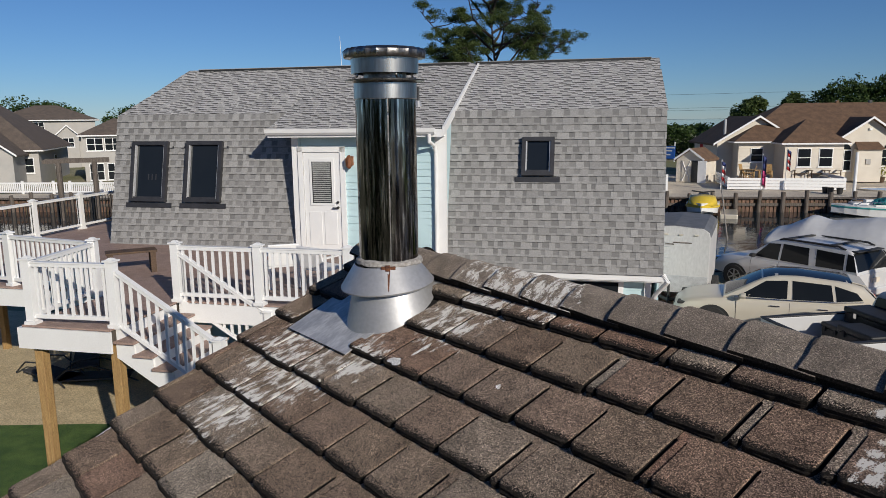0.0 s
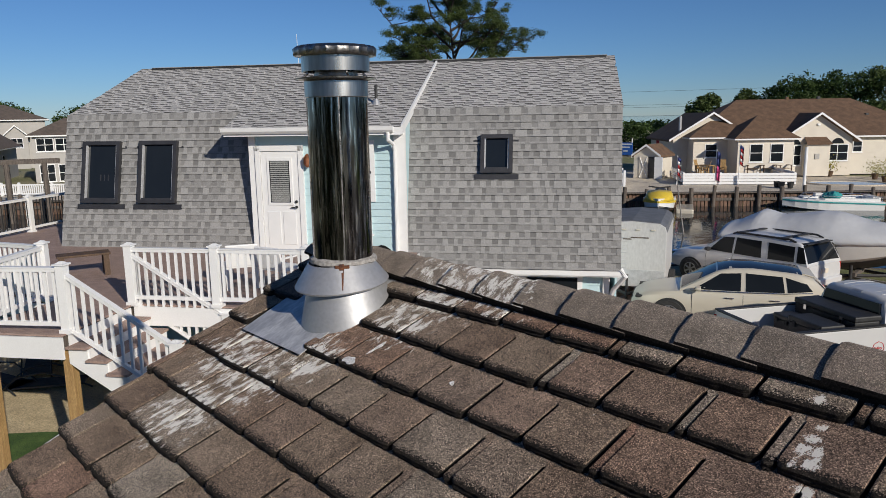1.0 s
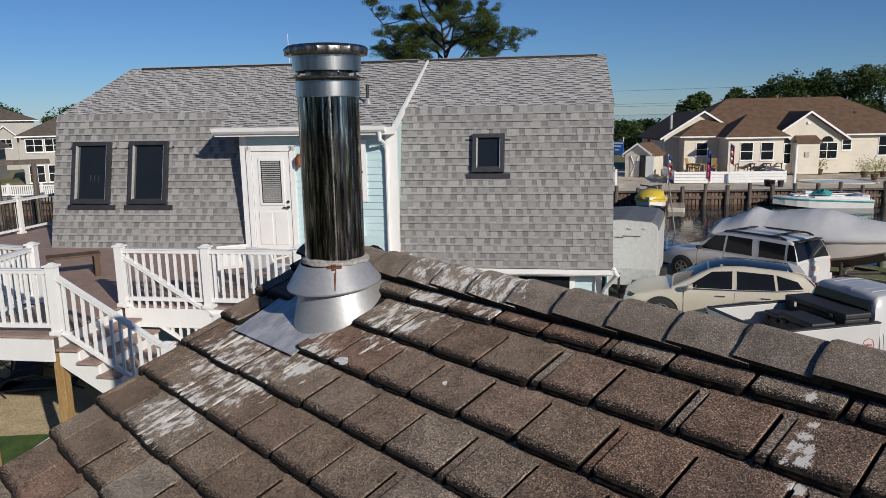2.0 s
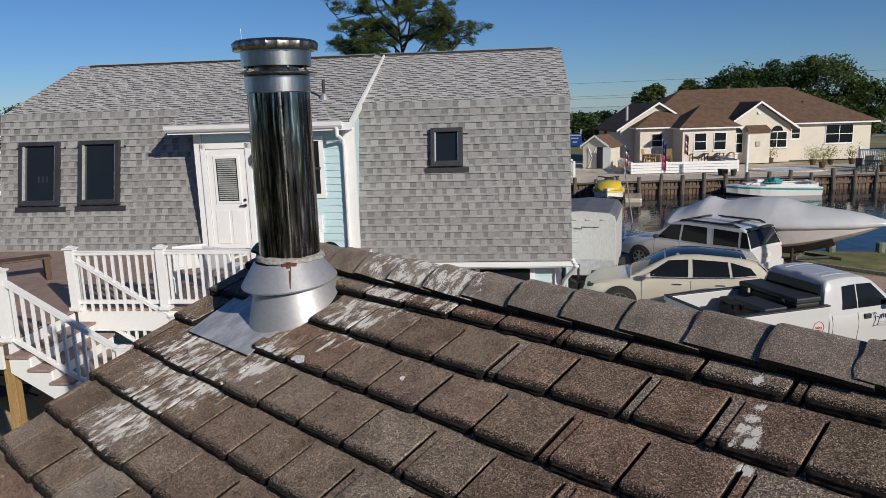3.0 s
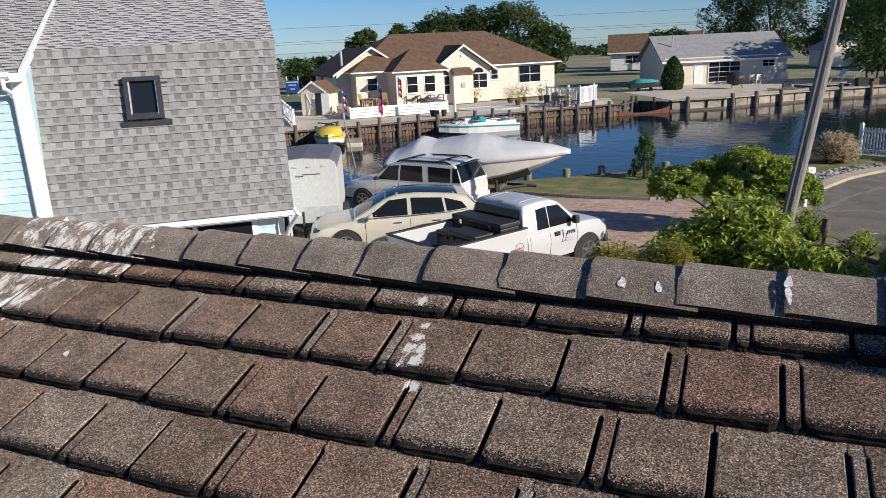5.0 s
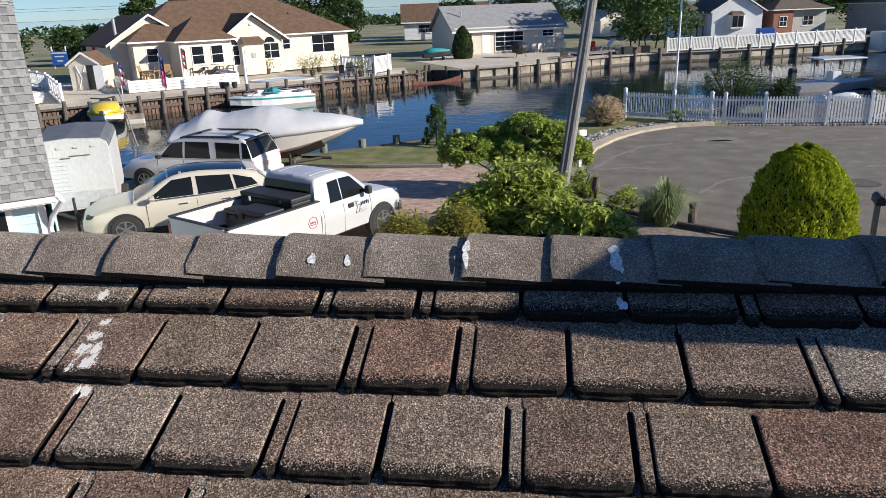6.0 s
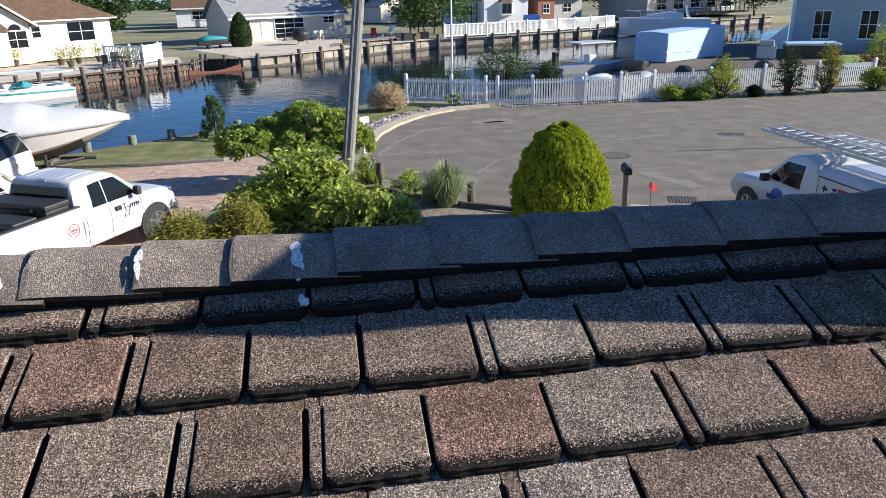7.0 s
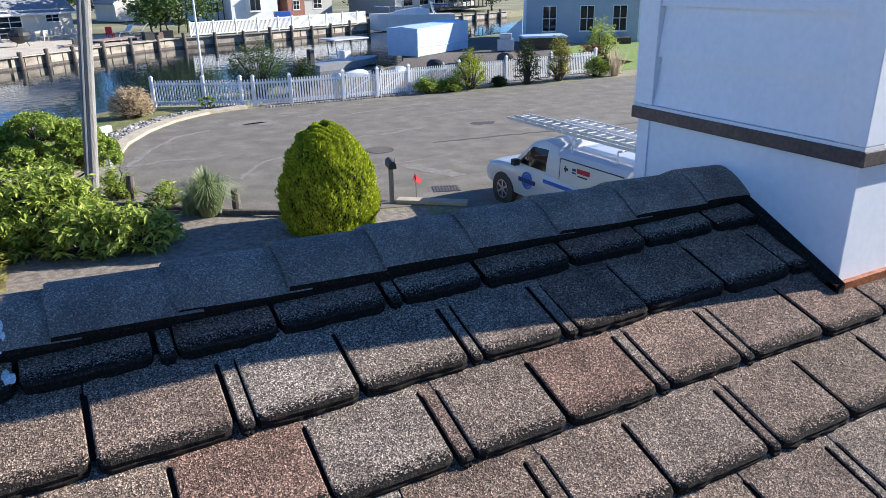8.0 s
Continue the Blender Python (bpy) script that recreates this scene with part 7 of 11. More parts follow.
def cargo_trailer(m):
    c = thing("cargo_trailer", "white enclosed cargo trailer with a rounded roof", "trailer", m)
    b = bm_new()
    prof = [(-0.98, 0.45), (-1.0, 0.6), (-1.0, 2.05), (-0.96, 2.20), (-0.80, 2.30), (0, 2.36), (0.80, 2.30), (0.96, 2.20), (1.0, 2.05), (1.0, 0.6), (0.98, 0.45)]
    rings(b, [[Vector((x, y * k, z)) for y, z in prof] for x, k in ((-1.7, 1), (1.45, 1), (1.6, 0.97))])
    bmesh.ops.recalc_face_normals(b, faces=b.faces)
    part("body", b, M_TRBODY, c)
    b = bm_new()
    rings(b, [[Vector((x, y, z + 0.012)) for y, z in prof[2:9]] + [Vector((x, y * 0.98, z - 0.02)) for y, z in reversed(prof[2:9])] for x in (-1.72, 1.5)])
    part("roof_skin", b, M_TRROOF, c, "dull grey roof")
    for y in (-0.62, -0.2, 0.2, 0.62):
        part("clearance_light", box(bm_new(), 1.59, 1.63, y - 0.06, y + 0.06, 2.10, 2.14, bev=0.006), M_CAR_B, c)
    part("stone_guard", box(bm_new(), 1.585, 1.615, -0.95, 0.95, 0.5, 0.95), M_ALU, c)
    for k in range(9):
        part("rib_line", box(bm_new(), 1.595, 1.612, -0.9, -0.1, 1.0 + k * 0.11, 1.012 + k * 0.11), M_ALU, c)
    for k, (y, w) in enumerate(((0.25, 0.25), (-0.1, 0.12))):
        part("marking", box(bm_new(), 1.60, 1.61, y - w, y + w, 1.88 - 0.05 * k, 1.91 - 0.05 * k), M_PILE, c)
    part("tongue", tube(bm_new(), [(1.5, -0.6, 0.42), (2.5, 0, 0.42), (1.5, 0.6, 0.42)], 0.05, 6), M_BLACK, c)
    part("jack", cyl(bm_new(), (2.35, 0, 0.05), (2.35, 0, 0.95), 0.035), M_BLACK, c)
    for s in (-1, 1):
        wheel(c, -0.2, 1.08 * s, 0.33, 0.2, s)
    return c


cargo_trailer(at_pose(-11.95, 19.1, -62))


def wrapped_boat(m):
    c = thing("shrink_wrapped_boat", "motor boat in white shrink wrap standing on a trailer", "boat", m)
    L = 6.2

    def line(u):
        """Half width, gunwale, chine and keel heights at a share of the length from the stern."""
        k = max(0.0, (u - 0.42) / 0.58)
        return 1.20 * (1 - k ** 2.1) + 0.015, 1.40 + 0.26 * u ** 1.5, 0.84 + 0.76 * k ** 1.6, 0.50 + 1.08 * max(0.0, (u - 0.5) / 0.5) ** 1.9

    def ring(u, out=0.0, top=None):
        hw, gun, chine, keel = line(u)
        x = -L / 2 + L * u
        hw += out
        return [Vector((x, s * y, z)) for s, row in ((-1, ((hw, gun), (hw * 0.95, (gun + chine) / 2), (hw * 0.88, chine), (hw * 0.4, keel + (chine - keel) * 0.42))), (1, ((hw * 0.4, keel + (chine - keel) * 0.42), (hw * 0.88, chine), (hw * 0.95, (gun + chine) / 2), (hw, gun)))) for y, z in (row if s < 0 else row)]

    b = bm_new()
    rings(b, [ring(k / 24) for k in range(25)])
    bmesh.ops.recalc_face_normals(b, faces=b.faces)
    part("hull", b, M_HULL, c, "pale grey hull", smooth="edges")
    # the wrap is drawn taut from the gunwale over the windscreen and the seats, with ridges where it is propped
    props = [(0.0, 1.76), (0.06, 1.86), (0.17, 2.24), (0.26, 2.10), (0.36, 2.19), (0.45, 2.30), (0.53, 2.29), (0.59, 2.20), (0.66, 2.08), (0.78, 2.00), (0.90, 1.92), (1.0, 1.74)]
    secs = []
    for k in range(49):
        u = k / 48
        hw, gun, chine, keel = line(u)
        x = -L / 2 - 0.06 + (L + 0.14) * u
        hw += 0.03
        t = float(np.interp(u, [q[0] for q in props], [q[1] for q in props]))
        low = gun - 0.08
        half = [(hw, low), (hw * 1.012, gun + 0.03), (hw * 0.93, gun + (t - gun) * 0.30), (hw * 0.70, gun + (t - gun) * 0.62), (hw * 0.38, gun + (t - gun) * 0.88), (hw * 0.10, t)]
        pts = [Vector((x, -y, z)) for y, z in half] + [Vector((x, y, z)) for y, z in reversed(half)]
        secs.append([p + Vector((0, 0, 0.014 * noise.noise(p * 2.2) + 0.008 * noise.noise(p * 6.0))) for p in pts])
    b = bm_new()
    rings(b, secs)
    bmesh.ops.recalc_face_normals(b, faces=b.faces)
    part("shrink_wrap", b, M_WRAP, c, "taut white shrink wrap", smooth=True)
    b = bm_new()
    secs = []
    for k in range(20):
        u = k / 24
        hw, gun, chine, keel = line(u)
        x = -L / 2 + L * u
        ch = min(chine, keel + 0.30)
        f = (ch - keel) / max(0.01, chine - keel)
        secs.append([Vector((x, -hw * 0.90 * f, ch - 0.01)), Vector((x, -hw * 0.42 * f, keel + (ch - keel) * 0.40 - 0.02)), Vector((x, 0, keel - 0.02)), Vector((x, hw * 0.42 * f, keel + (ch - keel) * 0.40 - 0.02)), Vector((x, hw * 0.90 * f, ch - 0.01)), Vector((x, 0, ch + 0.02))])
    rings(b, secs)
    bmesh.ops.recalc_face_normals(b, faces=b.faces)
    part("bottom_paint", b, M_BLACK, c, "dark bottom paint")
    part("trailer_beam", tube(bm_new(), [(-2.8, -0.7, 0.40), (0.6, -0.6, 0.42), (1.7, 0, 0.47), (0.6, 0.6, 0.42), (-2.8, 0.7, 0.40)], 0.055, 6), M_BLACK, c)
    part("tongue", tube(bm_new(), [(1.6, 0, 0.47), (2.0, 0, 0.45)], 0.05, 6), M_BLACK, c)
    for x in (-1.8, -0.6, 0.8):
        part("bunk", box(bm_new(), x - 0.06, x + 0.06, -0.7, 0.7, 0.42, 0.55), M_PILE, c)
    for s in (-1, 1):
        for x in (-1.3, -0.55):
            wheel(c, x, 0.95 * s, 0.34, 0.2, s)
    part("jack_wheel", lathe(bm_new(), [(0.20, -0.08), (0.20, 0.08)], 14, pose(0.75, -0.8, 0.20, 90)), M_TYRE, c)
    part("jack", cyl(bm_new(), (0.75, -0.8, 0.14), (0.75, -0.8, 0.8), 0.05), M_BLACK, c)
    return c


wrapped_boat(at_pose(-8.05, 24.1, 6))


def service_truck(m):
    c = thing("service_truck", "white service pickup with a cap, blue graphics and a ladder rack", "truck", m)
    W = 0.93
    car_shell("body", [(-2.6, 0.88, 0.40, 0.98, 1.08, 0.84), (-2.5, W, 0.36, 1.03, 1.10, 0.86), (0.9, W, 0.34, 1.03, 1.10, 0.86), (1.3, W, 0.36, 1.01, 1.10, 0.84), (2.0, 0.92, 0.40, 0.95, 1.04, 0.78), (2.42, 0.86, 0.42, 0.86, 0.95, 0.72), (2.62, 0.76, 0.46, 0.72, 0.82, 0.66)], M_CAR_W, c)
    cab = Cabin([(-0.40, 1.08), (-0.36, 1.55), (-0.24, 1.74), (0.2, 1.80), (0.55, 1.74), (0.72, 1.62), (1.36, 1.09)], [(-0.40, 1.08), (1.36, 1.07)], 0.885, 0.24, [(-0.4, 0.98), (0.7, 1.0), (1.36, 0.93)], 0.03)
    cab.build("cab", M_CAR_W, c, "white cab")
    cab.over("windscreen", 1.32, 0.74, 0.94, 0.92, M_CARGLASS, c)
    cap = [(-0.90, 1.05), (-0.87, 1.58), (-0.80, 1.68), (-0.6, 1.72), (0.6, 1.72), (0.80, 1.68), (0.87, 1.58), (0.90, 1.05)]
    part("bed_cap", hull3(bm_new(), [(-2.58, y, z) for y, z in cap], [(-0.44, y, z) for y, z in cap]), M_CAR_W, c, "boxy white bed cap")
    blue, red = bpy.data.materials["vivid blue plastic"], bpy.data.materials["red cloth"]
    for s in (-1, 1):
        cab.side("door_glass", [(1.06, 1.15), (0.02, 1.13), (0.04, 1.62), (0.60, 1.60)], M_CARGLASS, c, s, "tinted door glass")
        part("mirror", box(bm_new(), 0.92, 1.08, 1.0 * s - 0.09, 1.0 * s + 0.09, 1.10, 1.26, bev=0.03), M_BLACK, c)
        part("cap_seam", tube(bm_new(), [(-2.5, 0.895 * s, 1.10), (-2.5, 0.872 * s, 1.56), (-0.52, 0.872 * s, 1.56), (-0.52, 0.895 * s, 1.10)], 0.014, 4), M_BLACK, c, "dark rubber edge of the side door")
        for xw in (1.62, -1.62):
            arch(c, xw, 0.925 * s, 0.37, s)
            wheel(c, xw, 0.82 * s, 0.37, 0.23, s)
        part("headlight", box(bm_new(), 2.26, 2.54, 0.62 * s - 0.14, 0.62 * s + 0.12, 0.74, 0.88, bev=0.04), M_CHROME, c)
        part("blue_stripe", box(bm_new(), -2.4, 0.0, 0.935 * s - 0.008, 0.935 * s + 0.008, 0.90, 0.98), blue, c)
        # a round blue emblem with a plain band for its name, and smaller marks
        part("emblem", lathe(bm_new(), [(0.21, 0.0), (0.21, 0.012), (0.165, 0.012), (0.165, 0.0)], 24, Matrix.Translation((0.62, 0.925 * s, 0.80)) @ Matrix.Rotation(radians(-90 * s), 4, "X"), caps=False), blue, c, "blue ring emblem")
        part("emblem_fill", lathe(bm_new(), [(0.15, 0.0), (0.15, 0.010), (0.01, 0.010)], 24, Matrix.Translation((0.62, 0.925 * s, 0.80)) @ Matrix.Rotation(radians(-90 * s), 4, "X"), caps=False), blue, c)
        part("emblem_band", box(bm_new(), 0.30, 0.94, 0.938 * s - 0.008, 0.938 * s + 0.008, 0.74, 0.84), bpy.data.materials["navy flag cloth"], c)
        for xb, zb, wb, hb, mt in ((-1.30, 1.40, 0.40, 0.10, red), (-1.28, 1.29, 0.30, 0.03, M_BLACK), (-1.0, 1.40, 0.10, 0.05, M_NAVY), (-1.0, 1.33, 0.12, 0.03, M_NAVY), (-0.74, 1.36, 0.13, 0.05, M_BLACK), (-0.72, 1.36, 0.03, 0.14, M_BLACK)):
            part("graphic", box(bm_new(), xb - wb / 2, xb + wb / 2, 0.872 * s - 0.022, 0.872 * s + 0.022, zb - hb / 2, zb + hb / 2), mt, c)
    for x in (-2.1, -0.7):
        part("rack_bar", tube(bm_new(), [(x, -0.72, 1.68), (x, -0.70, 1.98), (x, 0.70, 1.98), (x, 0.72, 1.68)], 0.022, 6), M_ALU, c)
    part("grille", box(bm_new(), 2.55, 2.64, -0.45, 0.45, 0.60, 0.78, bev=0.02), M_CHROME, c)
    return c


def ladder(m, length, w, label):
    c = thing("extension_ladder", label, "ladder", m, group="ladders on the rack")
    for lift, l0, l1, ww in ((0.0, 0.0, length, w), (0.07, 0.25, length - 0.1, w - 0.07)):
        for s in (-1, 1):
            part("stile", box(bm_new(), l0, l1, s * ww / 2 - 0.014, s * ww / 2 + 0.014, lift, lift + 0.065), M_ALU, c)
        n = int((l1 - l0) / 0.30)
        for k in range(n):
            x = l0 + 0.15 + k * 0.30
            part("rung", cyl(bm_new(), (x, -ww / 2, lift + 0.033), (x, ww / 2, lift + 0.033), 0.017, seg=8), M_ALU, c)
    return c


SV = at_pose(11.72, 13.55, 92)
service_truck(SV)
ladder(SV @ pose(1.95, 0.34, 2.01, 0, 0, 180), 5.1, 0.46, "aluminium extension ladder strapped on the truck's rack")
ladder(SV @ pose(0.85, -0.30, 2.01, 0, 0, 180), 4.4, 0.44, "shorter aluminium extension ladder on the truck's rack")

# ---- bulkheads, pilings, fences and street furniture ----
PILE_ME = mesh_of("piling", lathe(bm_new(), [(0.13, -2.0), (0.14, 0.0), (0.135, 0.9), (0.12, 0.94), (0.02, 0.95)], 10), M_PILE)


SHORE_ME = mesh_of("shore_piling", lathe(bm_new(), [(0.13, -2.0), (0.14, 0.0), (0.135, 0.9), (0.12, 0.94), (0.02, 0.95)], 12), surface("green-grey treated timber", (0.20, 0.215, 0.165), (0.12, 0.13, 0.10), 7, 0.9, 0.4, 40, stretch=(1, 1, 0.3)))


def piling(x, y, top, label="weathered timber piling standing in front of the bulkhead", group="bulkhead pilings", r=1.0, lean=(0, 0)):
    ob = new("piling", SHORE_ME if group == "shore pilings" else PILE_ME)
    ob.matrix_world = Matrix.Translation((x, y, top - 0.95)) @ Euler((radians(lean[0]), radians(lean[1]), 0)).to_matrix().to_4x4() @ Matrix.Diagonal((r, r, 1, 1))
    return tagged(ob, label, "piling", group)


def bulkhead(name, line, top, mat, label, spacing, plank=0.24, seed=1, cap=True, wale=True, cap_mat=None):
    """A timber wall along a bank: planks side by side, a wale, a cap board, and pilings in front."""
    rs = random.Random(seed)
    t = thing(name, label, "bulkhead")
    bm, bw, bt = bm_new(), bm_new(), bm_new()
    for a, b in zip(line, line[1:]):
        a, b = Vector(a), Vector(b)
        d = (b - a)
        n = max(1, int(d.length / plank))
        u = d.normalized()
        out = Vector((u.y, -u.x))
        ang = math.atan2(d.y, d.x)
        for k in range(n):
            p = a + d * (k + 0.5) / n + out * (0.05 + (0.045 if k % 2 and wale else 0.004 * (k % 2)))
            box(bm, -plank * (0.40 if wale else 0.495), plank * (0.40 if wale else 0.495), -0.03, 0.03, -1.6 if wale else -0.34 + 0.04 * rs.random(), top - rs.uniform(0.0, 0.05), Matrix.Translation((p.x, p.y, 0)) @ Matrix.Rotation(ang, 4, "Z"))
        m = Matrix.Translation((a.x, a.y, 0)) @ Matrix.Rotation(ang, 4, "Z")
        if not wale:
            box(bt, 0, d.length, -0.088, -0.012, -1.6, -0.30, m)
        if cap:
            box(bw, 0, d.length, -0.32, 0.12, top - 0.02, top + 0.05, m)
            if wale:
                box(bw, 0, d.length, -0.20, -0.10, top - 0.50, top - 0.32, m)
    part("planking", bm, mat, t, "dark wet vertical planks", kind="stuff")
    if wale:
        bt.free()
    else:
        part("tide_boards", bt, M_PILE, t, "dark wet boards below the tide line")
    if cap:
        part("cap_board", bw, cap_mat or M_PILE, t)
    else:
        bw.free()
    for a, b in zip(line, line[1:]):
        a, b = Vector(a), Vector(b)
        d = b - a
        u = d.normalized()
        out = Vector((u.y, -u.x))
        n = max(1, round(d.length / spacing))
        for k in range(n):
            p = a + d * (k + 0.3) / n + out * 0.28
            piling(p.x, p.y, top + rs.uniform(0.28, 0.56), r=rs.uniform(0.85, 1.1) if wale else rs.uniform(1.1, 1.4), lean=(rs.uniform(-3, 3), rs.uniform(-3, 3)))


bulkhead("bulkhead_wall", [(-62.0, 1.0), (-26.7, 39.2), (-8.75, 57.1)], 0.40, M_PLANK, "brown timber bulkhead with planks and a cap board", 1.42, seed=2)
bulkhead("bulkhead_wall", [(-5.2, 59.7), (-1.4, 61.8), (2.0, 65.0), (6.6, 69.0), (11.4, 72.2), (20.0, 74.1), (30.0, 78.5), (60.0, 92.0)], 0.38, M_PALETIMBER, "pale weathered timber bulkhead along the far bank", 2.9, plank=1.1, seed=3, wale=False, cap_mat=M_PALETIMBER)
bulkhead("bulkhead_wall", [(-8.8, 57.2), (-8.2, 61.1), (-5.2, 59.7)], 0.30, M_PILE, "low timber bulkhead round the inlet", 1.6, seed=4)
boom = thing("inlet_boom", "sagging rust-red cloth barrier across the small inlet", "barrier")
b = bm_new()
secs = []
for k in range(11):
    u = k / 10
    p = Vector((-8.7, 57.0)).lerp(Vector((-5.2, 59.5)), u)
    z = -0.12 - 0.28 * math.sin(u * math.pi) + 0.1 * u
    secs.append([Vector((p.x, p.y, -0.9)), Vector((p.x - 0.02, p.y + 0.03, -0.9)), Vector((p.x - 0.05, p.y + 0.07, z)), Vector((p.x + 0.03, p.y - 0.04, z))])
rings(b, secs)
part("cloth", b, surface("rust red cloth", (0.20, 0.075, 0.05), (0.14, 0.055, 0.04), 4, 0.9, 0.2, 20), boom)
for x, y in ((-8.9, 26.6), (-7.3, 27.5), (-5.96, 28.4), (-4.72, 29.2), (-2.38, 30.6), (-0.6, 32.1)):
    piling(x, y, 0.38, "short round piling along the grassy shore", "shore pilings", 1.15)
near_wall = thing("shore_bulkhead", "low timber wall along the near shore", "bulkhead")
bm = bm_new()
for a, b in zip(NEAR_BANK[1:8], NEAR_BANK[2:8]):
    a, b = Vector(a), Vector(b)
    m = Matrix.Translation((a.x, a.y, 0)) @ Matrix.Rotation(math.atan2(b.y - a.y, b.x - a.x), 4, "Z")
    box(bm, 0, (b - a).length, -0.05, 0.10, -1.5, 0.05, m)
part("timber_face", bm, M_PILE, near_wall)
# leaning mooring pole in the canal
mp = thing("mooring_pole", "thin leaning pole standing in the canal", "pole")
part("shaft", cyl(bm_new(), (-17.6, 32.0, -1.2), (-18.4, 32.3, 2.2), 0.035, 0.03, 8), M_POLE, mp)

# ---- white picket fence round the cul-de-sac ----
def picket_fence(p0, p1, gate=False, posts=(True, True), h=1.2):
    t = thing("picket_fence_panel" if not gate else "picket_gate", "white vinyl picket gate with black hinges" if gate else "white vinyl picket fence panel", "gate" if gate else "fence", group="picket fence")
    a, b = Vector((*p0, 0)), Vector((*p1, 0))
    d = b - a
    L = d.length
    t.matrix_world = Matrix.Translation(a) @ Matrix.Rotation(math.atan2(d.y, d.x), 4, "Z")
    for z in (0.18, h - 0.22):
        part("rail", box(bm_new(), 0.05, L - 0.05, -0.02, 0.02, z, z + 0.09), M_VINYL, t)
    n = int(L / 0.118)
    for k in range(n):
        x = (k + 0.5) * L / n
        b2 = bm_new()
        hh = h + rnd.uniform(-.004, .004)
        hull3(b2, [(x - 0.033, -0.032, 0.08), (x + 0.033, -0.032, 0.08), (x + 0.033, -0.032, hh - 0.03), (x, -0.032, hh), (x - 0.033, -0.032, hh - 0.03)], [(x - 0.033, -0.021, 0.08), (x + 0.033, -0.021, 0.08), (x + 0.033, -0.021, hh - 0.03), (x, -0.021, hh), (x - 0.033, -0.021, hh - 0.03)])
        part("picket", b2, M_VINYL, t)
    if gate:
        part("brace", tube(bm_new(), [(0.1, 0.03, 0.22), (L - 0.1, 0.03, h - 0.2)], 0.03, 4), M_VINYL, t)
        for z in (0.24, h - 0.18):
            part("hinge", box(bm_new(), 0.0, 0.12, -0.05, -0.03, z - 0.04, z + 0.04), M_BLACK, t)
    for x, on in ((0.0, posts[0]), (L, posts[1])):
        if on:
            b2 = bm_new()
            box(b2, x - 0.065, x + 0.065, -0.065, 0.065, 0, h + 0.10)
            hull3(b2, [(x - 0.09, -0.09, h + 0.10), (x + 0.09, -0.09, h + 0.10), (x + 0.09, 0.09, h + 0.10), (x - 0.09, 0.09, h + 0.10)], [(x - 0.02, -0.02, h + 0.20), (x + 0.02, -0.02, h + 0.20), (x + 0.02, 0.02, h + 0.20), (x - 0.02, 0.02, h + 0.20)])
            part("post", b2, M_VINYL, t)
    return t


FP = [(5.09, 35.5), (7.1, 34.3), (8.55, 33.42), (9.05, 33.15), (10.63, 32.85), (13.1, 32.68), (14.8, 32.65), (16.5, 32.8), (19.4, 32.95), (22.3, 33.1), (25.3, 33.3), (28.6, 33.6)]
for k, (a, b) in enumerate(zip(FP, FP[1:])):
    picket_fence(a, b, gate=k in (5, 6), posts=(k == 0, True))
# flagpole and pole by the fence
fpole = thing("flagpole", "tall white flagpole behind the picket fence", "flagpole")
part("shaft", cyl(bm_new(), (7.42, 35.95, 0), (7.46, 35.95, 9.0), 0.055, 0.035, 10), M_WHITE, fpole)
part("ball", lathe(bm_new(), [(0.01, 9.0), (0.07, 9.06), (0.01, 9.13)], 10, Matrix.Translation((7.46, 35.95, 0))), M_CHROME, fpole)


def flag(parent, x, y, z, w, h, mats, droop=0.5, ang=0.0):
    """A hanging flag in a few stripes of cloth."""
    for j, mat in enumerate(mats):
        b = bm_new()
        z0, z1 = z - h * (j + 1) / len(mats), z - h * j / len(mats)
        secs = []
        for k in range(9):
            u = k / 8
            px = x + math.cos(ang) * w * u * (1 - 0.35 * droop)
            py = y + math.sin(ang) * w * u * (1 - 0.35 * droop) + 0.09 * math.sin(u * 9 + 1)
            sag = -droop * w * u * u * 0.9
            secs.append([Vector((px, py - 0.008, z0 + sag)), Vector((px, py - 0.008, z1 + sag)), Vector((px, py + 0.008, z1 + sag)), Vector((px, py + 0.008, z0 + sag))])
        rings(b, secs)
        part("flag_cloth", b, mat, parent, smooth=True)


flag(fpole, 7.5, 35.95, 6.6, 1.5, 1.0, (M_BLACK, M_NAVY, M_BLACK), 0.25, radians(-10))
# utility pole with its guy, leaning a little
up = thing("utility_pole", "tall grey weathered wooden utility pole", "utility pole")
tube_pts = [(1.68, 20.3, 0.0), (2.02, 20.3, 2.5), (2.34, 20.3, 5.0), (3.0, 20.3, 10.2)]
part("shaft", tube(bm_new(), tube_pts, [0.15, 0.14, 0.135, 0.12], 12), M_POLE, up)
part("conduit", tube(bm_new(), [(1.555, 20.21, 0.0), (1.885, 20.21, 2.5), (2.205, 20.21, 4.9), (2.86, 20.21, 10.0)], 0.058, 10), M_TRROOF, up, "grey cable guard strapped to the pole")
part("crossarm", box(bm_new(), 1.9, 4.0, 20.1, 20.25, 9.5, 9.62), M_POLE, up)
for z in (9.3, 7.05, 6.65, 5.2):
    cb = thing("power_cable", "thin dark overhead power cable beyond the houses", "cable", group="overhead cables")
    part("wire", tube(bm_new(), [(-150, 60, z + 0.5), (-110, 84, z - 0.2), (-68.5, 110, z), (10, 159, z + 0.6)], 0.018, 4), M_BLACK, cb)

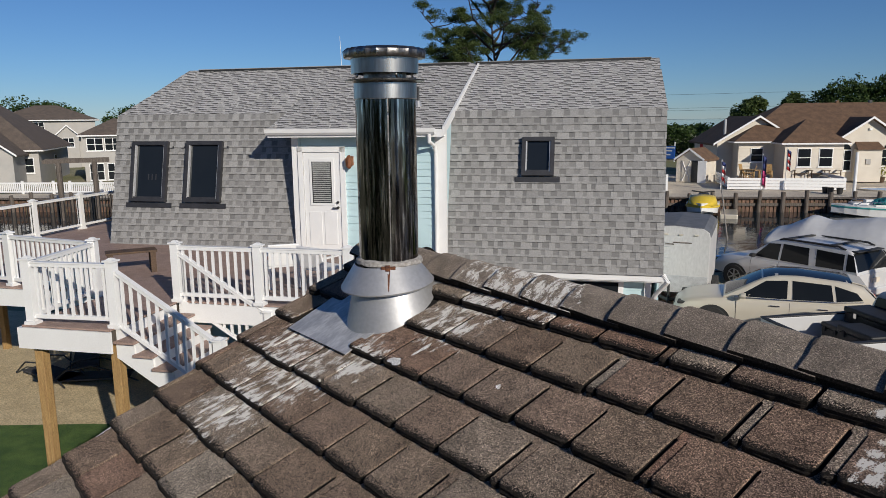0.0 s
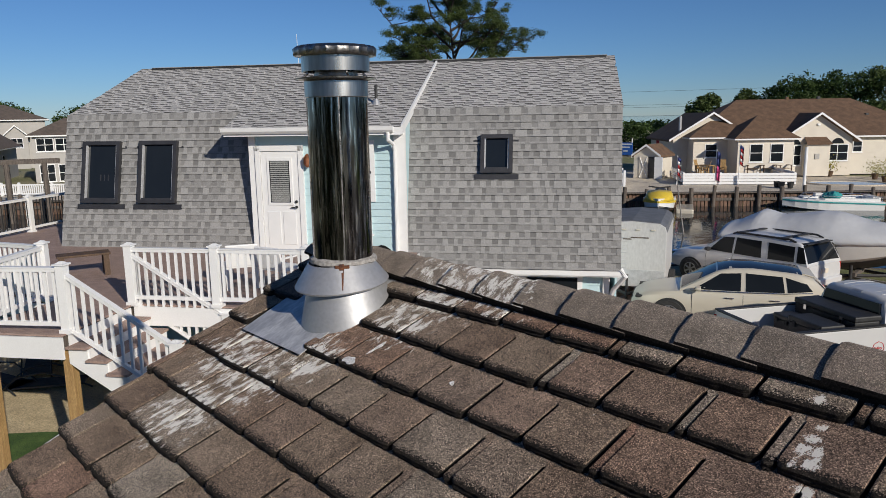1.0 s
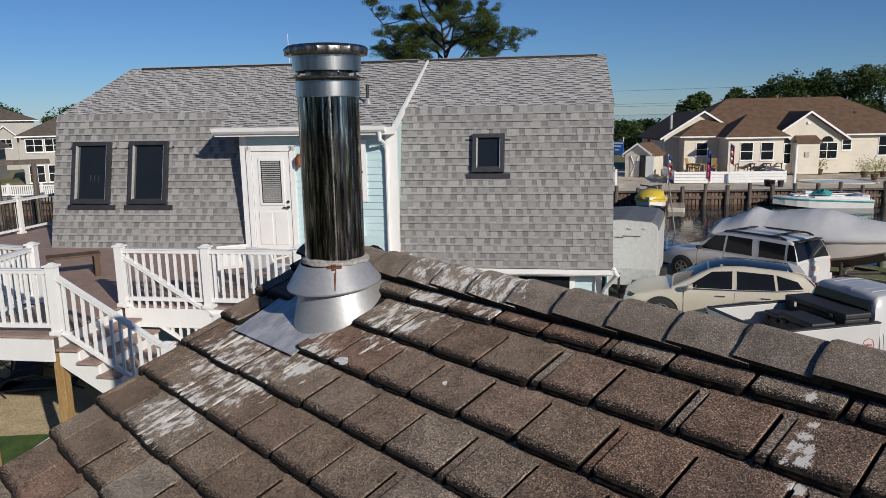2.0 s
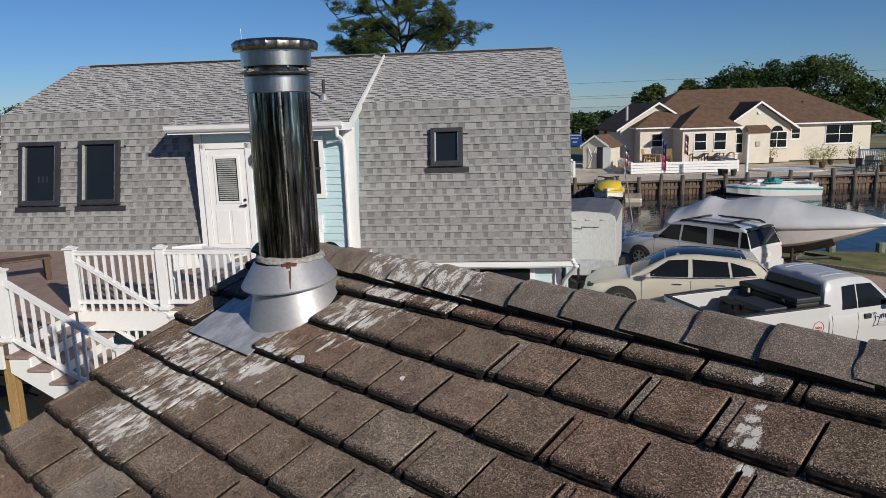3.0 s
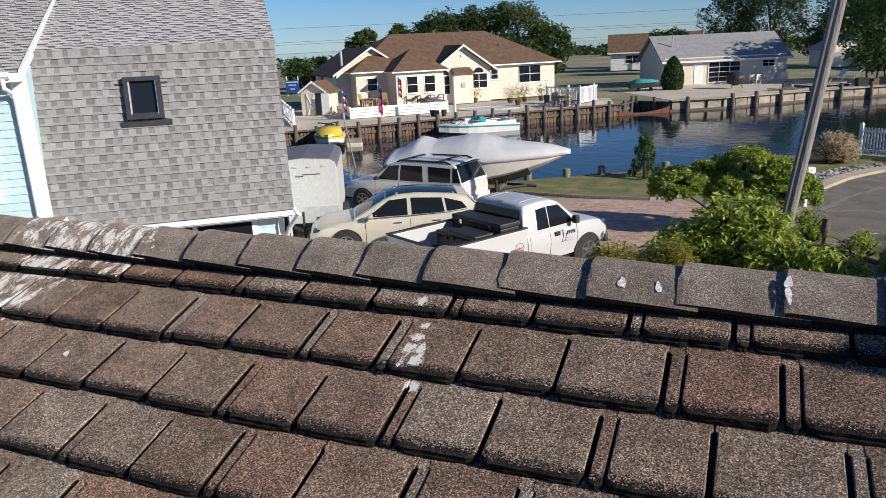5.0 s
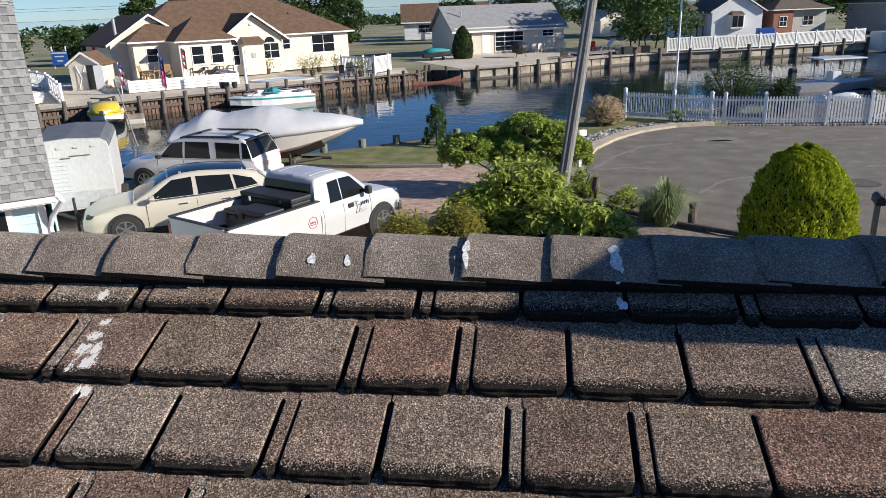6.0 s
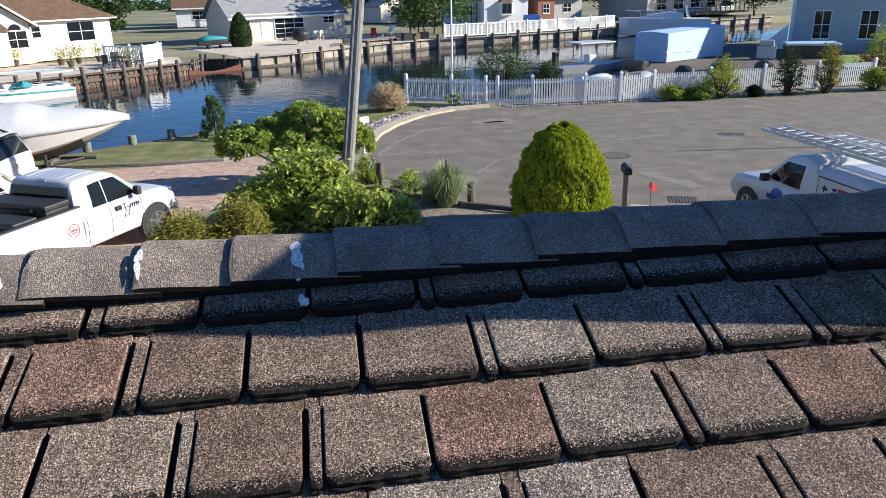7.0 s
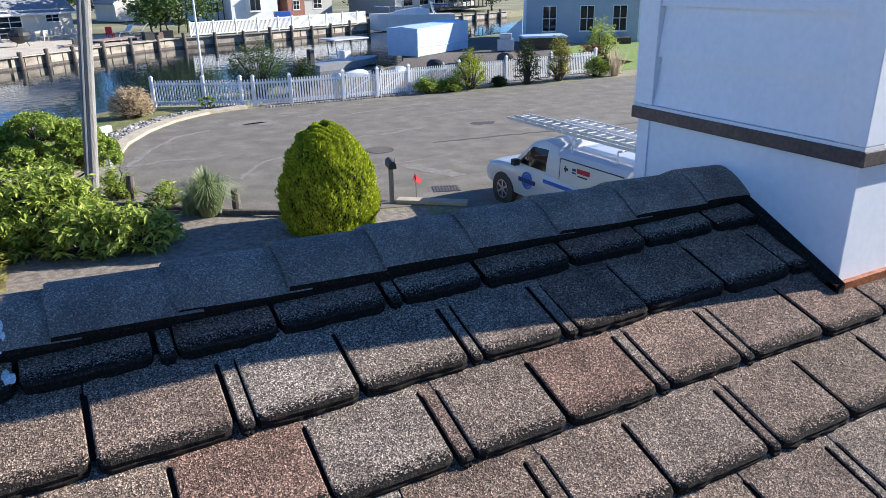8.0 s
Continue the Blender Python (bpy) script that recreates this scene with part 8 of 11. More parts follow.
stump = thing("timber_bollard", "short weathered timber bollard at the road edge", "bollard")
part("shaft", tube(bm_new(), [(2.62, 20.1, 0), (2.60, 20.1, 0.4), (2.63, 20.1, 0.72)], [0.115, 0.11, 0.10], 10), M_PILE, stump)
bl = thing("timber_bollard", "rope-bound timber bollard in the ornamental grass", "bollard")
part("shaft", tube(bm_new(), [(4.75, 17.75, 0), (4.75, 17.75, 0.62)], [0.11, 0.10], 10), M_PILE, bl)
mb = thing("mailbox", "black mailbox on a grey timber post", "mailbox", pose(8.35, 16.55, 0, 0, 0, 78))
part("post", box(bm_new(), -0.055, 0.055, -0.055, 0.055, 0, 0.95, bev=0.008), M_POLE, mb)
b = bm_new()
secs = []
for x in (-0.26, 0.26):
    secs.append([Vector((x, -0.09, 0.93)), Vector((x, -0.09, 1.04)), Vector((x, -0.06, 1.10)), Vector((x, 0, 1.125)), Vector((x, 0.06, 1.10)), Vector((x, 0.09, 1.04)), Vector((x, 0.09, 0.93))])
rings(b, secs)
part("box_body", b, M_BLACK, mb)
part("signal_flag", box(bm_new(), 0.0, 0.03, -0.105, -0.095, 1.0, 1.14), M_RED, mb)
part("brace", tube(bm_new(), [(0.0, 0, 0.6), (0.2, 0, 0.92)], 0.025, 5), M_POLE, mb)
gf = thing("garden_flag", "small red and orange garden ornament on a wire stake", "garden ornament", pose(9.05, 16.6, 0))
part("stake", cyl(bm_new(), (0, 0, 0), (0, 0, 0.62), 0.008, seg=6), M_BLACK, gf)
b = bm_new()
slab(b, [(0, 0), (0.16, -0.05), (0.22, 0.06), (0.10, 0.12), (0.02, 0.22), (-0.08, 0.12)], -0.01, 0.01)
b.transform(pose(0, 0, 0.42, 80, 0, 20))
part("ornament", b, M_REDCLOTH, gf)
gt = thing("concrete_gutter", "pale concrete gutter block beside the mailbox", "gutter", pose(9.2, 16.0, 0.0, 0, 0, -38), kind="structure")
part("channel", box(bm_new(), -0.9, 0.9, -0.16, 0.16, 0, 0.10, bev=0.02), M_CONC, gt)
star = thing("star_ornament", "dark metal star ornament in the bed", "garden ornament", pose(7.75, 16.75, 0.22, 78, 0, 10))
b = bm_new()
slab(b, [(0.16 * (1 if k % 2 == 0 else 0.42) * math.sin(k * math.pi / 5), 0.16 * (1 if k % 2 == 0 else 0.42) * math.cos(k * math.pi / 5)) for k in range(10)], -0.01, 0.01)
part("star", b, M_BENCH, star)
part("stake", cyl(bm_new(), (0, -0.25, 0), (0, 0, 0), 0.008, seg=6), M_BLACK, star)
m2 = thing("mailbox", "white mailbox on a white post beside the kerb", "mailbox", pose(2.42, 24.75, 0, 0, 0, 40))
part("post", box(bm_new(), -0.05, 0.05, -0.05, 0.05, 0, 1.0), M_WHITE, m2)
part("box_body", box(bm_new(), -0.24, 0.24, -0.10, 0.10, 1.0, 1.22, bev=0.05), M_WHITE, m2)


# ---- boats on the water ----
def small_hull(name, label, m, L, W, zb, zg, mat, stripe=None):
    c = thing(name, label, "boat", m)
    secs = []
    for k in range(10):
        u = k / 9
        hw = W / 2 * (1 - max(0, (u - 0.5) / 0.5) ** 2.4) + 0.02
        x = -L / 2 + L * u
        secs.append([Vector((x, -hw, zg + 0.18 * u)), Vector((x, -hw * 0.9, zb + 0.1 + 0.3 * u * u)), Vector((x, 0, zb + 0.35 * u ** 3)), Vector((x, hw * 0.9, zb + 0.1 + 0.3 * u * u)), Vector((x, hw, zg + 0.18 * u)), Vector((x, hw * 0.9, zg + 0.18 * u + 0.02)), Vector((x, -hw * 0.9, zg + 0.18 * u + 0.02))])
    b = bm_new()
    rings(b, secs)
    bmesh.ops.recalc_face_normals(b, faces=b.faces)
    part("hull", b, mat, c)
    if stripe:
        for s in (-1, 1):
            b = bm_new()
            rings(b, [[Vector((q[0].x, s * (abs(q[0].y) + 0.012), q[0].z - 0.16)), Vector((q[0].x, s * (abs(q[0].y) + 0.012), q[0].z - 0.08)), Vector((q[0].x, s * (abs(q[0].y) - 0.03), q[0].z - 0.08)), Vector((q[0].x, s * (abs(q[0].y) - 0.03), q[0].z - 0.16))] for q in secs])
            part("stripe", b, stripe, c)
    return c


W_Z = WATER_Z
pb = small_hull("deck_boat", "white deck boat with teal stripe and teal canvas", at_pose(-16.6, 47.0, 219, W_Z), 5.5, 2.0, -0.2, 0.50, M_HULLW, M_TEAL)
for s in (-1, 1):
    part("deck_rail", tube(bm_new(), [(-2.6, 0.92 * s, 0.5), (-2.6, 0.92 * s, 0.80), (1.3, 0.85 * s, 0.88), (1.6, 0.70 * s, 0.66)], 0.022, 6), M_CHROME, pb)
    part("rail_panel", box(bm_new(), -2.5, 0.6, 0.92 * s - 0.012, 0.92 * s + 0.012, 0.52, 0.72), M_HULLW, pb)
b = bm_new()
for k in range(3):
    bmesh.ops.create_icosphere(b, subdivisions=2, radius=0.30, matrix=Matrix.Translation((-0.35 + k * 0.22, 0.2 * math.sin(k * 2), 0.80 + 0.08 * (k % 2))) @ Matrix.Diagonal((1.1, 1.2, 0.7, 1)))
for v in b.verts:
    v.co += 0.10 * noise.noise_vector(v.co * 5)
part("canvas_cover", b, M_TEAL, pb, "crumpled teal canvas")
part("console", box(bm_new(), 0.3, 0.8, -0.7, -0.2, 0.50, 0.92, bev=0.05), M_HULLW, pb)
part("bow_seat", box(bm_new(), 0.9, 1.7, -0.5, 0.5, 0.56, 0.78, bev=0.06), M_HULLW, pb)
part("stern_seat", box(bm_new(), -2.6, -2.1, -0.75, 0.75, 0.50, 0.80, bev=0.06), M_HULLW, pb)


def watercraft(m):
    c = small_hull("personal_watercraft", "yellow and white personal watercraft on a floating dock", m, 3.0, 1.15, 0.25, 0.75, M_HULLW, M_YELLOW)
    b = bm_new()
    secs = []
    for x, w, z0, z1 in ((-1.2, 0.40, 0.72, 0.88), (-0.6, 0.42, 0.74, 1.02), (0.0, 0.46, 0.76, 0.98), (0.3, 0.55, 0.78, 1.22), (0.7, 0.54, 0.80, 1.16), (1.1, 0.40, 0.82, 1.02), (1.4, 0.16, 0.86, 0.93)):
        secs.append([Vector((x, -w, z0)), Vector((x, -w * 0.8, z1 - 0.06)), Vector((x, 0, z1)), Vector((x, w * 0.8, z1 - 0.06)), Vector((x, w, z0))])
    rings(b, secs)
    part("seat_and_cowl", b, M_YELLOW, c, "yellow cowl", smooth=True)
    part("saddle", box(bm_new(), -1.1, 0.2, -0.2, 0.2, 0.98, 1.16, bev=0.06), M_BLACK, c, "black saddle")
    part("handlebar", tube(bm_new(), [(0.35, -0.4, 1.35), (0.42, 0, 1.30), (0.35, 0.4, 1.35)], 0.03, 6), M_BLACK, c)
    part("float_dock", box(bm_new(), -1.7, 0.4, 0.62, 1.25, 0.05, 0.42, bev=0.05), M_CAR_B, c, "tan floating dock")
    return c


watercraft(at_pose(-23.4, 38.9, 300, W_Z - 0.36) @ Matrix.Diagonal((1.35, 1.6, 1.45, 1)))
# tarp-covered boat and the white cruiser behind it, beyond the fence
tarp = thing("tarp_covered_boat", "boat under a boxy pale blue tarpaulin", "boat", at_pose(26.3, 49.95, 30, 0.0))
b = bm_new()
rings(b, [[Vector((x, -1.3, 0.06)), Vector((x, -1.32, z)), Vector((x, 0, z + 0.10)), Vector((x, 1.32, z)), Vector((x, 1.3, 0.06))] for x, z in ((-3.45, 1.92), (-1.5, 1.98), (0.5, 2.03), (2.0, 2.07), (3.45, 2.1))])
bmesh.ops.recalc_face_normals(b, faces=b.faces)
part("tarpaulin", b, M_TARP, tarp, "taut pale blue tarpaulin")
part("cradle", box(bm_new(), -2.5, 2.5, -0.8, 0.8, 0.0, 0.5), M_PILE, tarp)
for s in (-1.33, 1.33):
    part("rope", tube(bm_new(), [(-3.6, s, 0.7), (0, s * 1.01, 0.62), (3.6, s, 0.7)], 0.02, 5), M_WHITE, tarp)
cr = small_hull("motor_cruiser", "white motor cruiser moored behind the tarpaulin", at_pose(38.2, 77.9, 157, W_Z), 9.6, 2.8, -0.2, 1.75, M_HULLW)
part("sheer_stripe", tube(bm_new(), [(-4.6, -1.42, 1.45), (0, -1.43, 1.5), (2.6, -1.0, 1.6)], 0.06, 6), M_BLACK, cr, "black stripe along the hull")
b = bm_new()
rings(b, [[Vector((x, -w, 1.7)), Vector((x, -w * 0.8, z)), Vector((x, w * 0.8, z)), Vector((x, w, 1.7))] for x, w, z in ((-2.0, 1.15, 2.35), (-0.5, 1.15, 2.5), (1.0, 0.9, 2.3), (2.6, 0.4, 1.95))])
part("cabin", b, M_HULLW, cr)
part("cabin_window", box(bm_new(), -1.6, 0.8, -1.17, -0.9, 1.95, 2.2, bev=0.03), M_GLASS, cr)
part("bow_rail", tube(bm_new(), [(0.5, -1.2, 2.5), (2.5, -0.85, 2.6), (4.0, 0, 2.7), (2.5, 0.85, 2.6), (0.5, 1.2, 2.5)], 0.03, 6), M_CHROME, cr)
for x, w in ((0.6, 1.2), (2.5, 0.85)):
    for sd in (-1, 1):
        part("rail_post", cyl(bm_new(), (x, w * sd, 1.7), (x, w * sd, 2.55), 0.025, seg=6), M_CHROME, cr)
part("radar_arch", tube(bm_new(), [(-2.6, -1.2, 1.7), (-2.2, -1.0, 3.1), (-2.2, 1.0, 3.1), (-2.6, 1.2, 1.7)], 0.08, 6), M_HULLW, cr)
part("canvas_top", box(bm_new(), -4.0, -2.3, -1.1, 1.1, 2.75, 2.85, bev=0.03), M_NAVY, cr, "dark canvas top")
tt = small_hull("centre_console_boat", "small white centre console boat with a T-top", at_pose(19.3, 49.0, 15, W_Z), 5.6, 2.0, -0.2, 0.38, M_GALV)
part("console", box(bm_new(), -0.3, 0.3, -0.3, 0.3, 0.4, 1.1, bev=0.05), M_HULLW, tt)
top = part("t_top", box(bm_new(), -1.45, 1.45, -0.9, 0.9, 1.86, 1.95, bev=0.02), M_HULLW, tt, "white T-top roof")
for x in (-1.0, 0.9):
    for s in (-0.5, 0.5):
        part("t_top_leg", cyl(bm_new(), (x, s, 0.8), (x * 1.1, s, 1.86), 0.03, seg=6), M_CHROME, tt)
part("outboard", box(bm_new(), -3.0, -2.6, -0.2, 0.2, 0.3, 1.4, bev=0.06), M_BLACK, tt, "black outboard motor")
for j, (x, y, sx, sy, h) in enumerate(((16.6, 40.0, 1.6, 0.8, 0.6), (18.0, 40.2, 0.9, 0.8, 0.8), (19.4, 40.3, 1.8, 0.9, 0.55), (24.6, 41.4, 2.6, 1.0, 0.9), (27.6, 41.4, 1.6, 1.0, 0.9), (15.2, 39.4, 0.9, 0.6, 0.6), (22.2, 41.0, 1.2, 0.8, 0.8))):
    c = thing("dock_gear", "heap of covered dock gear behind the fence", "dock gear", pose(x, y, 0.0, 0, 0, j * 25))
    b = bm_new()
    bmesh.ops.create_icosphere(b, subdivisions=2, radius=0.5)
    for v in b.verts:
        v.co = Vector((v.co.x * sx, v.co.y * sy, max(0, v.co.z + 0.2) * h)) + Vector((0, 0, 0.06 * noise.noise(v.co * 4 + Vector((j, 0, 0)))))
    part("cover", b, (M_HULLW, M_BLACK, M_ALU, M_BLACK, M_PILE, M_HULLW, M_BLACK)[j], c)

# ---- houses on the far banks ----
def local(cx, cy, deg, z=0.0):
    """A house's frame: origin at its near right corner, x along the front to the left as it is faced, y into it."""
    a = radians(deg)
    return Matrix.Translation((cx, cy, z)) @ Matrix(((math.cos(a), math.sin(a), 0, 0), (math.sin(a), -math.cos(a), 0, 0), (0, 0, 1, 0), (0, 0, 0, 1)))


def fix(bm):
    bmesh.ops.recalc_face_normals(bm, faces=bm.faces)
    return bm


def wall_block(h, x0, x1, y0, y1, z0, z1, mat, laps=True, name="wall"):
    w = part(name, fix(box(bm_new(), x0, x1, y0, y1, z0, z1)), mat, h)
    if laps:
        b = bm_new()
        k = 0
        while z0 + 0.1 + k * 0.2 < z1 - 0.05:
            z = z0 + 0.1 + k * 0.2
            hull3(b, [(x0, y0 - 0.018, z), (x0, y0 - 0.002, z + 0.2), (x0, y0 + 0.01, z + 0.2), (x0, y0 + 0.01, z)], [(x1, y0 - 0.018, z), (x1, y0 - 0.002, z + 0.2), (x1, y0 + 0.01, z + 0.2), (x1, y0 + 0.01, z)])
            k += 1
        part("lap_siding", b, mat, w, kind="stuff")
    return w


def hip_roof(h, x0, x1, y0, y1, z, rise, mat, over=0.4, name="roof"):
    x0, x1, y0, y1 = x0 - over, x1 + over, y0 - over, y1 + over
    d = (y1 - y0) / 2
    b = bm_new()
    e = [Vector((x0, y0, z)), Vector((x1, y0, z)), Vector((x1, y1, z)), Vector((x0, y1, z))]
    if x1 - x0 > y1 - y0:
        r = [Vector((x0 + d, (y0 + y1) / 2, z + rise)), Vector((x1 - d, (y0 + y1) / 2, z + rise))]
        fs = [(e[0], e[1], r[1], r[0]), (e[1], e[2], r[1]), (e[2], e[3], r[0], r[1]), (e[3], e[0], r[0])]
    else:
        d = (x1 - x0) / 2
        r = [Vector(((x0 + x1) / 2, y0 + d, z + rise)), Vector(((x0 + x1) / 2, y1 - d, z + rise))]
        fs = [(e[0], e[1], r[0]), (e[1], e[2], r[1], r[0]), (e[2], e[3], r[1]), (e[3], e[0], r[0], r[1])]
    for f in fs:
        b.faces.new([b.verts.new(p) for p in f])
    b.faces.new([b.verts.new(p) for p in e])
    bmesh.ops.remove_doubles(b, verts=b.verts, dist=0.001)
    ob = part(name, fix(b), mat, h)
    part("fascia", fix(box(bm_new(), x0 + 0.02, x1 - 0.02, y0 + 0.02, y1 - 0.02, z - 0.12, z - 0.01)), M_WHITE, ob)
    return ob


def gable_roof(h, x0, x1, y0, y1, z, rise, mat, axis="y", over=0.35, wallmat=None, name="roof"):
    """A gable whose ridge runs along the axis."""
    t = 0.16
    b = bm_new()
    if axis == "y":
        xm = (x0 + x1) / 2
        k = rise / ((x1 - x0) / 2)
        prof = [(x0 - over, z - k * over), (xm, z + rise), (x1 + over, z - k * over), (x1 + over, z - k * over - t), (xm, z + rise - t), (x0 - over, z - k * over - t)]
        hull3(b, [(x, y0 - over, q) for x, q in prof], [(x, y1 + over, q) for x, q in prof])
        ob = part(name, fix(b), mat, h)
        if wallmat:
            part("gable_end", fix(hull3(bm_new(), [(x0, y0, z), (xm, y0, z + rise - 0.05), (x1, y0, z)], [(x0, y1, z), (xm, y1, z + rise - 0.05), (x1, y1, z)])), wallmat, h)
        b = bm_new()
        for xa, xb in ((x0 - over, xm), (x1 + over, xm)):
            hull3(b, [(xa, y0 - over - 0.04, z - k * over - t + 0.02), (xa, y0 - over - 0.04, z - k * over + 0.03), (xb, y0 - over - 0.04, z + rise + 0.03), (xb, y0 - over - 0.04, z + rise - t + 0.02)], [(xa, y0 - over, z - k * over - t + 0.02), (xa, y0 - over, z - k * over + 0.03), (xb, y0 - over, z + rise + 0.03), (xb, y0 - over, z + rise - t + 0.02)])
        part("rake_board", fix(b), M_WHITE, ob)
    else:
        ym = (y0 + y1) / 2
        k = rise / ((y1 - y0) / 2)
        prof = [(y0 - over, z - k * over), (ym, z + rise), (y1 + over, z - k * over), (y1 + over, z - k * over - t), (ym, z + rise - t), (y0 - over, z - k * over - t)]
        hull3(b, [(x0 - over, y, q) for y, q in prof], [(x1 + over, y, q) for y, q in prof])
        ob = part(name, fix(b), mat, h)
        if wallmat:
            part("gable_end", fix(hull3(bm_new(), [(x0, y0, z), (x0, ym, z + rise - 0.05), (x0, y1, z)], [(x1, y0, z), (x1, ym, z + rise - 0.05), (x1, y1, z)])), wallmat, h)
        part("fascia", fix(box(bm_new(), x0 - over, x1 + over, y0 - over - 0.05, y0 - over, z - k * over - t, z - k * over + 0.02)), M_WHITE, ob)
    return ob


def window(h, x, z, w, ht, y=0.0, panes=2, arch_top=False, frame=M_WHITE, side=None):
    """A window in the front wall (or, with side, in the wall at that x, looking along x): frame, panes, sill."""
    def bx(a0, a1, o0, o1, z0, z1):
        if side is None:
            return fix(box(bm_new(), x + a0, x + a1, y - o1, y - o0, z0, z1))
        s = side
        return fix(box(bm_new(), min(x + s * o0, x + s * o1), max(x + s * o0, x + s * o1), y + a0, y + a1, z0, z1))
    win = part("window", bx(-w / 2, w / 2, -0.02, 0.05, z, z + ht), frame, h, "white framed window")
    for k in range(panes):
        a = -w / 2 + 0.06 + k * (w - 0.06) / panes
        b = a + (w - 0.06) / panes - 0.06
        part("pane", bx(a, b, 0.05, 0.062, z + 0.06, z + ht / 2 - 0.025), M_GLASS, win)
        part("pane", bx(a, b, 0.05, 0.062, z + ht / 2 + 0.025, z + ht - 0.06), M_GLASS, win)
    part("sill", bx(-w / 2 - 0.06, w / 2 + 0.06, 0.0, 0.09, z - 0.06, z), frame, win)
    if arch_top and side is None:
        b = bm_new()
        pts = [(x + 0.45 * math.cos(t), z + ht + 0.05 + 0.42 * math.sin(t)) for t in [math.pi * i / 12 for i in range(13)]]
        hull3(b, [(px, y - 0.06, pz) for px, pz in pts], [(px, y - 0.02, pz) for px, pz in pts])
        part("arched_light", fix(b), M_GLASS, win)
    return win


# cream ranch house with brown hip roofs
tan = thing("ranch_house", "cream sided ranch house with a brown hip roof", "house", local(-17.76, 65.96, 225, 0.45))
EV = 3.07
wall_block(tan, -2.0, 17.0, 0, 9.6, 0, EV, M_TANWALL)
hip_roof(tan, -2.0, 17.0, 0, 9.6, EV, 3.0, M_BRNROOF, 0.5)
wall_block(tan, 5.1, 10.4, -1.0, 1.5, 0, EV, M_TANWALL, name="gable_wall")
gable_roof(tan, 5.1, 10.4, -1.0, 4.8, EV, 1.82, M_BRNROOF, "y", 0.45, M_TANWALL, "gable_roof")
wall_block(tan, 10.1, 14.3, -2.4, 1.0, 0, EV - 0.06, M_TANWALL, name="bay_wall")
hip_roof(tan, 10.1, 14.3, -2.4, 1.8, EV - 0.06, 1.75, M_BRNROOF, 0.4, "bay_roof")
wall_block(tan, 7.05, 8.8, -1.7, -1.0, 0, 2.45, M_TANWALL, name="box_bay")
part("box_bay_roof", fix(hull3(bm_new(), [(6.95, -1.9, 2.45), (8.9, -1.9, 2.45), (8.75, -1.0, 2.95), (7.1, -1.0, 2.95)], [(6.95, -1.9, 2.52), (8.9, -1.9, 2.52), (8.75, -1.0, 3.02), (7.1, -1.0, 3.02)])), M_BRNROOF, tan)
window(tan, 0.6, 1.3, 2.3, 1.55)
window(tan, 4.2, 1.75, 0.75, 0.95, panes=1)
window(tan, 6.2, 1.15, 1.65, 1.3, y=-1.0, arch_top=True)
window(tan, 9.5, 0.8, 1.1, 1.6, y=-1.0, arch_top=True)
window(tan, 11.35, 1.2, 1.0, 1.4, y=-2.4, panes=1)
window(tan, 12.9, 1.2, 1.0, 1.4, y=-2.4, panes=1)
window(tan, 15.6, 1.45, 0.95, 1.1, panes=1)
part("meter_box", box(bm_new(), 7.85, 8.2, -1.78, -1.70, 1.35, 1.75, bev=0.01), M_GREYWALL, tan, "grey meter box on the wall")
for x, y, z in ((8.0, 4.8, 5.95), (5.4, 4.8, 5.95), (15.0, 2.2, 4.4), (2.5, 2.4, 4.5)):
    part("roof_vent", box(bm_new(), x - 0.14, x + 0.14, y - 0.12, y + 0.12, z, z + 0.3, bev=0.05), M_BRNROOF if x == 8.0 else M_BLACK, tan)
part("gable_lamp", box(bm_new(), 7.65, 7.85, -1.12, -1.0, 3.9, 4.05), M_WHITE, tan)
# cream side wing behind, with its own gable
wing = thing("side_wing", "cream gabled wing beside the ranch house", "house", local(-27.48, 58.71, 225, 0.45))
wall_block(wing, 0, 6.2, 0, 8, 0, 3.1, M_TANWALL)
gable_roof(wing, 0, 6.2, 0, 8, 3.1, 1.95, M_BRNROOF, "y", 0.4, M_TANWALL)
part("flue", cyl(bm_new(), (5.4, 1.0, 3.3), (5.4, 1.0, 4.8), 0.12), M_GALV, wing)
# white terrace with horizontal boards in front of the house
ter = thing("terrace", "white boarded terrace with a brown deck", "terrace", local(-20.85, 52.0, 220, 0.40))
part("deck_boards", fix(box(bm_new(), 0, 7.5, 0.1, 6.0, 0.30, 0.36)), M_DECK, ter)
for k in range(4):
    part("board", fix(box(bm_new(), -0.08, 7.58, -0.085, -0.045, 0.02 + k * 0.205, 0.20 + k * 0.205)), M_VINYL, ter)
for k in range(4):
    part("post", fix(box(bm_new(), k * 2.5 - 0.06, k * 2.5 + 0.06, -0.04, 0.06, 0, 0.86)), M_VINYL, ter)
for k in range(3):
    for xs in (0.0, 7.5):
        part("side_board", fix(box(bm_new(), xs - 0.02, xs + 0.02, 0.08, 5.5, 0.12 + k * 0.27, 0.34 + k * 0.27)), M_VINYL, ter)
tall = thing("white_post", "tall white post at the terrace corner", "post", pose(-18.84, 48.6, 0.4))
part("shaft", cyl(bm_new(), (0, 0, 0), (0, 0, 2.75), 0.10, seg=10), M_WHITE, tall)


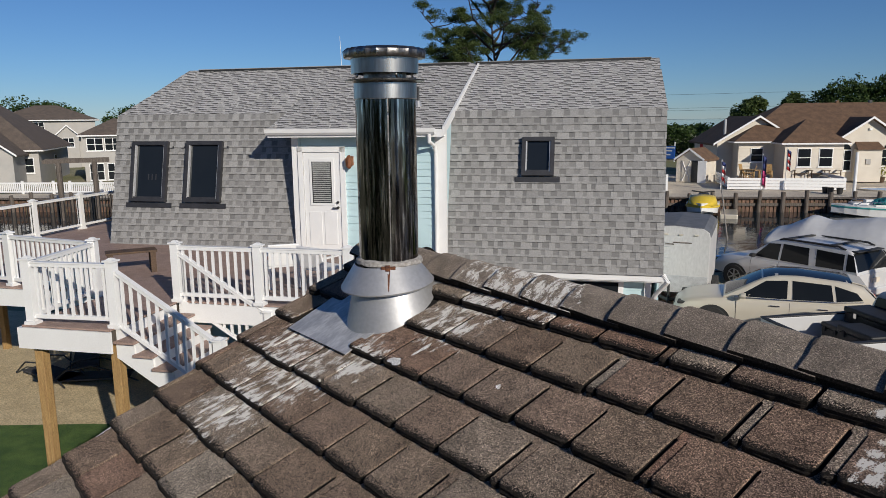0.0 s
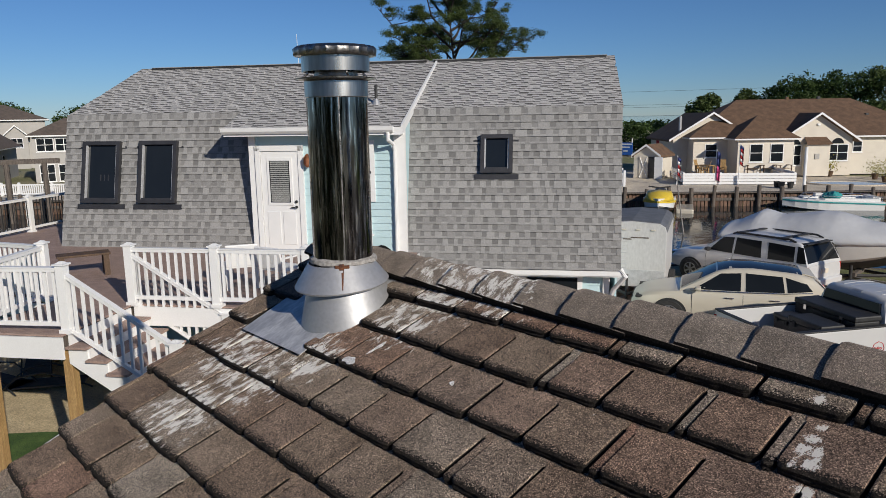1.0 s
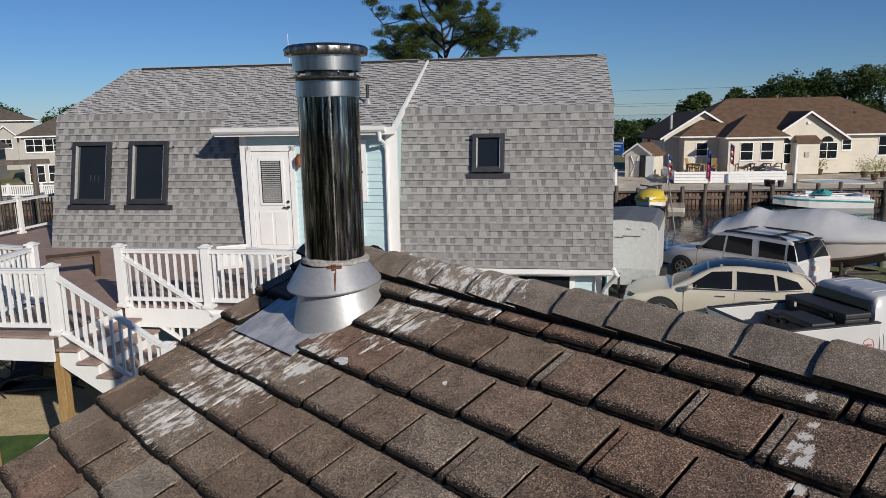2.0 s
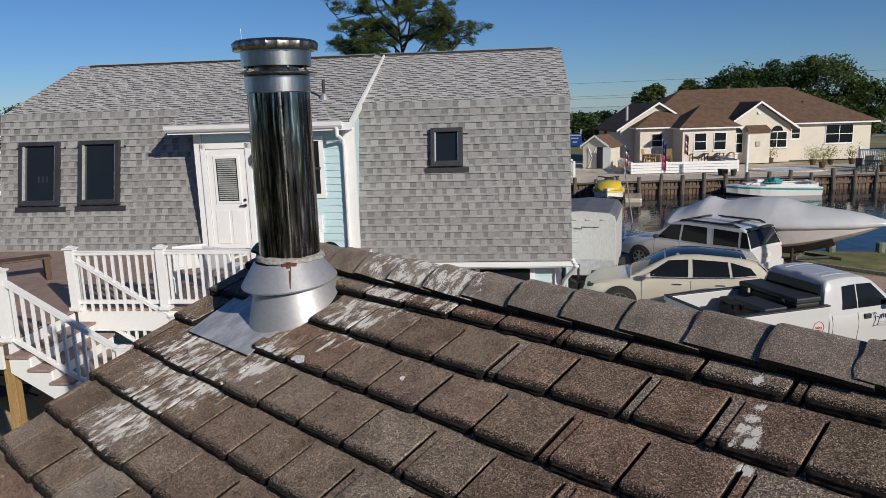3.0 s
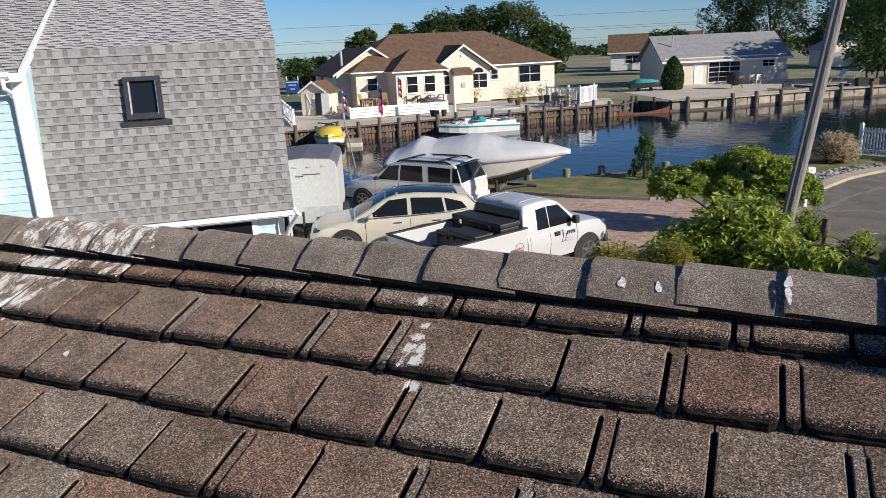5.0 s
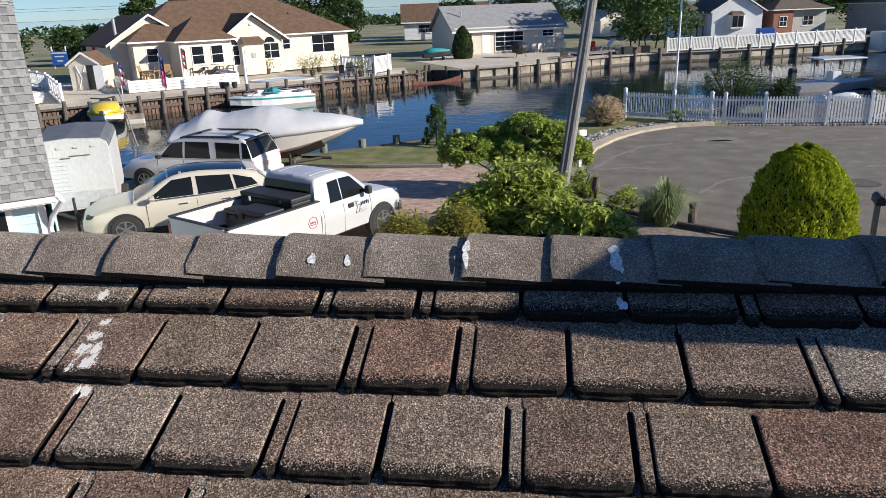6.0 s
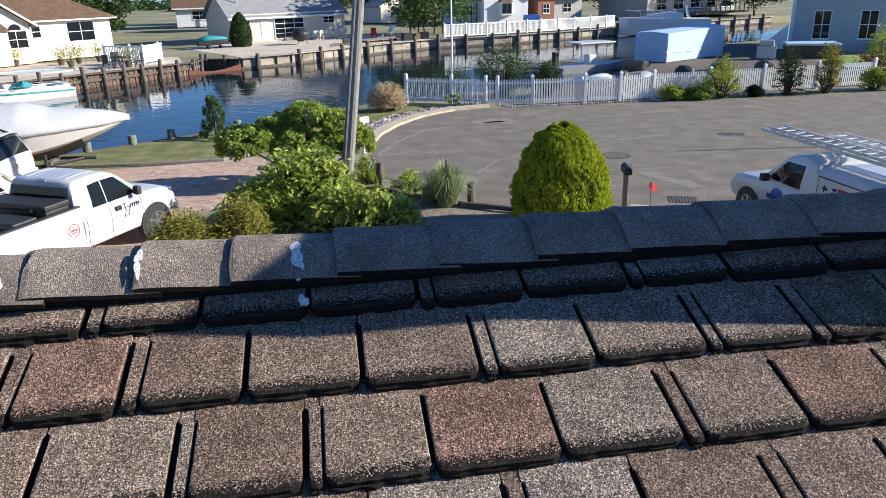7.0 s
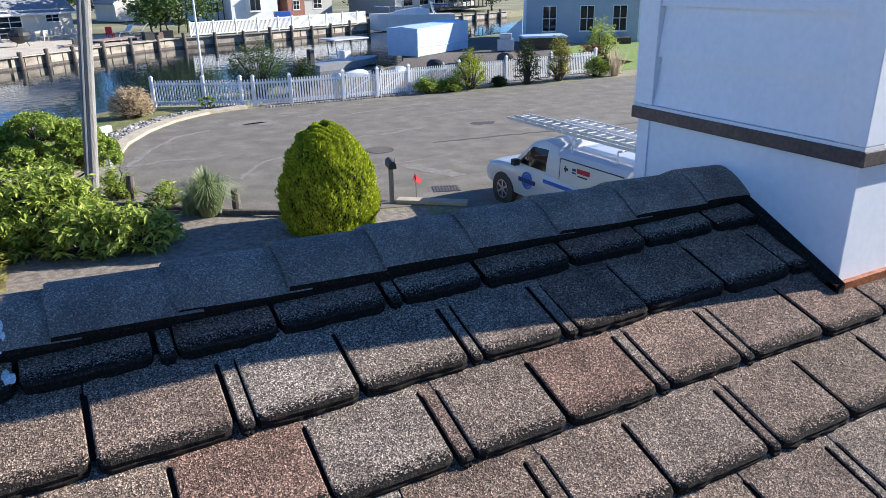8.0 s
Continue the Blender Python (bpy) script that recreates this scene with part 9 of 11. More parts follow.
def slatted_chair(m, mat, label, group):
    """A broad garden chair with slatted seat and back, arms and splayed legs."""
    c = thing("garden_armchair", label, "chair", m, group=group)
    for k in range(4):
        part("seat_slat", box(bm_new(), -0.32, 0.32, -0.30 + k * 0.15, -0.16 + k * 0.15, 0.36, 0.39), mat, c)
    for k in range(4):
        part("back_slat", box(bm_new(), -0.32 + k * 0.16, -0.17 + k * 0.16, 0.0, 0.03, 0.0, 0.74, Matrix.Translation((0, 0.28, 0.38)) @ Matrix.Rotation(radians(-16), 4, "X")), mat, c)
    for s in (-1, 1):
        part("armrest", box(bm_new(), 0.36 * s - 0.06, 0.36 * s + 0.06, -0.36, 0.36, 0.58, 0.615), mat, c)
        for y in (-0.3, 0.3):
            part("leg", tube(bm_new(), [(0.36 * s, y * 1.15, 0.03), (0.36 * s, y, 0.58)], 0.035, 4), mat, c)
        part("rocker", tube(bm_new(), [(0.36 * s, -0.5, 0.08), (0.36 * s, -0.2, 0.02), (0.36 * s, 0.2, 0.02), (0.36 * s, 0.5, 0.08)], 0.022, 4), mat, c)
    return c


for x, y, rz in ((-25.3, 55.1, 30), (-24.45, 55.75, 42), (-23.6, 56.35, 55)):
    slatted_chair(pose(x, y, 0.77, 0, 0, rz) @ Matrix.Diagonal((1.25, 1.25, 1.1, 1)), M_BENCH, "dark wooden rocking chair on the terrace", "terrace rockers")
for x, y, rz in ((-28.3, 52.6, 100), (-27.3, 51.2, -60), (-27.0, 53.2, 20)):
    slatted_chair(pose(x, y, 0.77, 0, 0, rz), M_PINE, "brown wooden garden chair on the terrace", "terrace chairs")
ttb = thing("terrace_table", "brown wooden table on the terrace", "table", pose(-27.7, 52.1, 0.76))
part("tabletop", box(bm_new(), -0.6, 0.6, -0.45, 0.45, 0.68, 0.73, bev=0.01), M_PINE, ttb)
for a in (-0.5, 0.5):
    for b_ in (-0.36, 0.36):
        part("leg", box(bm_new(), a - 0.04, a + 0.04, b_ - 0.04, b_ + 0.04, 0, 0.68), M_PINE, ttb)
for j, (x, y, h, mats, w, fh) in enumerate(((-24.9, 48.5, 2.5, (M_NAVY, M_NAVY, M_PINK, M_PINK), 0.42, 2.0), (-23.7, 49.5, 2.9, (M_NAVY, M_REDCLOTH, M_WHITE, M_REDCLOTH, M_WHITE, M_REDCLOTH), 0.40, 1.35), (-26.95, 46.8, 2.1, (M_NAVY, M_WHITE, M_REDCLOTH, M_WHITE, M_REDCLOTH), 0.42, 1.3))):
    fl = thing("flag_on_pole", "limp coloured flag on a thin pole", "flag", group="terrace flags")
    part("pole", cyl(bm_new(), (x, y, 0.4), (x, y, h + 0.4), 0.03, seg=6), M_WHITE, fl)
    flag(fl, x, y, h + 0.3, w, fh, mats, 0.9, radians(20 if j == 0 else 15))
for x, y in ((-20.9, 49.3), (-20.45, 49.0), (-19.95, 49.2)):
    bk = thing("bucket", "dark plastic bucket behind the bulkhead", "bucket", pose(x, y, 0.40), group="buckets")
    part("tub_body", lathe(bm_new(), [(0.16, 0), (0.21, 0.38), (0.225, 0.40), (0.19, 0.40), (0.15, 0.06)], 12), M_BLACK, bk)
# garden shed
shed = thing("garden_shed", "cream garden shed with an open double door", "shed", local(-30.6, 50.4, 190, 0.37) @ Matrix.Diagonal((0.74, 1, 1, 1)))
wall_block(shed, 0, 2.9, 0, 2.6, 0, 1.95, M_TANWALL)
gable_roof(shed, 0, 2.9, 0, 2.6, 1.95, 0.75, M_BRNROOF, "y", 0.2, M_TANWALL)
# black plate: the unlit inside of the open shed is put into its colour
part("doorway", fix(box(bm_new(), 0.35, 1.25, -0.03, -0.01, 0.05, 1.75)), M_BLACK, shed)
for x0, z in ((1.35, 0.05),):
    dr = part("shed_door", fix(box(bm_new(), 1.3, 2.25, -0.06, -0.01, 0.05, 1.75)), M_TANWALL, shed)
    for q in ([(1.34, -0.075, 0.1), (2.2, -0.075, 1.7)], [(2.2, -0.075, 0.1), (1.34, -0.075, 1.7)]):
        part("brace", tube(bm_new(), q, 0.03, 4), M_WHITE, dr)
part("open_door", fix(box(bm_new(), -0.55, 0.33, -0.45, -0.40, 0.05, 1.75)), M_WHITE, shed)
# red tank, blue sign, white fences at the left of the ranch house
rt = thing("red_canopy", "red canopy roll standing beside the wing", "canopy", pose(-35.2, 58.3, 0.4))
part("roll", lathe(bm_new(), [(0.4, 1.0), (0.60, 1.3), (0.62, 2.7), (0.4, 3.0)], 14), M_REDCLOTH, rt)
part("leg", cyl(bm_new(), (0, 0, 0), (0, 0, 1.02), 0.1, seg=8), M_WHITE, rt)
sg = thing("blue_sign", "blue and white sign board on posts", "sign", local(-48.6, 73.5, 185, 0.37))
part("board", fix(box(bm_new(), 0, 1.7, -0.04, 0.04, 0.35, 1.8)), M_PVCBLUE, sg)
for x in (0.1, 1.6):
    part("post", fix(box(bm_new(), x - 0.05, x + 0.05, 0.04, 0.12, 0, 2.3)), M_WHITE, sg)
for z, w in ((1.55, 1.6), (1.2, 1.0), (0.75, 0.6)):
    part("unread_line", fix(box(bm_new(), 0.85 - w / 2, 0.85 + w / 2, -0.06, -0.04, z, z + 0.14)), M_WHITE, sg)


def plain_fence(p0, p1, z, h=1.15, label="white vinyl fence on the far bank"):
    t = thing("vinyl_fence", label, "fence", group="far bank fences")
    a, b = Vector((*p0, z)), Vector((*p1, z))
    d = b - a
    L = d.length
    t.matrix_world = Matrix.Translation(a) @ Matrix.Rotation(math.atan2(d.y, d.x), 4, "Z")
    for q in (0.12, h - 0.1):
        part("rail", box(bm_new(), 0, L, -0.03, 0.03, q, q + 0.1), M_VINYL, t)
    bm = bm_new()
    n = int(L / 0.15)
    for k in range(n):
        x = (k + 0.5) * L / n
        box(bm, x - 0.04, x + 0.04, -0.015, 0.015, 0.12, h - 0.03)
    part("picketing", bm, M_VINYL, t, kind="stuff")
    for k in range(int(L / 2.4) + 1):
        x = min(k * 2.4, L)
        part("post", box(bm_new(), x - 0.07, x + 0.07, -0.07, 0.07, 0, h + 0.12), M_VINYL, t)


plain_fence((-28.2, 42.2), (-35.8, 51.6), 0.37)
plain_fence((-35.8, 51.6), (-42.5, 57.5), 0.37)
dg = small_hull("covered_dinghy", "small dinghy under a pale cover on the sandy yard", at_pose(-30.2, 42.2, 120, 0.45), 2.6, 1.3, 0.0, 0.4, M_HULLW)
part("cover", lathe(bm_new(), [(0.62, 0.36), (0.5, 0.62), (0.05, 0.75)], 12, Matrix.Diagonal((1.6, 0.9, 1, 1))), M_CREAM, dg)
part("chock", box(bm_new(), -0.6, 0.6, -0.3, 0.3, -0.09, 0.04), M_PILE, dg)
plain_fence((-14.9, 59.2), (-11.8, 57.4), 0.37, 1.35)
plain_fence((-11.8, 57.4), (-11.0, 60.3), 0.37, 1.35)
pt0 = thing("patio_table", "dark iron patio table on the sandy yard", "table", pose(-13.0, 55.9, 0.37))
part("tabletop", lathe(bm_new(), [(0.7, 0.72), (0.72, 0.74), (0.7, 0.76)], 18), M_BLACK, pt0)
for a in range(4):
    part("leg", cyl(bm_new(), (0.45 * math.cos(a * 1.57), 0.45 * math.sin(a * 1.57), 0), (0.35 * math.cos(a * 1.57), 0.35 * math.sin(a * 1.57), 0.72), 0.03, seg=6), M_BLACK, pt0)
for j in range(3):
    ch = thing("iron_chair", "dark iron patio chair beside the table", "chair", pose(-13.0 + 1.2 * math.cos(j * 2.1), 55.9 + 1.2 * math.sin(j * 2.1), 0.37, 0, 0, math.degrees(j * 2.1) - 90), group="iron chairs")
    part("seat", box(bm_new(), -0.26, 0.26, -0.26, 0.26, 0.40, 0.45), M_BLACK, ch)
    part("backrest", box(bm_new(), -0.26, 0.26, 0.22, 0.27, 0.45, 1.0), M_BLACK, ch)
    for x in (-0.22, 0.22):
        for y in (-0.22, 0.22):
            part("leg", box(bm_new(), x - 0.025, x + 0.025, y - 0.025, y + 0.025, 0, 0.40), M_BLACK, ch)
plain_fence((13.2, 73.6), (24.0, 76.9), 0.37, 1.3)
plain_fence((24.0, 76.9), (34.0, 81.4), 0.37, 1.3)
# above-ground pool and pots beside the ranch house
pool = thing("pool", "low pale pool edge with blue water beside the ranch house", "pool", pose(-18.3, 54.6, 0.3, 0, 0, 25))
part("pool_wall", lathe(bm_new(), [(2.6, 0), (2.6, 0.16), (2.45, 0.17), (2.45, 0.05)], 32, Matrix.Diagonal((1.0, 0.55, 1, 1)), caps=False), M_YARD, pool)
part("pool_water", lathe(bm_new(), [(2.46, 0.10), (2.46, 0.12)], 32, Matrix.Diagonal((1.0, 0.55, 1, 1))), M_TARP, pool)
for j, (x, y) in enumerate(((-21.6, 60.2), (-18.2, 59.6), (-17.2, 60.5), (-16.0, 61.5), (-16.9, 57.6), (-12.5, 55.8))):
    pt = thing("flower_pot", "terracotta pot with a leggy shrub", "plant pot", pose(x, y, 0.4), group="terrace pots")
    part("pot", lathe(bm_new(), [(0.18, 0), (0.26, 0.4), (0.28, 0.42), (0.24, 0.42)], 12), M_BENCH, pt)
    b = bm_new()
    rs2 = random.Random(90 + j)
    for k in range(220):
        p = Vector((rs2.gauss(0, 0.3), rs2.gauss(0, 0.3), 0.9 + rs2.gauss(0, 0.28)))
        q = Matrix.Translation(p) @ Euler((rs2.random() * 6, rs2.random() * 6, 0)).to_matrix().to_4x4()
        b.faces.new([b.verts.new(q @ Vector(v)) for v in ((-0.06, 0, 0), (0, -0.03, 0), (0.06, 0, 0), (0, 0.03, 0))])
    part("shrub", b, L_OLIVE, pt)
    part("stem", cyl(bm_new(), (0, 0, 0.4), (0.03, 0, 0.9), 0.02, seg=5), M_BARK, pt)

# pale house with a grey gable roof and a glazed garage door
h2 = thing("waterside_bungalow", "pale bungalow with a grey gable roof and glazed garage door", "house", local(3.7, 82.0, 205, 0.38))
wall_block(h2, 0, 12.4, 0, 8.0, 0, 2.6, M_CREAM)
gable_roof(h2, 0, 12.4, 0, 8.0, 2.6, 2.3, M_GREYROOF, "x", 0.4, M_CREAM)
gd = part("garage_door", fix(box(bm_new(), 4.7, 8.0, -0.08, 0.0, 0.15, 2.25)), M_WHITE, h2, "white framed glazed garage door")
for i in range(3):
    for j in range(4):
        part("pane", fix(box(bm_new(), 4.82 + i * 1.05, 5.80 + i * 1.05, -0.1, -0.08, 0.27 + j * 0.48, 0.68 + j * 0.48)), M_GLASS, gd)
window(h2, 1.9, 1.5, 1.3, 0.7)
window(h2, 11.0, 1.2, 1.0, 0.9)
part("door", fix(box(bm_new(), 8.5, 9.4, -0.05, 0.0, 0.1, 2.1)), M_WHITE, h2)
part("vent_pipe", cyl(bm_new(), (11.0, 2.0, 3.4), (11.0, 2.0, 4.8), 0.07), M_GALV, h2)
h2b = thing("small_annex", "small pale annex behind the bungalow", "house", local(14.0, 108.0, 205, 0.5))
wall_block(h2b, 0, 5, 0, 5, 0, 2.4, M_CREAM)
gable_roof(h2b, 0, 5, 0, 5, 2.4, 1.2, M_GREYROOF, "y", 0.3, M_CREAM)
window(h2b, 2.5, 1.0, 1.2, 1.0)
h3 = thing("blue_white_house", "white house with a brown roof and blue door", "house", local(-6.6, 116.0, 190, 0.5))
wall_block(h3, 0, 13, 0, 8, 0, 2.9, M_WHITEWALL)
gable_roof(h3, 0, 13, 0, 8, 2.9, 2.4, M_BRNROOF, "x", 0.5, M_WHITEWALL)
window(h3, 9.8, 1.0, 2.0, 1.2)
part("door", fix(box(bm_new(), 5.0, 6.2, -0.05, 0.0, 0.1, 2.2)), M_PVCBLUE, h3, "blue door")
part("porch", fix(box(bm_new(), 3.6, 7.0, -1.2, 0, 0, 0.3)), M_CONC, h3)
for x in (3.7, 6.9):
    part("porch_post", fix(box(bm_new(), x - 0.08, x + 0.08, -1.2, -1.04, 0.3, 2.7)), M_PVCBLUE, h3)
window(h3, 2.2, 1.0, 1.4, 1.2)
# white house with a bay window, flag pole before it
h4 = thing("white_cottage", "white cottage with a dark roof and a bay window", "house", local(27.9, 96.0, 190, 0.5))
wall_block(h4, 0, 6.2, 0, 9.0, 0, 3.2, M_WHITEWALL)
gable_roof(h4, 0, 6.2, 0, 9.0, 3.2, 1.9, M_DKROOF, "y", 0.35, M_WHITEWALL)
wall_block(h4, 6.2, 9.0, 2.5, 9.0, 0, 2.8, M_WHITEWALL)
hip_roof(h4, 6.2, 9.0, 2.5, 9.0, 2.8, 1.2, M_DKROOF, 0.5, "porch_roof")
bayw = part("bay_window", fix(hull3(bm_new(), [(2.2, 0, 1.0), (2.5, -0.6, 1.0), (4.0, -0.6, 1.0), (4.3, 0, 1.0)], [(2.2, 0, 2.6), (2.5, -0.6, 2.6), (4.0, -0.6, 2.6), (4.3, 0, 2.6)])), M_WHITE, h4)
part("bay_roof", fix(hull3(bm_new(), [(2.1, 0, 2.6), (2.4, -0.7, 2.6), (4.1, -0.7, 2.6), (4.4, 0, 2.6)], [(2.6, 0, 3.0), (2.8, -0.1, 3.0), (3.7, -0.1, 3.0), (3.9, 0, 3.0)])), M_BRNROOF, bayw)
for a, b_ in ((2.6, 3.2), (3.3, 3.9)):
    part("pane", fix(box(bm_new(), a, b_, -0.63, -0.6, 1.2, 2.45)), M_GLASS, bayw)
window(h4, 7.6, 1.0, 1.6, 1.2, y=2.5)
for k in range(4):
    part("porch_post", fix(box(bm_new(), 6.5 + k * 0.75, 6.6 + k * 0.75, 1.6, 1.7, 0, 2.7)), M_BLACK, h4)
# brick and white house, further along the bank
h5 = thing("brick_house", "low brick and grey house beyond the water", "house", local(36.4, 98.5, 197, 0.5))
wall_block(h5, 4.8, 7.4, 0, 8, 0, 3.0, M_BRICK, laps=False)
wall_block(h5, 0, 4.8, 0.5, 8, 0, 3.0, M_GREYWALL)
hip_roof(h5, 0, 7.4, 0, 8, 3.0, 1.8, M_DKROOF, 0.4)
window(h5, 2.4, 1.0, 1.4, 1.2, y=0.5)
window(h5, 6.1, 1.0, 1.0, 1.2)
tub5 = thing("blue_tub", "blue plastic tub beside the white fence", "tub", pose(27.7, 93.5, 0.37))
part("tub_body", box(bm_new(), -0.95, 0.95, -0.6, 0.6, 0, 1.15, bev=0.06), M_PVCBLUE, tub5)
h6 = thing("long_grey_house", "long grey house with a screened porch", "house", local(60.0, 101.0, 203, 0.5))
wall_block(h6, 0, 18, 0, 9, 0, 3.4, M_GREYWALL)
hip_roof(h6, 0, 18, 0, 9, 3.4, 2.4, M_DKROOF, 0.5)
for k in range(5):
    window(h6, 2.2 + k * 3.3, 1.0, 1.9, 1.6)
dk6 = part("porch_deck", fix(box(bm_new(), 1.0, 12.0, -3.0, 0, 0.3, 0.5)), M_PILE, h6)
for k in range(12):
    part("porch_post", fix(box(bm_new(), 1.0 + k * 1.0, 1.1 + k * 1.0, -3.0, -2.9, 0.5, 1.6)), M_PILE, dk6)
# tall pale building at the end of the street
h7 = thing("tall_pale_house", "tall pale blue-grey house with white corner boards", "house", local(43.6, 46.6, 146, 0.0))
wall_block(h7, 0, 9.2, 0, 8, 0, 6.6, M_SLATEWALL)
gable_roof(h7, 0, 9.2, 0, 8, 6.6, 2.6, M_GREYROOF, "y", 0.4, M_SLATEWALL)
for x in (1.6, 4.2, 7.2):
    window(h7, x, 0.9, 1.15, 2.0)
    window(h7, x, 4.2, 1.15, 1.5)
for x in (0.0, 9.2):
    part("corner_board", fix(box(bm_new(), x - 0.12, x + 0.12, -0.05, 0.1, 0, 6.6)), M_WHITE, h7)
part("shrub_box", fix(box(bm_new(), 0.8, 3.0, -1.6, -0.6, 0, 0.5)), M_BENCH, h7)
part("stair_rail", fix(hull3(bm_new(), [(9.4, -0.6, 0.2), (11.4, -0.6, 0.2), (9.4, -0.6, 2.0)], [(9.4, -0.55, 0.2), (11.4, -0.55, 0.2), (9.4, -0.55, 2.0)])), M_VINYL, h7)
tubc = thing("covered_spa", "covered brown spa tub beside the tall house", "spa", pose(34.4, 47.0, 0.0, 0, 0, -25))
part("cabinet", box(bm_new(), -1.6, 1.6, -1.0, 1.0, 0, 0.85, bev=0.04), M_BENCH, tubc)
part("cover", box(bm_new(), -1.7, 1.7, -1.1, 1.1, 0.86, 1.02, bev=0.05), M_TARP, tubc)
grl = thing("grill_cart", "steel grill cart beside the spa", "grill", pose(31.0, 46.8, 0.0, 0, 0, -30))
part("cart", box(bm_new(), -0.6, 0.6, -0.3, 0.3, 0.1, 0.9, bev=0.02), M_ALU, grl)
part("hood", box(bm_new(), -0.45, 0.45, -0.28, 0.28, 0.92, 1.3, bev=0.08), M_ALU, grl)
patch("end_lawn", [(29.6, 33.4), (70, 35.5), (70, 60), (45, 52), (33.0, 44.0), (30.4, 37.0)], 0.02, M_BRIGHTLAWN, "bright lawn beside the tall house", "lawn")
patch("fence_bed", [(9.2, 32.75), (13, 32.35), (16.5, 32.25), (22, 32.3), (29.5, 32.3), (30.0, 34.4), (22, 33.8), (16.5, 33.4), (9.4, 33.5)], 0.03, M_MULCH, "brown mulch strip along the picket fence", "planting bed")
bm = bm_new()
rs3 = random.Random(21)
for i in range(150):
    x = 9.4 + i * 0.134
    r = rs3.uniform(0.05, 0.09)
    bmesh.ops.create_icosphere(bm, subdivisions=1, radius=r, matrix=Matrix.Translation((x, 32.42 - 0.2 * math.sin((x - 9) * 0.15), r * 0.5)))
tagged(part("edging_stones", bm, M_STONE), "row of small edging stones along the fence bed", "stones", kind="stuff")

# the bungalow's yard: a boat on a trailer, a covered kettle, chairs and planks
tb = small_hull("trailer_boat", "small boat under a teal cover on the sandy yard", at_pose(-8.6, 71.5, 20, 0.6) @ Matrix.Diagonal((0.72, 0.72, 0.8, 1)), 4.2, 1.7, 0.0, 0.55, M_BLACK)
b = bm_new()
rings(b, [[Vector((x, -w, 0.55)), Vector((x, -w * 0.6, z)), Vector((x, w * 0.6, z)), Vector((x, w, 0.55))] for x, w, z in ((-2.1, 0.8, 0.8), (-0.8, 0.86, 1.15), (0.6, 0.8, 1.05), (1.9, 0.3, 0.85))])
part("canvas_cover", fix(b), M_TEAL, tb, "teal canvas cover", smooth=True)
for x in (-0.9, 0.7):
    part("trailer_bunk", box(bm_new(), x - 0.08, x + 0.08, -0.7, 0.7, -0.29, 0.06), M_BLACK, tb)
kt = thing("kettle_grill", "black round grill beside the garage door", "grill", pose(-0.8, 72.6, 0.37))
part("bowl", lathe(bm_new(), [(0.2, 0.25), (0.75, 0.55), (0.85, 0.85), (0.8, 0.9)], 16), M_BLACK, kt)
part("lid", lathe(bm_new(), [(0.86, 0.9), (0.82, 1.15), (0.5, 1.42), (0.05, 1.5)], 16), M_BLACK, kt, "domed black lid")
for a in range(3):
    part("leg", cyl(bm_new(), (0.65 * math.cos(a * 2.1), 0.65 * math.sin(a * 2.1), 0), (0.4 * math.cos(a * 2.1), 0.4 * math.sin(a * 2.1), 0.5), 0.04, seg=6), M_BLACK, kt)
for j in range(7):
    ch = thing("garden_chair", "pale plastic garden chair on the sandy yard", "chair", pose(0.5 + j * 0.5, 78.6 + 0.2 * j - 0.4 * (j % 2), 0.37, 0, 0, 200 + 23 * j), group="yard chairs")
    part("seat", box(bm_new(), -0.27, 0.27, -0.26, 0.26, 0.38, 0.43), M_CREAM, ch)
    part("backrest", box(bm_new(), -0.27, 0.27, 0.22, 0.27, 0.43, 0.92), M_CREAM, ch)
    for x in (-0.24, 0.24):
        for y in (-0.22, 0.22):
            part("leg", box(bm_new(), x - 0.025, x + 0.025, y - 0.025, y + 0.025, 0, 0.38), M_CREAM, ch)
plat = thing("timber_platform", "low reddish timber platform behind the bulkhead", "platform", pose(6.3, 73.0, 0.37, 0, 0, 36))
for k in range(9):
    part("board", box(bm_new(), -2.0, 2.0, -1.2 + k * 0.27, -0.95 + k * 0.27, 0.16, 0.21), M_DECK, plat)
for x in (-1.8, 0.0, 1.8):
    part("bearer", box(bm_new(), x - 0.06, x + 0.06, -1.2, 1.2, 0.0, 0.16), M_PILE, plat)
rch = thing("red_chair", "red plastic garden chair on the sandy yard", "chair", pose(6.6, 78.6, 0.37, 0, 0, 160))
part("seat", box(bm_new(), -0.3, 0.3, -0.3, 0.3, 0.36, 0.42, bev=0.02), M_REDCLOTH, rch)
part("backrest", box(bm_new(), -0.3, 0.3, 0.26, 0.31, 0.42, 1.0, bev=0.02), M_REDCLOTH, rch)
for x in (-0.26, 0.26):
    for y in (-0.26, 0.26):
        part("leg", box(bm_new(), x - 0.03, x + 0.03, y - 0.03, y + 0.03, 0, 0.36), M_REDCLOTH, rch)
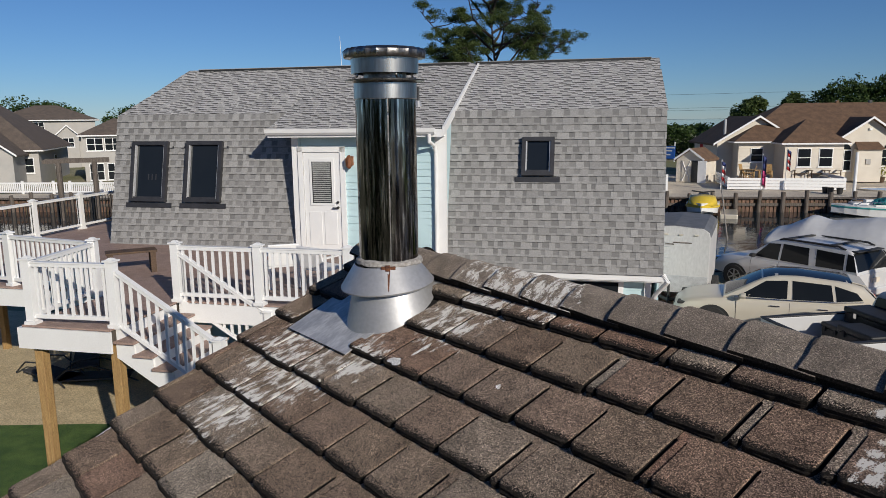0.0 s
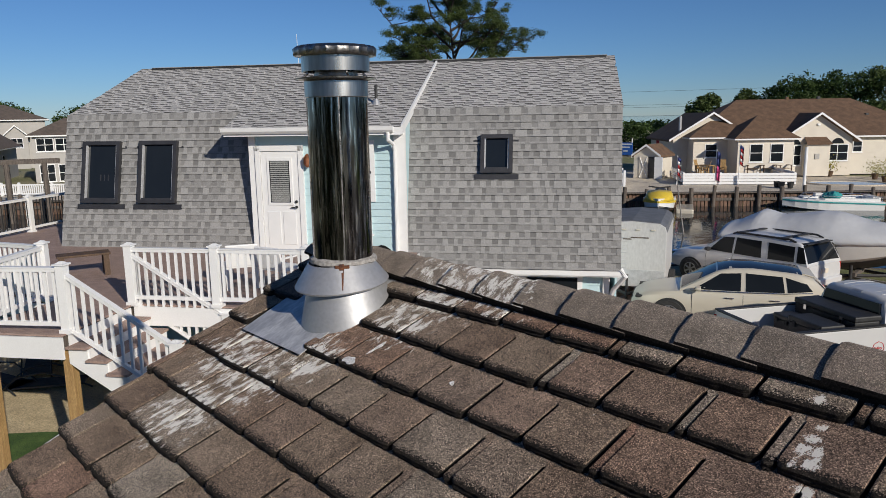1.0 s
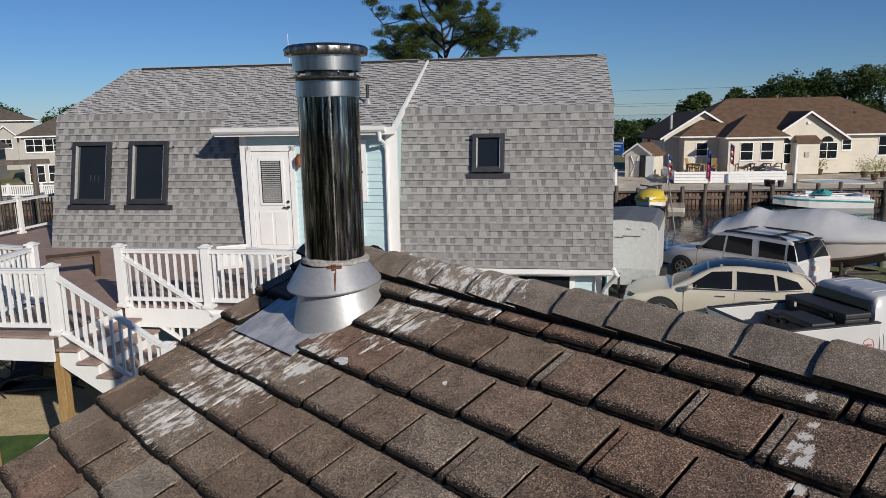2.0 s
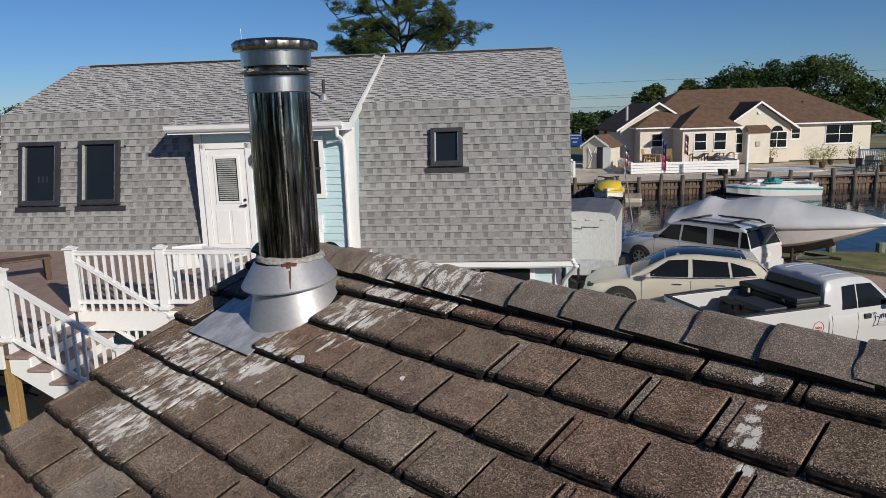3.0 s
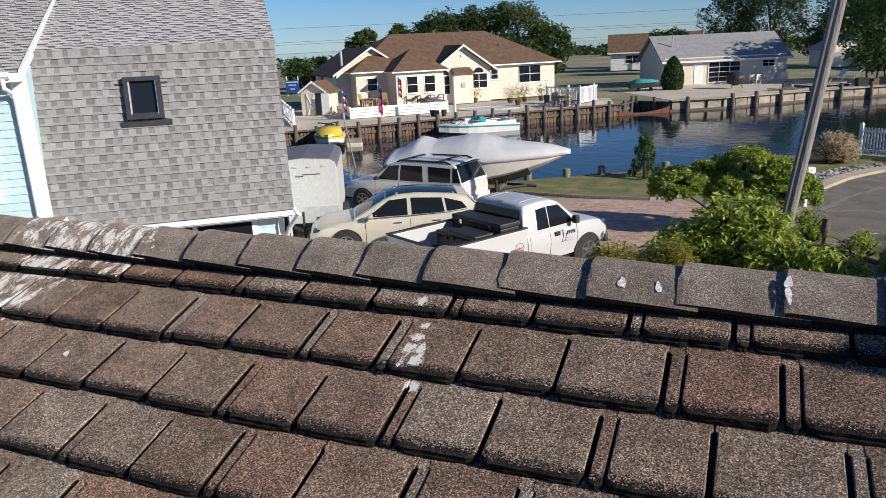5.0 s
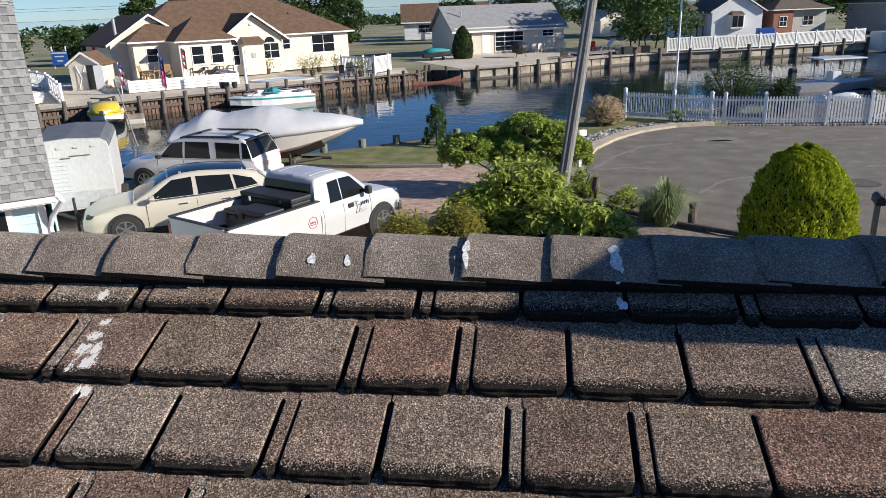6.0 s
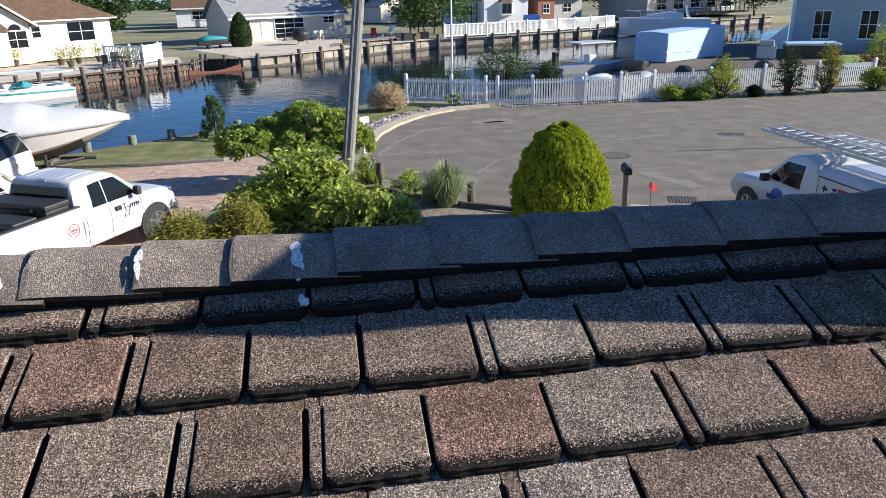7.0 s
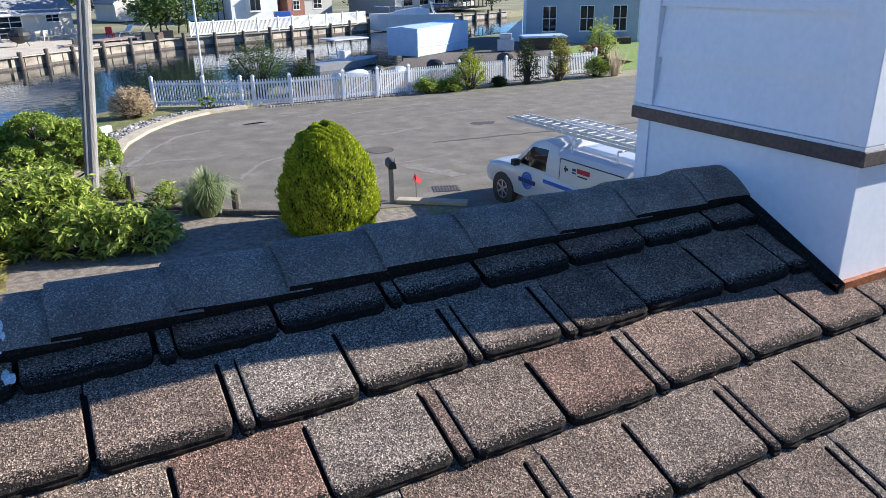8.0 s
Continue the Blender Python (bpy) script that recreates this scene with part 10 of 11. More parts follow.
for x, y, rz in ((8.0, 79.2, 30), (9.3, 79.0, -20)):
    ln = thing("tube_lounger", "white tube garden lounger on the sandy yard", "lounger", pose(x, y, 0.37, 0, 0, rz), group="white loungers")
    for s in (-0.34, 0.34):
        part("tube_frame", tube(bm_new(), [(-0.95, s, 0.03), (-0.7, s, 0.42), (0.2, s, 0.44), (0.85, s, 1.15)], 0.03, 6), M_VINYL, ln)
        part("foot", tube(bm_new(), [(0.2, s, 0.42), (0.45, s, 0.03)], 0.03, 6), M_VINYL, ln)
    for k in range(6):
        part("strap", box(bm_new(), -0.66 + k * 0.15, -0.55 + k * 0.15, -0.34, 0.34, 0.43, 0.45), M_VINYL, ln)
    part("back_sling", box(bm_new(), 0.0, 0.85, -0.32, 0.32, -0.01, 0.01, Matrix.Translation((0.24, 0, 0.47)) @ Matrix.Rotation(radians(-47), 4, "Y")), M_VINYL, ln)
for x, y, rz, mt, sz in ((9.3, 72.4, 20, M_BLACK, 0.75), (10.3, 73.3, 50, M_BENCH, 0.6), (8.6, 73.6, -10, M_GREYWALL, 0.5), (3.4, 70.2, 15, M_PILE, 0.55), (11.2, 73.9, 5, M_BLACK, 0.7)):
    cr8 = thing("slatted_crate", "weathered slatted crate behind the bulkhead", "crate", pose(x, y, 0.37, 0, 0, rz), group="yard crates")
    part("crate_core", box(bm_new(), -0.55 * sz, 0.55 * sz, -0.4 * sz, 0.4 * sz, 0.02, 0.94 * sz), M_BLACK, cr8)
    for k in range(4):
        for s in (-1, 1):
            part("slat", box(bm_new(), -0.6 * sz, 0.6 * sz, 0.42 * s * sz - 0.015, 0.42 * s * sz + 0.015, (0.02 + k * 0.25) * sz, (0.2 + k * 0.25) * sz), mt, cr8)
for j, (x, y, rz) in enumerate(((3.0, 69.0, 35), (3.3, 69.4, 38), (3.0, 69.7, 31), (4.6, 70.4, 52))):
    lb = thing("loose_board", "grey weathered board lying behind the bulkhead", "board", pose(x, y, 0.38 + 0.06 * (j % 3), 0, 0, rz), group="loose boards")
    part("plank", box(bm_new(), -1.3, 1.3, -0.11, 0.11, 0.0, 0.055, bev=0.006), M_PILE, lb)

# ---- houses at the left, beyond the deck ----
l1 = thing("large_brown_roof_house", "large taupe house with a steep brown hip roof", "house", local(-68.7, 11.3, 250, 0.35))
wall_block(l1, 0, 16, 0, 14.2, 0, 2.95, M_GREYWALL)
hip_roof(l1, 0, 16, 0, 14.2, 2.95, 5.9, M_DKROOF, 0.5)
wall_block(l1, 1.05, 7.0, -4.1, 1.0, 0, 2.95, M_GREYWALL, name="gable_wall")
gable_roof(l1, 1.05, 7.0, -4.1, 5.0, 2.95, 2.3, M_DKROOF, "y", 0.35, M_GREYWALL)
window(l1, 3.0, 1.0, 1.7, 1.35, y=-4.1)
window(l1, 0.75, 1.0, 0.7, 1.3, panes=1)
window(l1, 0, 1.0, 0.8, 1.3, y=7.2, panes=1, side=-1)
l2 = thing("two_storey_house", "grey two-storey house with white windows and solar panels", "house", local(-67.87, 20.26, 257, 0.35))
wall_block(l2, 0, 5.5, 0, 9, 0, 4.1, M_GREYWALL)
hip_roof(l2, 0, 5.5, 0, 9, 4.1, 1.5, M_DKROOF, 0.45)
for x in (1.6, 3.1, 4.55):
    window(l2, x, 2.7, 1.35, 1.15)
    window(l2, x, 0.1, 1.2, 1.5)
for x in (2.25, 3.35):
    part("solar_panel", fix(hull3(bm_new(), [(x, 0.4, 4.33), (x + 1.0, 0.4, 4.33), (x + 1.0, 1.6, 4.70), (x, 1.6, 4.70)], [(x, 0.36, 4.46), (x + 1.0, 0.36, 4.46), (x + 1.0, 1.56, 4.83), (x, 1.56, 4.83)])), M_GLASS, l2, "dark solar panel")
l3 = thing("distant_brown_house", "distant grey house with a broad brown roof", "house", local(-94.1, 21.8, 257, 0.35))
wall_block(l3, 0, 10.5, 0, 8, 0, 5.6, M_GREYWALL, laps=False)
hip_roof(l3, 0, 10.5, 0, 8, 5.6, 1.75, M_DKROOF, 0.5)
wall_block(l3, 1.9, 4.3, -1.0, 0.5, 0, 3.9, M_GREYWALL, laps=False, name="gable_wall")
gable_roof(l3, 1.9, 4.3, -1.0, 0.0, 3.9, 1.1, M_DKROOF, "y", 0.25, M_GREYWALL)
window(l3, 6.0, 4.25, 1.2, 1.1)
window(l3, 3.0, 2.4, 1.2, 1.1, y=-1.0)
for j, (a, b_) in enumerate((((-54.3, 14.8), (-58.5, 10.4)), ((-58.5, 10.4), (-64.0, 4.6)))):
    plain_fence(a, b_, 0.35, 0.86)
per = thing("timber_boat_lift", "plain grey timber boat-lift frame in the water", "boat lift")
for x, y in ((-48.7, 9.05), (-48.3, 11.0), (-50.4, 9.4), (-50.0, 11.4)):
    part("post", cyl(bm_new(), (x, y, -1.6), (x, y, 3.1), 0.15, seg=8), M_PILE, per)
for dx in (0.0, -1.7):
    part("beam", box(bm_new(), -0.09, 0.09, -1.85, 1.85, -0.11, 0.11, m=Matrix.Translation((-48.5 + dx, 10.05 + (0.4 if dx else 0), 3.15)) @ Matrix.Rotation(radians(-11.6), 4, "Z")), M_PILE, per)

# ---- trees, shrubs and grasses ----
def leaf_mesh(name, mat, clumps, size, seed, aspect=0.5, up=0.3, shell=0.55):
    """Many small folded leaves in clumps; each clump is centre, radii and count."""
    g = np.random.default_rng(seed)
    P = []
    for (cx, cy, cz), (rx, ry, rz), n in clumps:
        d = g.normal(size=(n, 3))
        d /= np.linalg.norm(d, axis=1, keepdims=True)
        r = shell + (1 - shell) * g.random((n, 1)) ** 0.6
        r *= 1 + 0.13 * g.normal(size=(n, 1))
        P.append(np.array([cx, cy, cz]) + d * r * np.array([rx, ry, rz]))
    P = np.concatenate(P)
    n = len(P)
    ax = g.normal(size=(n, 3))
    ax[:, 2] *= 0.6
    ax /= np.linalg.norm(ax, axis=1, keepdims=True)
    nr = g.normal(size=(n, 3)) + np.array([0, 0, up * 2])
    side = np.cross(ax, nr)
    side /= np.linalg.norm(side, axis=1, keepdims=True) + 1e-9
    s = size * (0.6 + 0.8 * g.random((n, 1)))
    V = np.stack([P - ax * s, P + side * s * aspect - ax * s * 0.1, P + ax * s, P - side * s * aspect - ax * s * 0.1], 1).reshape(-1, 3)
    F = np.arange(4 * n).reshape(-1, 4)
    me = bpy.data.meshes.new(name)
    me.from_pydata(V.tolist(), [], F.tolist())
    me.materials.append(mat)
    return me


def crown_part(name, me, parent, label=""):
    ob = new(name, me)
    ob.parent = parent
    return tagged(ob, label)


def broad_tree(x, y, z0, h, w, mat, seed, label, leaf=0.16, n=5200, trunk_r=0.16, clear=0.25, category="tree", name="tree", blobs=26, flat=0.8):
    rs = random.Random(seed)
    t = thing(name, label, category, pose(x, y, z0))
    bm = bm_new()
    tube(bm, [(0, 0, -0.1), (0.05 * w * rs.uniform(-1, 1), 0, h * clear), (0.08 * w * rs.uniform(-1, 1), 0.05 * w, h * 0.6), (0.05, 0, h * 0.85)], [trunk_r * 1.2, trunk_r, trunk_r * 0.6, trunk_r * 0.2], 7)
    clumps = []
    for k in range(blobs):
        a = rs.random() * 6.283
        u = rs.random() ** 0.5
        zz = h * (clear + (1 - clear) * rs.random())
        lim = math.sqrt(max(0.05, 1 - ((zz / h - (clear + (1 - clear) * 0.45)) / ((1 - clear) * 0.62)) ** 2))
        r = w * 0.5 * lim * u
        c = (r * math.cos(a), r * math.sin(a), zz)
        cr = w * rs.uniform(0.10, 0.20)
        clumps.append((c, (cr, cr, cr * flat), int(n / blobs)))
        if k % 3 == 0:
            tube(bm, [(0, 0, h * clear * 0.9), (c[0] * 0.5, c[1] * 0.5, (h * clear + c[2]) * 0.5), c], [trunk_r * 0.45, trunk_r * 0.3, trunk_r * 0.1], 5)
    part("trunk", bm, M_BARK, t)
    crown_part("crown", leaf_mesh("crown", mat, clumps, leaf, seed), t)
    return t


def cone_bush(x, y, z0, h, w, mat, seed, label, n, leaf, name="shrub", power=0.7, category="shrub", rough=0.05):
    """A clipped evergreen: upright sprays over a dense body, egg-shaped."""
    t = thing(name, label, category, pose(x, y, z0))
    g = np.random.default_rng(seed)
    u = g.random(n)
    k = np.clip(np.where(u < 0.85, u / 0.85 * 0.93, 1 - (1 - u) / 0.15 * 0.14 * g.random(n)), 0, 1)
    rad = w / 2 * np.clip(1 - (np.abs(k - 0.30) / np.where(k > 0.30, 0.72, 0.62)) ** 2.0, 0.0, 1) ** (0.62 / power * 0.7)
    zz = h * k
    a = g.random(n) * 2 * np.pi
    # upright sprays: the leaves gather on lumps longer than wide
    px, py = rad * np.cos(a), rad * np.sin(a)
    ribs = np.sin(17 * px + 4 * np.sin(3.3 * zz + 5 * py)) * np.sin(17 * py + 4 * np.sin(2.9 * zz + 4 * px)) + 0.7 * np.sin(9 * zz + 6 * px - 7 * py)
    lump = 1 + rough * ribs + 0.4 * rough * g.normal(size=n)
    r = rad * lump * (0.90 + 0.10 * g.random(n) ** 0.5)
    zz = zz * (1 + 0.02 * ribs)
    P = np.stack([r * np.cos(a), r * np.sin(a), zz], 1)
    out = np.stack([np.cos(a), np.sin(a), 0.35 + 0 * a], 1)
    ax = np.array([0, 0, 1.0]) + 0.55 * out + 0.3 * g.normal(size=(n, 3))
    ax /= np.linalg.norm(ax, axis=1, keepdims=True)
    side = np.cross(ax, out + 0.5 * g.normal(size=(n, 3)))
    side /= np.linalg.norm(side, axis=1, keepdims=True) + 1e-9
    s = leaf * (0.6 + 0.8 * g.random((n, 1)))
    V = np.stack([P - ax * s, P + side * s * 0.42, P + ax * s, P - side * s * 0.42], 1).reshape(-1, 3)
    me = bpy.data.meshes.new("crown")
    me.from_pydata(V.tolist(), [], np.arange(4 * n).reshape(-1, 4).tolist())
    me.materials.append(mat)
    crown_part("crown", me, t)
    # solid dark body: the shade among the inner twigs is put into its colour
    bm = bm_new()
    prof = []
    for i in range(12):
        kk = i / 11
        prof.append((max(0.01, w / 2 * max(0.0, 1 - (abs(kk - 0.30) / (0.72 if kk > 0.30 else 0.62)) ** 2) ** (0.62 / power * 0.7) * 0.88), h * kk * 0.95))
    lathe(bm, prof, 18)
    part("shade_core", bm, M_BUSHCORE, t)
    part("stem", cyl(bm_new(), (0, 0, -0.05), (0, 0, h * 0.3), 0.06, seg=6), M_BARK, t)
    return t


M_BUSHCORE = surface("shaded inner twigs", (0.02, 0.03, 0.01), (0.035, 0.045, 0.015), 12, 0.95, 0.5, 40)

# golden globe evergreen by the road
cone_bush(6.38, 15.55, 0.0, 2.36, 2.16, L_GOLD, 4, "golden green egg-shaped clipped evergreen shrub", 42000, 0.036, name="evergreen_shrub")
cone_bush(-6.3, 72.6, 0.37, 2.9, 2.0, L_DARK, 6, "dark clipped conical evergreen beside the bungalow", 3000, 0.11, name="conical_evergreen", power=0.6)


def leafy_bush(x, y, z0, h, w, d, mat, seed, label, n, leaf, blobs=22, name="shrub", aspect=0.5, up=0.3, flat=0.75):
    rs = random.Random(seed)
    t = thing(name, label, "shrub", pose(x, y, z0))
    clumps = []
    bm = bm_new()
    for k in range(blobs):
        a, u = rs.random() * 6.283, rs.random() ** 0.5
        zz = h * rs.uniform(0.25, 0.92)
        lim = math.sqrt(max(0.08, 1 - (zz / h - 0.4) ** 2 / 0.42))
        c = (w / 2 * lim * u * math.cos(a), d / 2 * lim * u * math.sin(a), zz)
        cr = min(w, d) * rs.uniform(0.10, 0.17)
        clumps.append((c, (cr, cr, cr * flat), n // blobs))
        if k % 2 == 0:
            tube(bm, [(0.1 * math.cos(a), 0.1 * math.sin(a), 0), (c[0] * 0.5, c[1] * 0.5, zz * 0.55), c], [0.035, 0.025, 0.008], 5)
    part("stem_growth", bm, M_BARK, t, kind="stuff")
    crown_part("foliage", leaf_mesh("foliage", mat, clumps, leaf, seed, aspect, up, 0.1), t)
    return t


L_DARK2 = leafy("deep green leaves", (0.045, 0.085, 0.02), (0.10, 0.17, 0.04))


def spray_bush(x, y, z0, h, w, d, mat, seed, label, stems, per, leaf, name="shrub", droop=0.5):
    """A shrub of many arching stems, each set with long drooping leaves in tufts at its end."""
    g = np.random.default_rng(seed)
    t = thing(name, label, "shrub", pose(x, y, z0))
    bm = bm_new()
    P, A = [], []
    for k in range(stems):
        a = g.random() * 2 * math.pi
        u = g.random() ** 0.5
        rim = math.sqrt(max(0.0, 1 - u ** 2))
        top = h * (0.30 + 0.66 * rim) * (0.72 + 0.36 * g.random())
        if g.random() < 0.42:
            top *= g.uniform(0.28, 0.8)
        tip = np.array([w / 2 * u * math.cos(a), d / 2 * u * math.sin(a), top])
        if k % 4 == 0:
            tube(bm, [(0.12 * math.cos(a), 0.12 * math.sin(a), 0), tuple(tip * np.array([0.55, 0.55, 0.6])), tuple(tip)], [0.03, 0.02, 0.006], 4)
        for j in range(per):
            f = 1 - 0.22 * (j / per)
            b = g.random() * 2 * math.pi
            dirv = np.array([math.cos(b), math.sin(b), g.uniform(-droop, 0.55)])
            dirv /= np.linalg.norm(dirv)
            P.append(tip * np.array([f, f, f]) + 0.04 * g.normal(size=3) + dirv * leaf)
            A.append(dirv)
    P, A = np.array(P), np.array(A)
    n = len(P)
    up = np.array([0, 0, 1.0]) + 0.45 * g.normal(size=(n, 3))
    side = np.cross(A, up)
    side /= np.linalg.norm(side, axis=1, keepdims=True) + 1e-9
    s = leaf * (0.65 + 0.7 * g.random((n, 1)))
    down = np.array([0, 0, -0.25]) * s
    V = np.stack([P - A * s, P + side * s * 0.30, P + A * s + down, P - side * s * 0.30], 1).reshape(-1, 3)
    me = bpy.data.meshes.new("foliage")
    me.from_pydata(V.tolist(), [], np.arange(4 * n).reshape(-1, 4).tolist())
    me.materials.append(mat)
    part("stem_growth", bm, M_BARK, t, kind="stuff")
    crown_part("foliage", me, t)
    return t


def pad_shrub(x, y, pads, mat, seed, label):
    """A spreading shrub of rounded foliage pads carried on bare forking stems."""
    rs = random.Random(seed)
    t = thing("shrub", label, "shrub", pose(x, y, 0))
    bm = bm_new()
    clumps = []
    for px, py, pz, rx, ry, rz in pads:
        tube(bm, [(rs.uniform(-.12, .12), rs.uniform(-.12, .12), -0.05), (px * 0.45, py * 0.45, pz * 0.42), (px * 0.9, py * 0.9, pz - rz * 0.5)], [0.045, 0.032, 0.015], 5)
        for k in range(int(105 * rx * (rx + rz))):
            a, u = rs.random() * 6.283, rs.uniform(-0.45, 1.0)
            q = math.sqrt(1 - u * u)
            c = (px + rx * q * math.cos(a), py + ry * q * math.sin(a), pz + rz * u)
            cr = rs.uniform(0.10, 0.19)
            clumps.append((c, (cr, cr, cr * 0.75), 150))
            if k % 3 == 0:
                tube(bm, [(px * 0.85, py * 0.85, pz - rz * 0.55), (px + (c[0] - px) * 0.6, py + (c[1] - py) * 0.6, pz + (c[2] - pz) * 0.5), c], [0.016, 0.011, 0.005], 4)
    part("stem_growth", bm, M_BARK, t, kind="stuff")
    crown_part("foliage", leaf_mesh("foliage", mat, clumps, 0.046, seed, 0.42, 0.45, 0.2), t)
    return t


pad_shrub(0.6, 21.2, [(-1.55, -0.5, 1.30, 0.82, 0.7, 0.46), (-0.75, 0.1, 1.55, 0.6, 0.6, 0.40), (0.1, 0.1, 1.75, 0.72, 0.7, 0.48), (0.95, 0.2, 1.55, 0.58, 0.6, 0.42), (1.5, 0.15, 1.05, 0.42, 0.45, 0.45), (-0.2, -0.6, 1.25, 0.7, 0.5, 0.40), (0.75, -0.3, 1.05, 0.5, 0.4, 0.4)], L_VIB, 11, "spreading rounded mid-green shrub beside the utility pole")
spray_bush(0.6, 17.3, 0.0, 1.95, 2.8, 1.4, L_BUSH, 12, "open bright green shrub with long drooping leaves", 310, 17, 0.10, droop=1.0)
spray_bush(-0.45, 17.0, 0.0, 1.25, 1.9, 1.3, L_BUSH, 13, "open bright green shrub with long drooping leaves", 190, 16, 0.10, droop=1.0)
spray_bush(1.35, 16.5, 0.0, 1.15, 1.6, 1.1, L_BUSH, 22, "low bright green shrub in the mulch bed", 120, 14, 0.10, droop=1.0)
spray_bush(2.28, 16.2, 0.0, 1.12, 1.9, 1.2, L_BUSH, 14, "low bright green shrub in the mulch bed", 175, 14, 0.095, droop=0.9)
spray_bush(2.35, 20.6, 0.0, 0.45, 0.8, 0.6, L_VIB, 21, "low green shrub beside the bollard", 60, 14, 0.05)
spray_bush(3.3, 19.0, 0.0, 0.75, 0.9, 0.8, L_BUSH, 15, "low bright green shrub beside the bollard", 60, 12, 0.07)
spray_bush(-1.75, 14.75, 0.0, 1.30, 1.6, 1.4, L_OLIVE, 16, "olive green low shrub beside the pickup", 420, 18, 0.045, droop=0.0)
spray_bush(-0.65, 15.1, 0.0, 1.38, 1.3, 1.2, L_OLIVE, 17, "olive green low shrub beside the pickup", 360, 18, 0.045, droop=0.0)
spray_bush(2.3, 20.9, 0.0, 0.8, 0.9, 0.7, L_VIB, 18, "small green shrub at the foot of the pole", 70, 14, 0.06)
spray_bush(3.95, 33.2, 0.0, 1.35, 2.0, 1.3, L_DRY, 19, "dry buff-pink shrub behind the stones", 380, 18, 0.055, droop=0.2)
con = thing("small_conifer", "small ragged green conifer on the lawn", "shrub", pose(-3.0, 28.75, 0.02))
part("trunk", tube(bm_new(), [(0, 0, -0.1), (0.02, 0, 0.7), (0, 0.02, 1.5)], [0.05, 0.035, 0.01], 6), M_BARK, con)
rs = random.Random(15)
clumps = []
for k in range(58):
    zz = 0.12 + 1.42 * (k / 57) ** 1.15
    rr = 0.62 * (1 - zz / 1.8) ** 0.75 * rs.uniform(0.55, 1.1)
    a = k * 2.4 + rs.uniform(-0.5, 0.5)
    cw = rs.uniform(0.07, 0.13)
    clumps.append(((rr * math.cos(a), rr * math.sin(a), zz), (cw, cw, cw * 1.9), 110))
crown_part("foliage", leaf_mesh("foliage", L_DARK2, clumps, 0.045, 15, 0.35, 0.5, 0.1), con)
leafy_bush(7.0, 33.3, 0.0, 0.6, 0.9, 0.6, L_VIB, 20, "small green shrub before the picket fence", 700, 0.05, 8)
for j, (x, y, h, w, mat, lab) in enumerate(((17.2, 32.2, 0.75, 1.3, L_BUSH, "low bright green shrub by the picket fence"), (19.6, 32.2, 2.0, 1.9, L_GOLD, "yellow-green feathery shrub by the picket fence"), (18.4, 32.1, 0.7, 1.4, L_VIB, "grey-green low shrub by the picket fence"),
                                                 (22.9, 32.1, 2.3, 1.5, L_DARK, "dark green upright shrub by the picket fence"), (24.9, 32.0, 2.5, 1.4, L_OLIVE, "olive and bronze upright shrub by the picket fence"), (21.3, 32.2, 0.5, 0.9, L_DARK, "low dark mounded shrub by the picket fence"), (27.6, 32.2, 1.2, 1.6, L_VIB, "loose green shrub at the fence's end"), (29.0, 34.6, 1.7, 2.0, L_REDLEAF, "maroon-leaved shrub beyond the fence"))):
    spray_bush(x, y, 0.0, h, w, w * 0.8, mat, 40 + j, lab, 130, 15, 0.085, droop=0.3)
spray_bush(10.0, 35.9, 0.0, 2.75, 3.5, 2.2, L_DARK2, 60, "tall open grey-green shrub behind the picket fence", 300, 18, 0.075, droop=0.1)
spray_bush(12.1, 35.3, 0.0, 1.9, 1.5, 1.3, L_DARK, 61, "dark green shrub behind the picket fence", 160, 16, 0.075, droop=0.1)
spray_bush(31.5, 36.6, 0.0, 3.0, 2.0, 2.0, L_BUSH, 62, "young bright green tree on the end lawn", 150, 14, 0.10, name="young_tree")


def blade_clump(x, y, h, n, seed, label, mat=L_REED):
    t = thing("ornamental_grass", label, "grass clump", pose(x, y, 0))
    g = random.Random(seed)
    bm = bm_new()
    for k in range(n):
        a, lean = g.random() * 6.283, g.uniform(0.05, 1.4) * g.uniform(0.5, 1.0)
        hh = h * g.uniform(0.35, 1.12)
        w = 0.010
        d = Vector((math.cos(a), math.sin(a), 0))
        s = Vector((-d.y, d.x, 0)) * w
        pts = [Vector((d.x * 0.2, d.y * 0.2, 0)), d * lean * hh * 0.40 + Vector((0, 0, hh * 0.7)), d * lean * hh * 0.75 + Vector((0, 0, hh * (1 - 0.42 * lean)))]
        v = [[bm.verts.new(p - s * f), bm.verts.new(p + s * f)] for p, f in zip(pts, (1, 1, 0.3))]
        for i in range(2):
            bm.faces.new((v[i][0], v[i][1], v[i + 1][1], v[i + 1][0]))
    part("blade_tuft", bm, mat, t, kind="stuff")
    return t


blade_clump(4.12, 17.85, 1.2, 1300, 1, "tall arching ornamental grass clump in the bed")
blade_clump(3.75, 18.2, 0.7, 300, 2, "smaller arching grass clump in the bed")
blade_clump(28.6, 31.9, 1.8, 200, 3, "tall reddish grass plume at the fence's end", L_DRY)

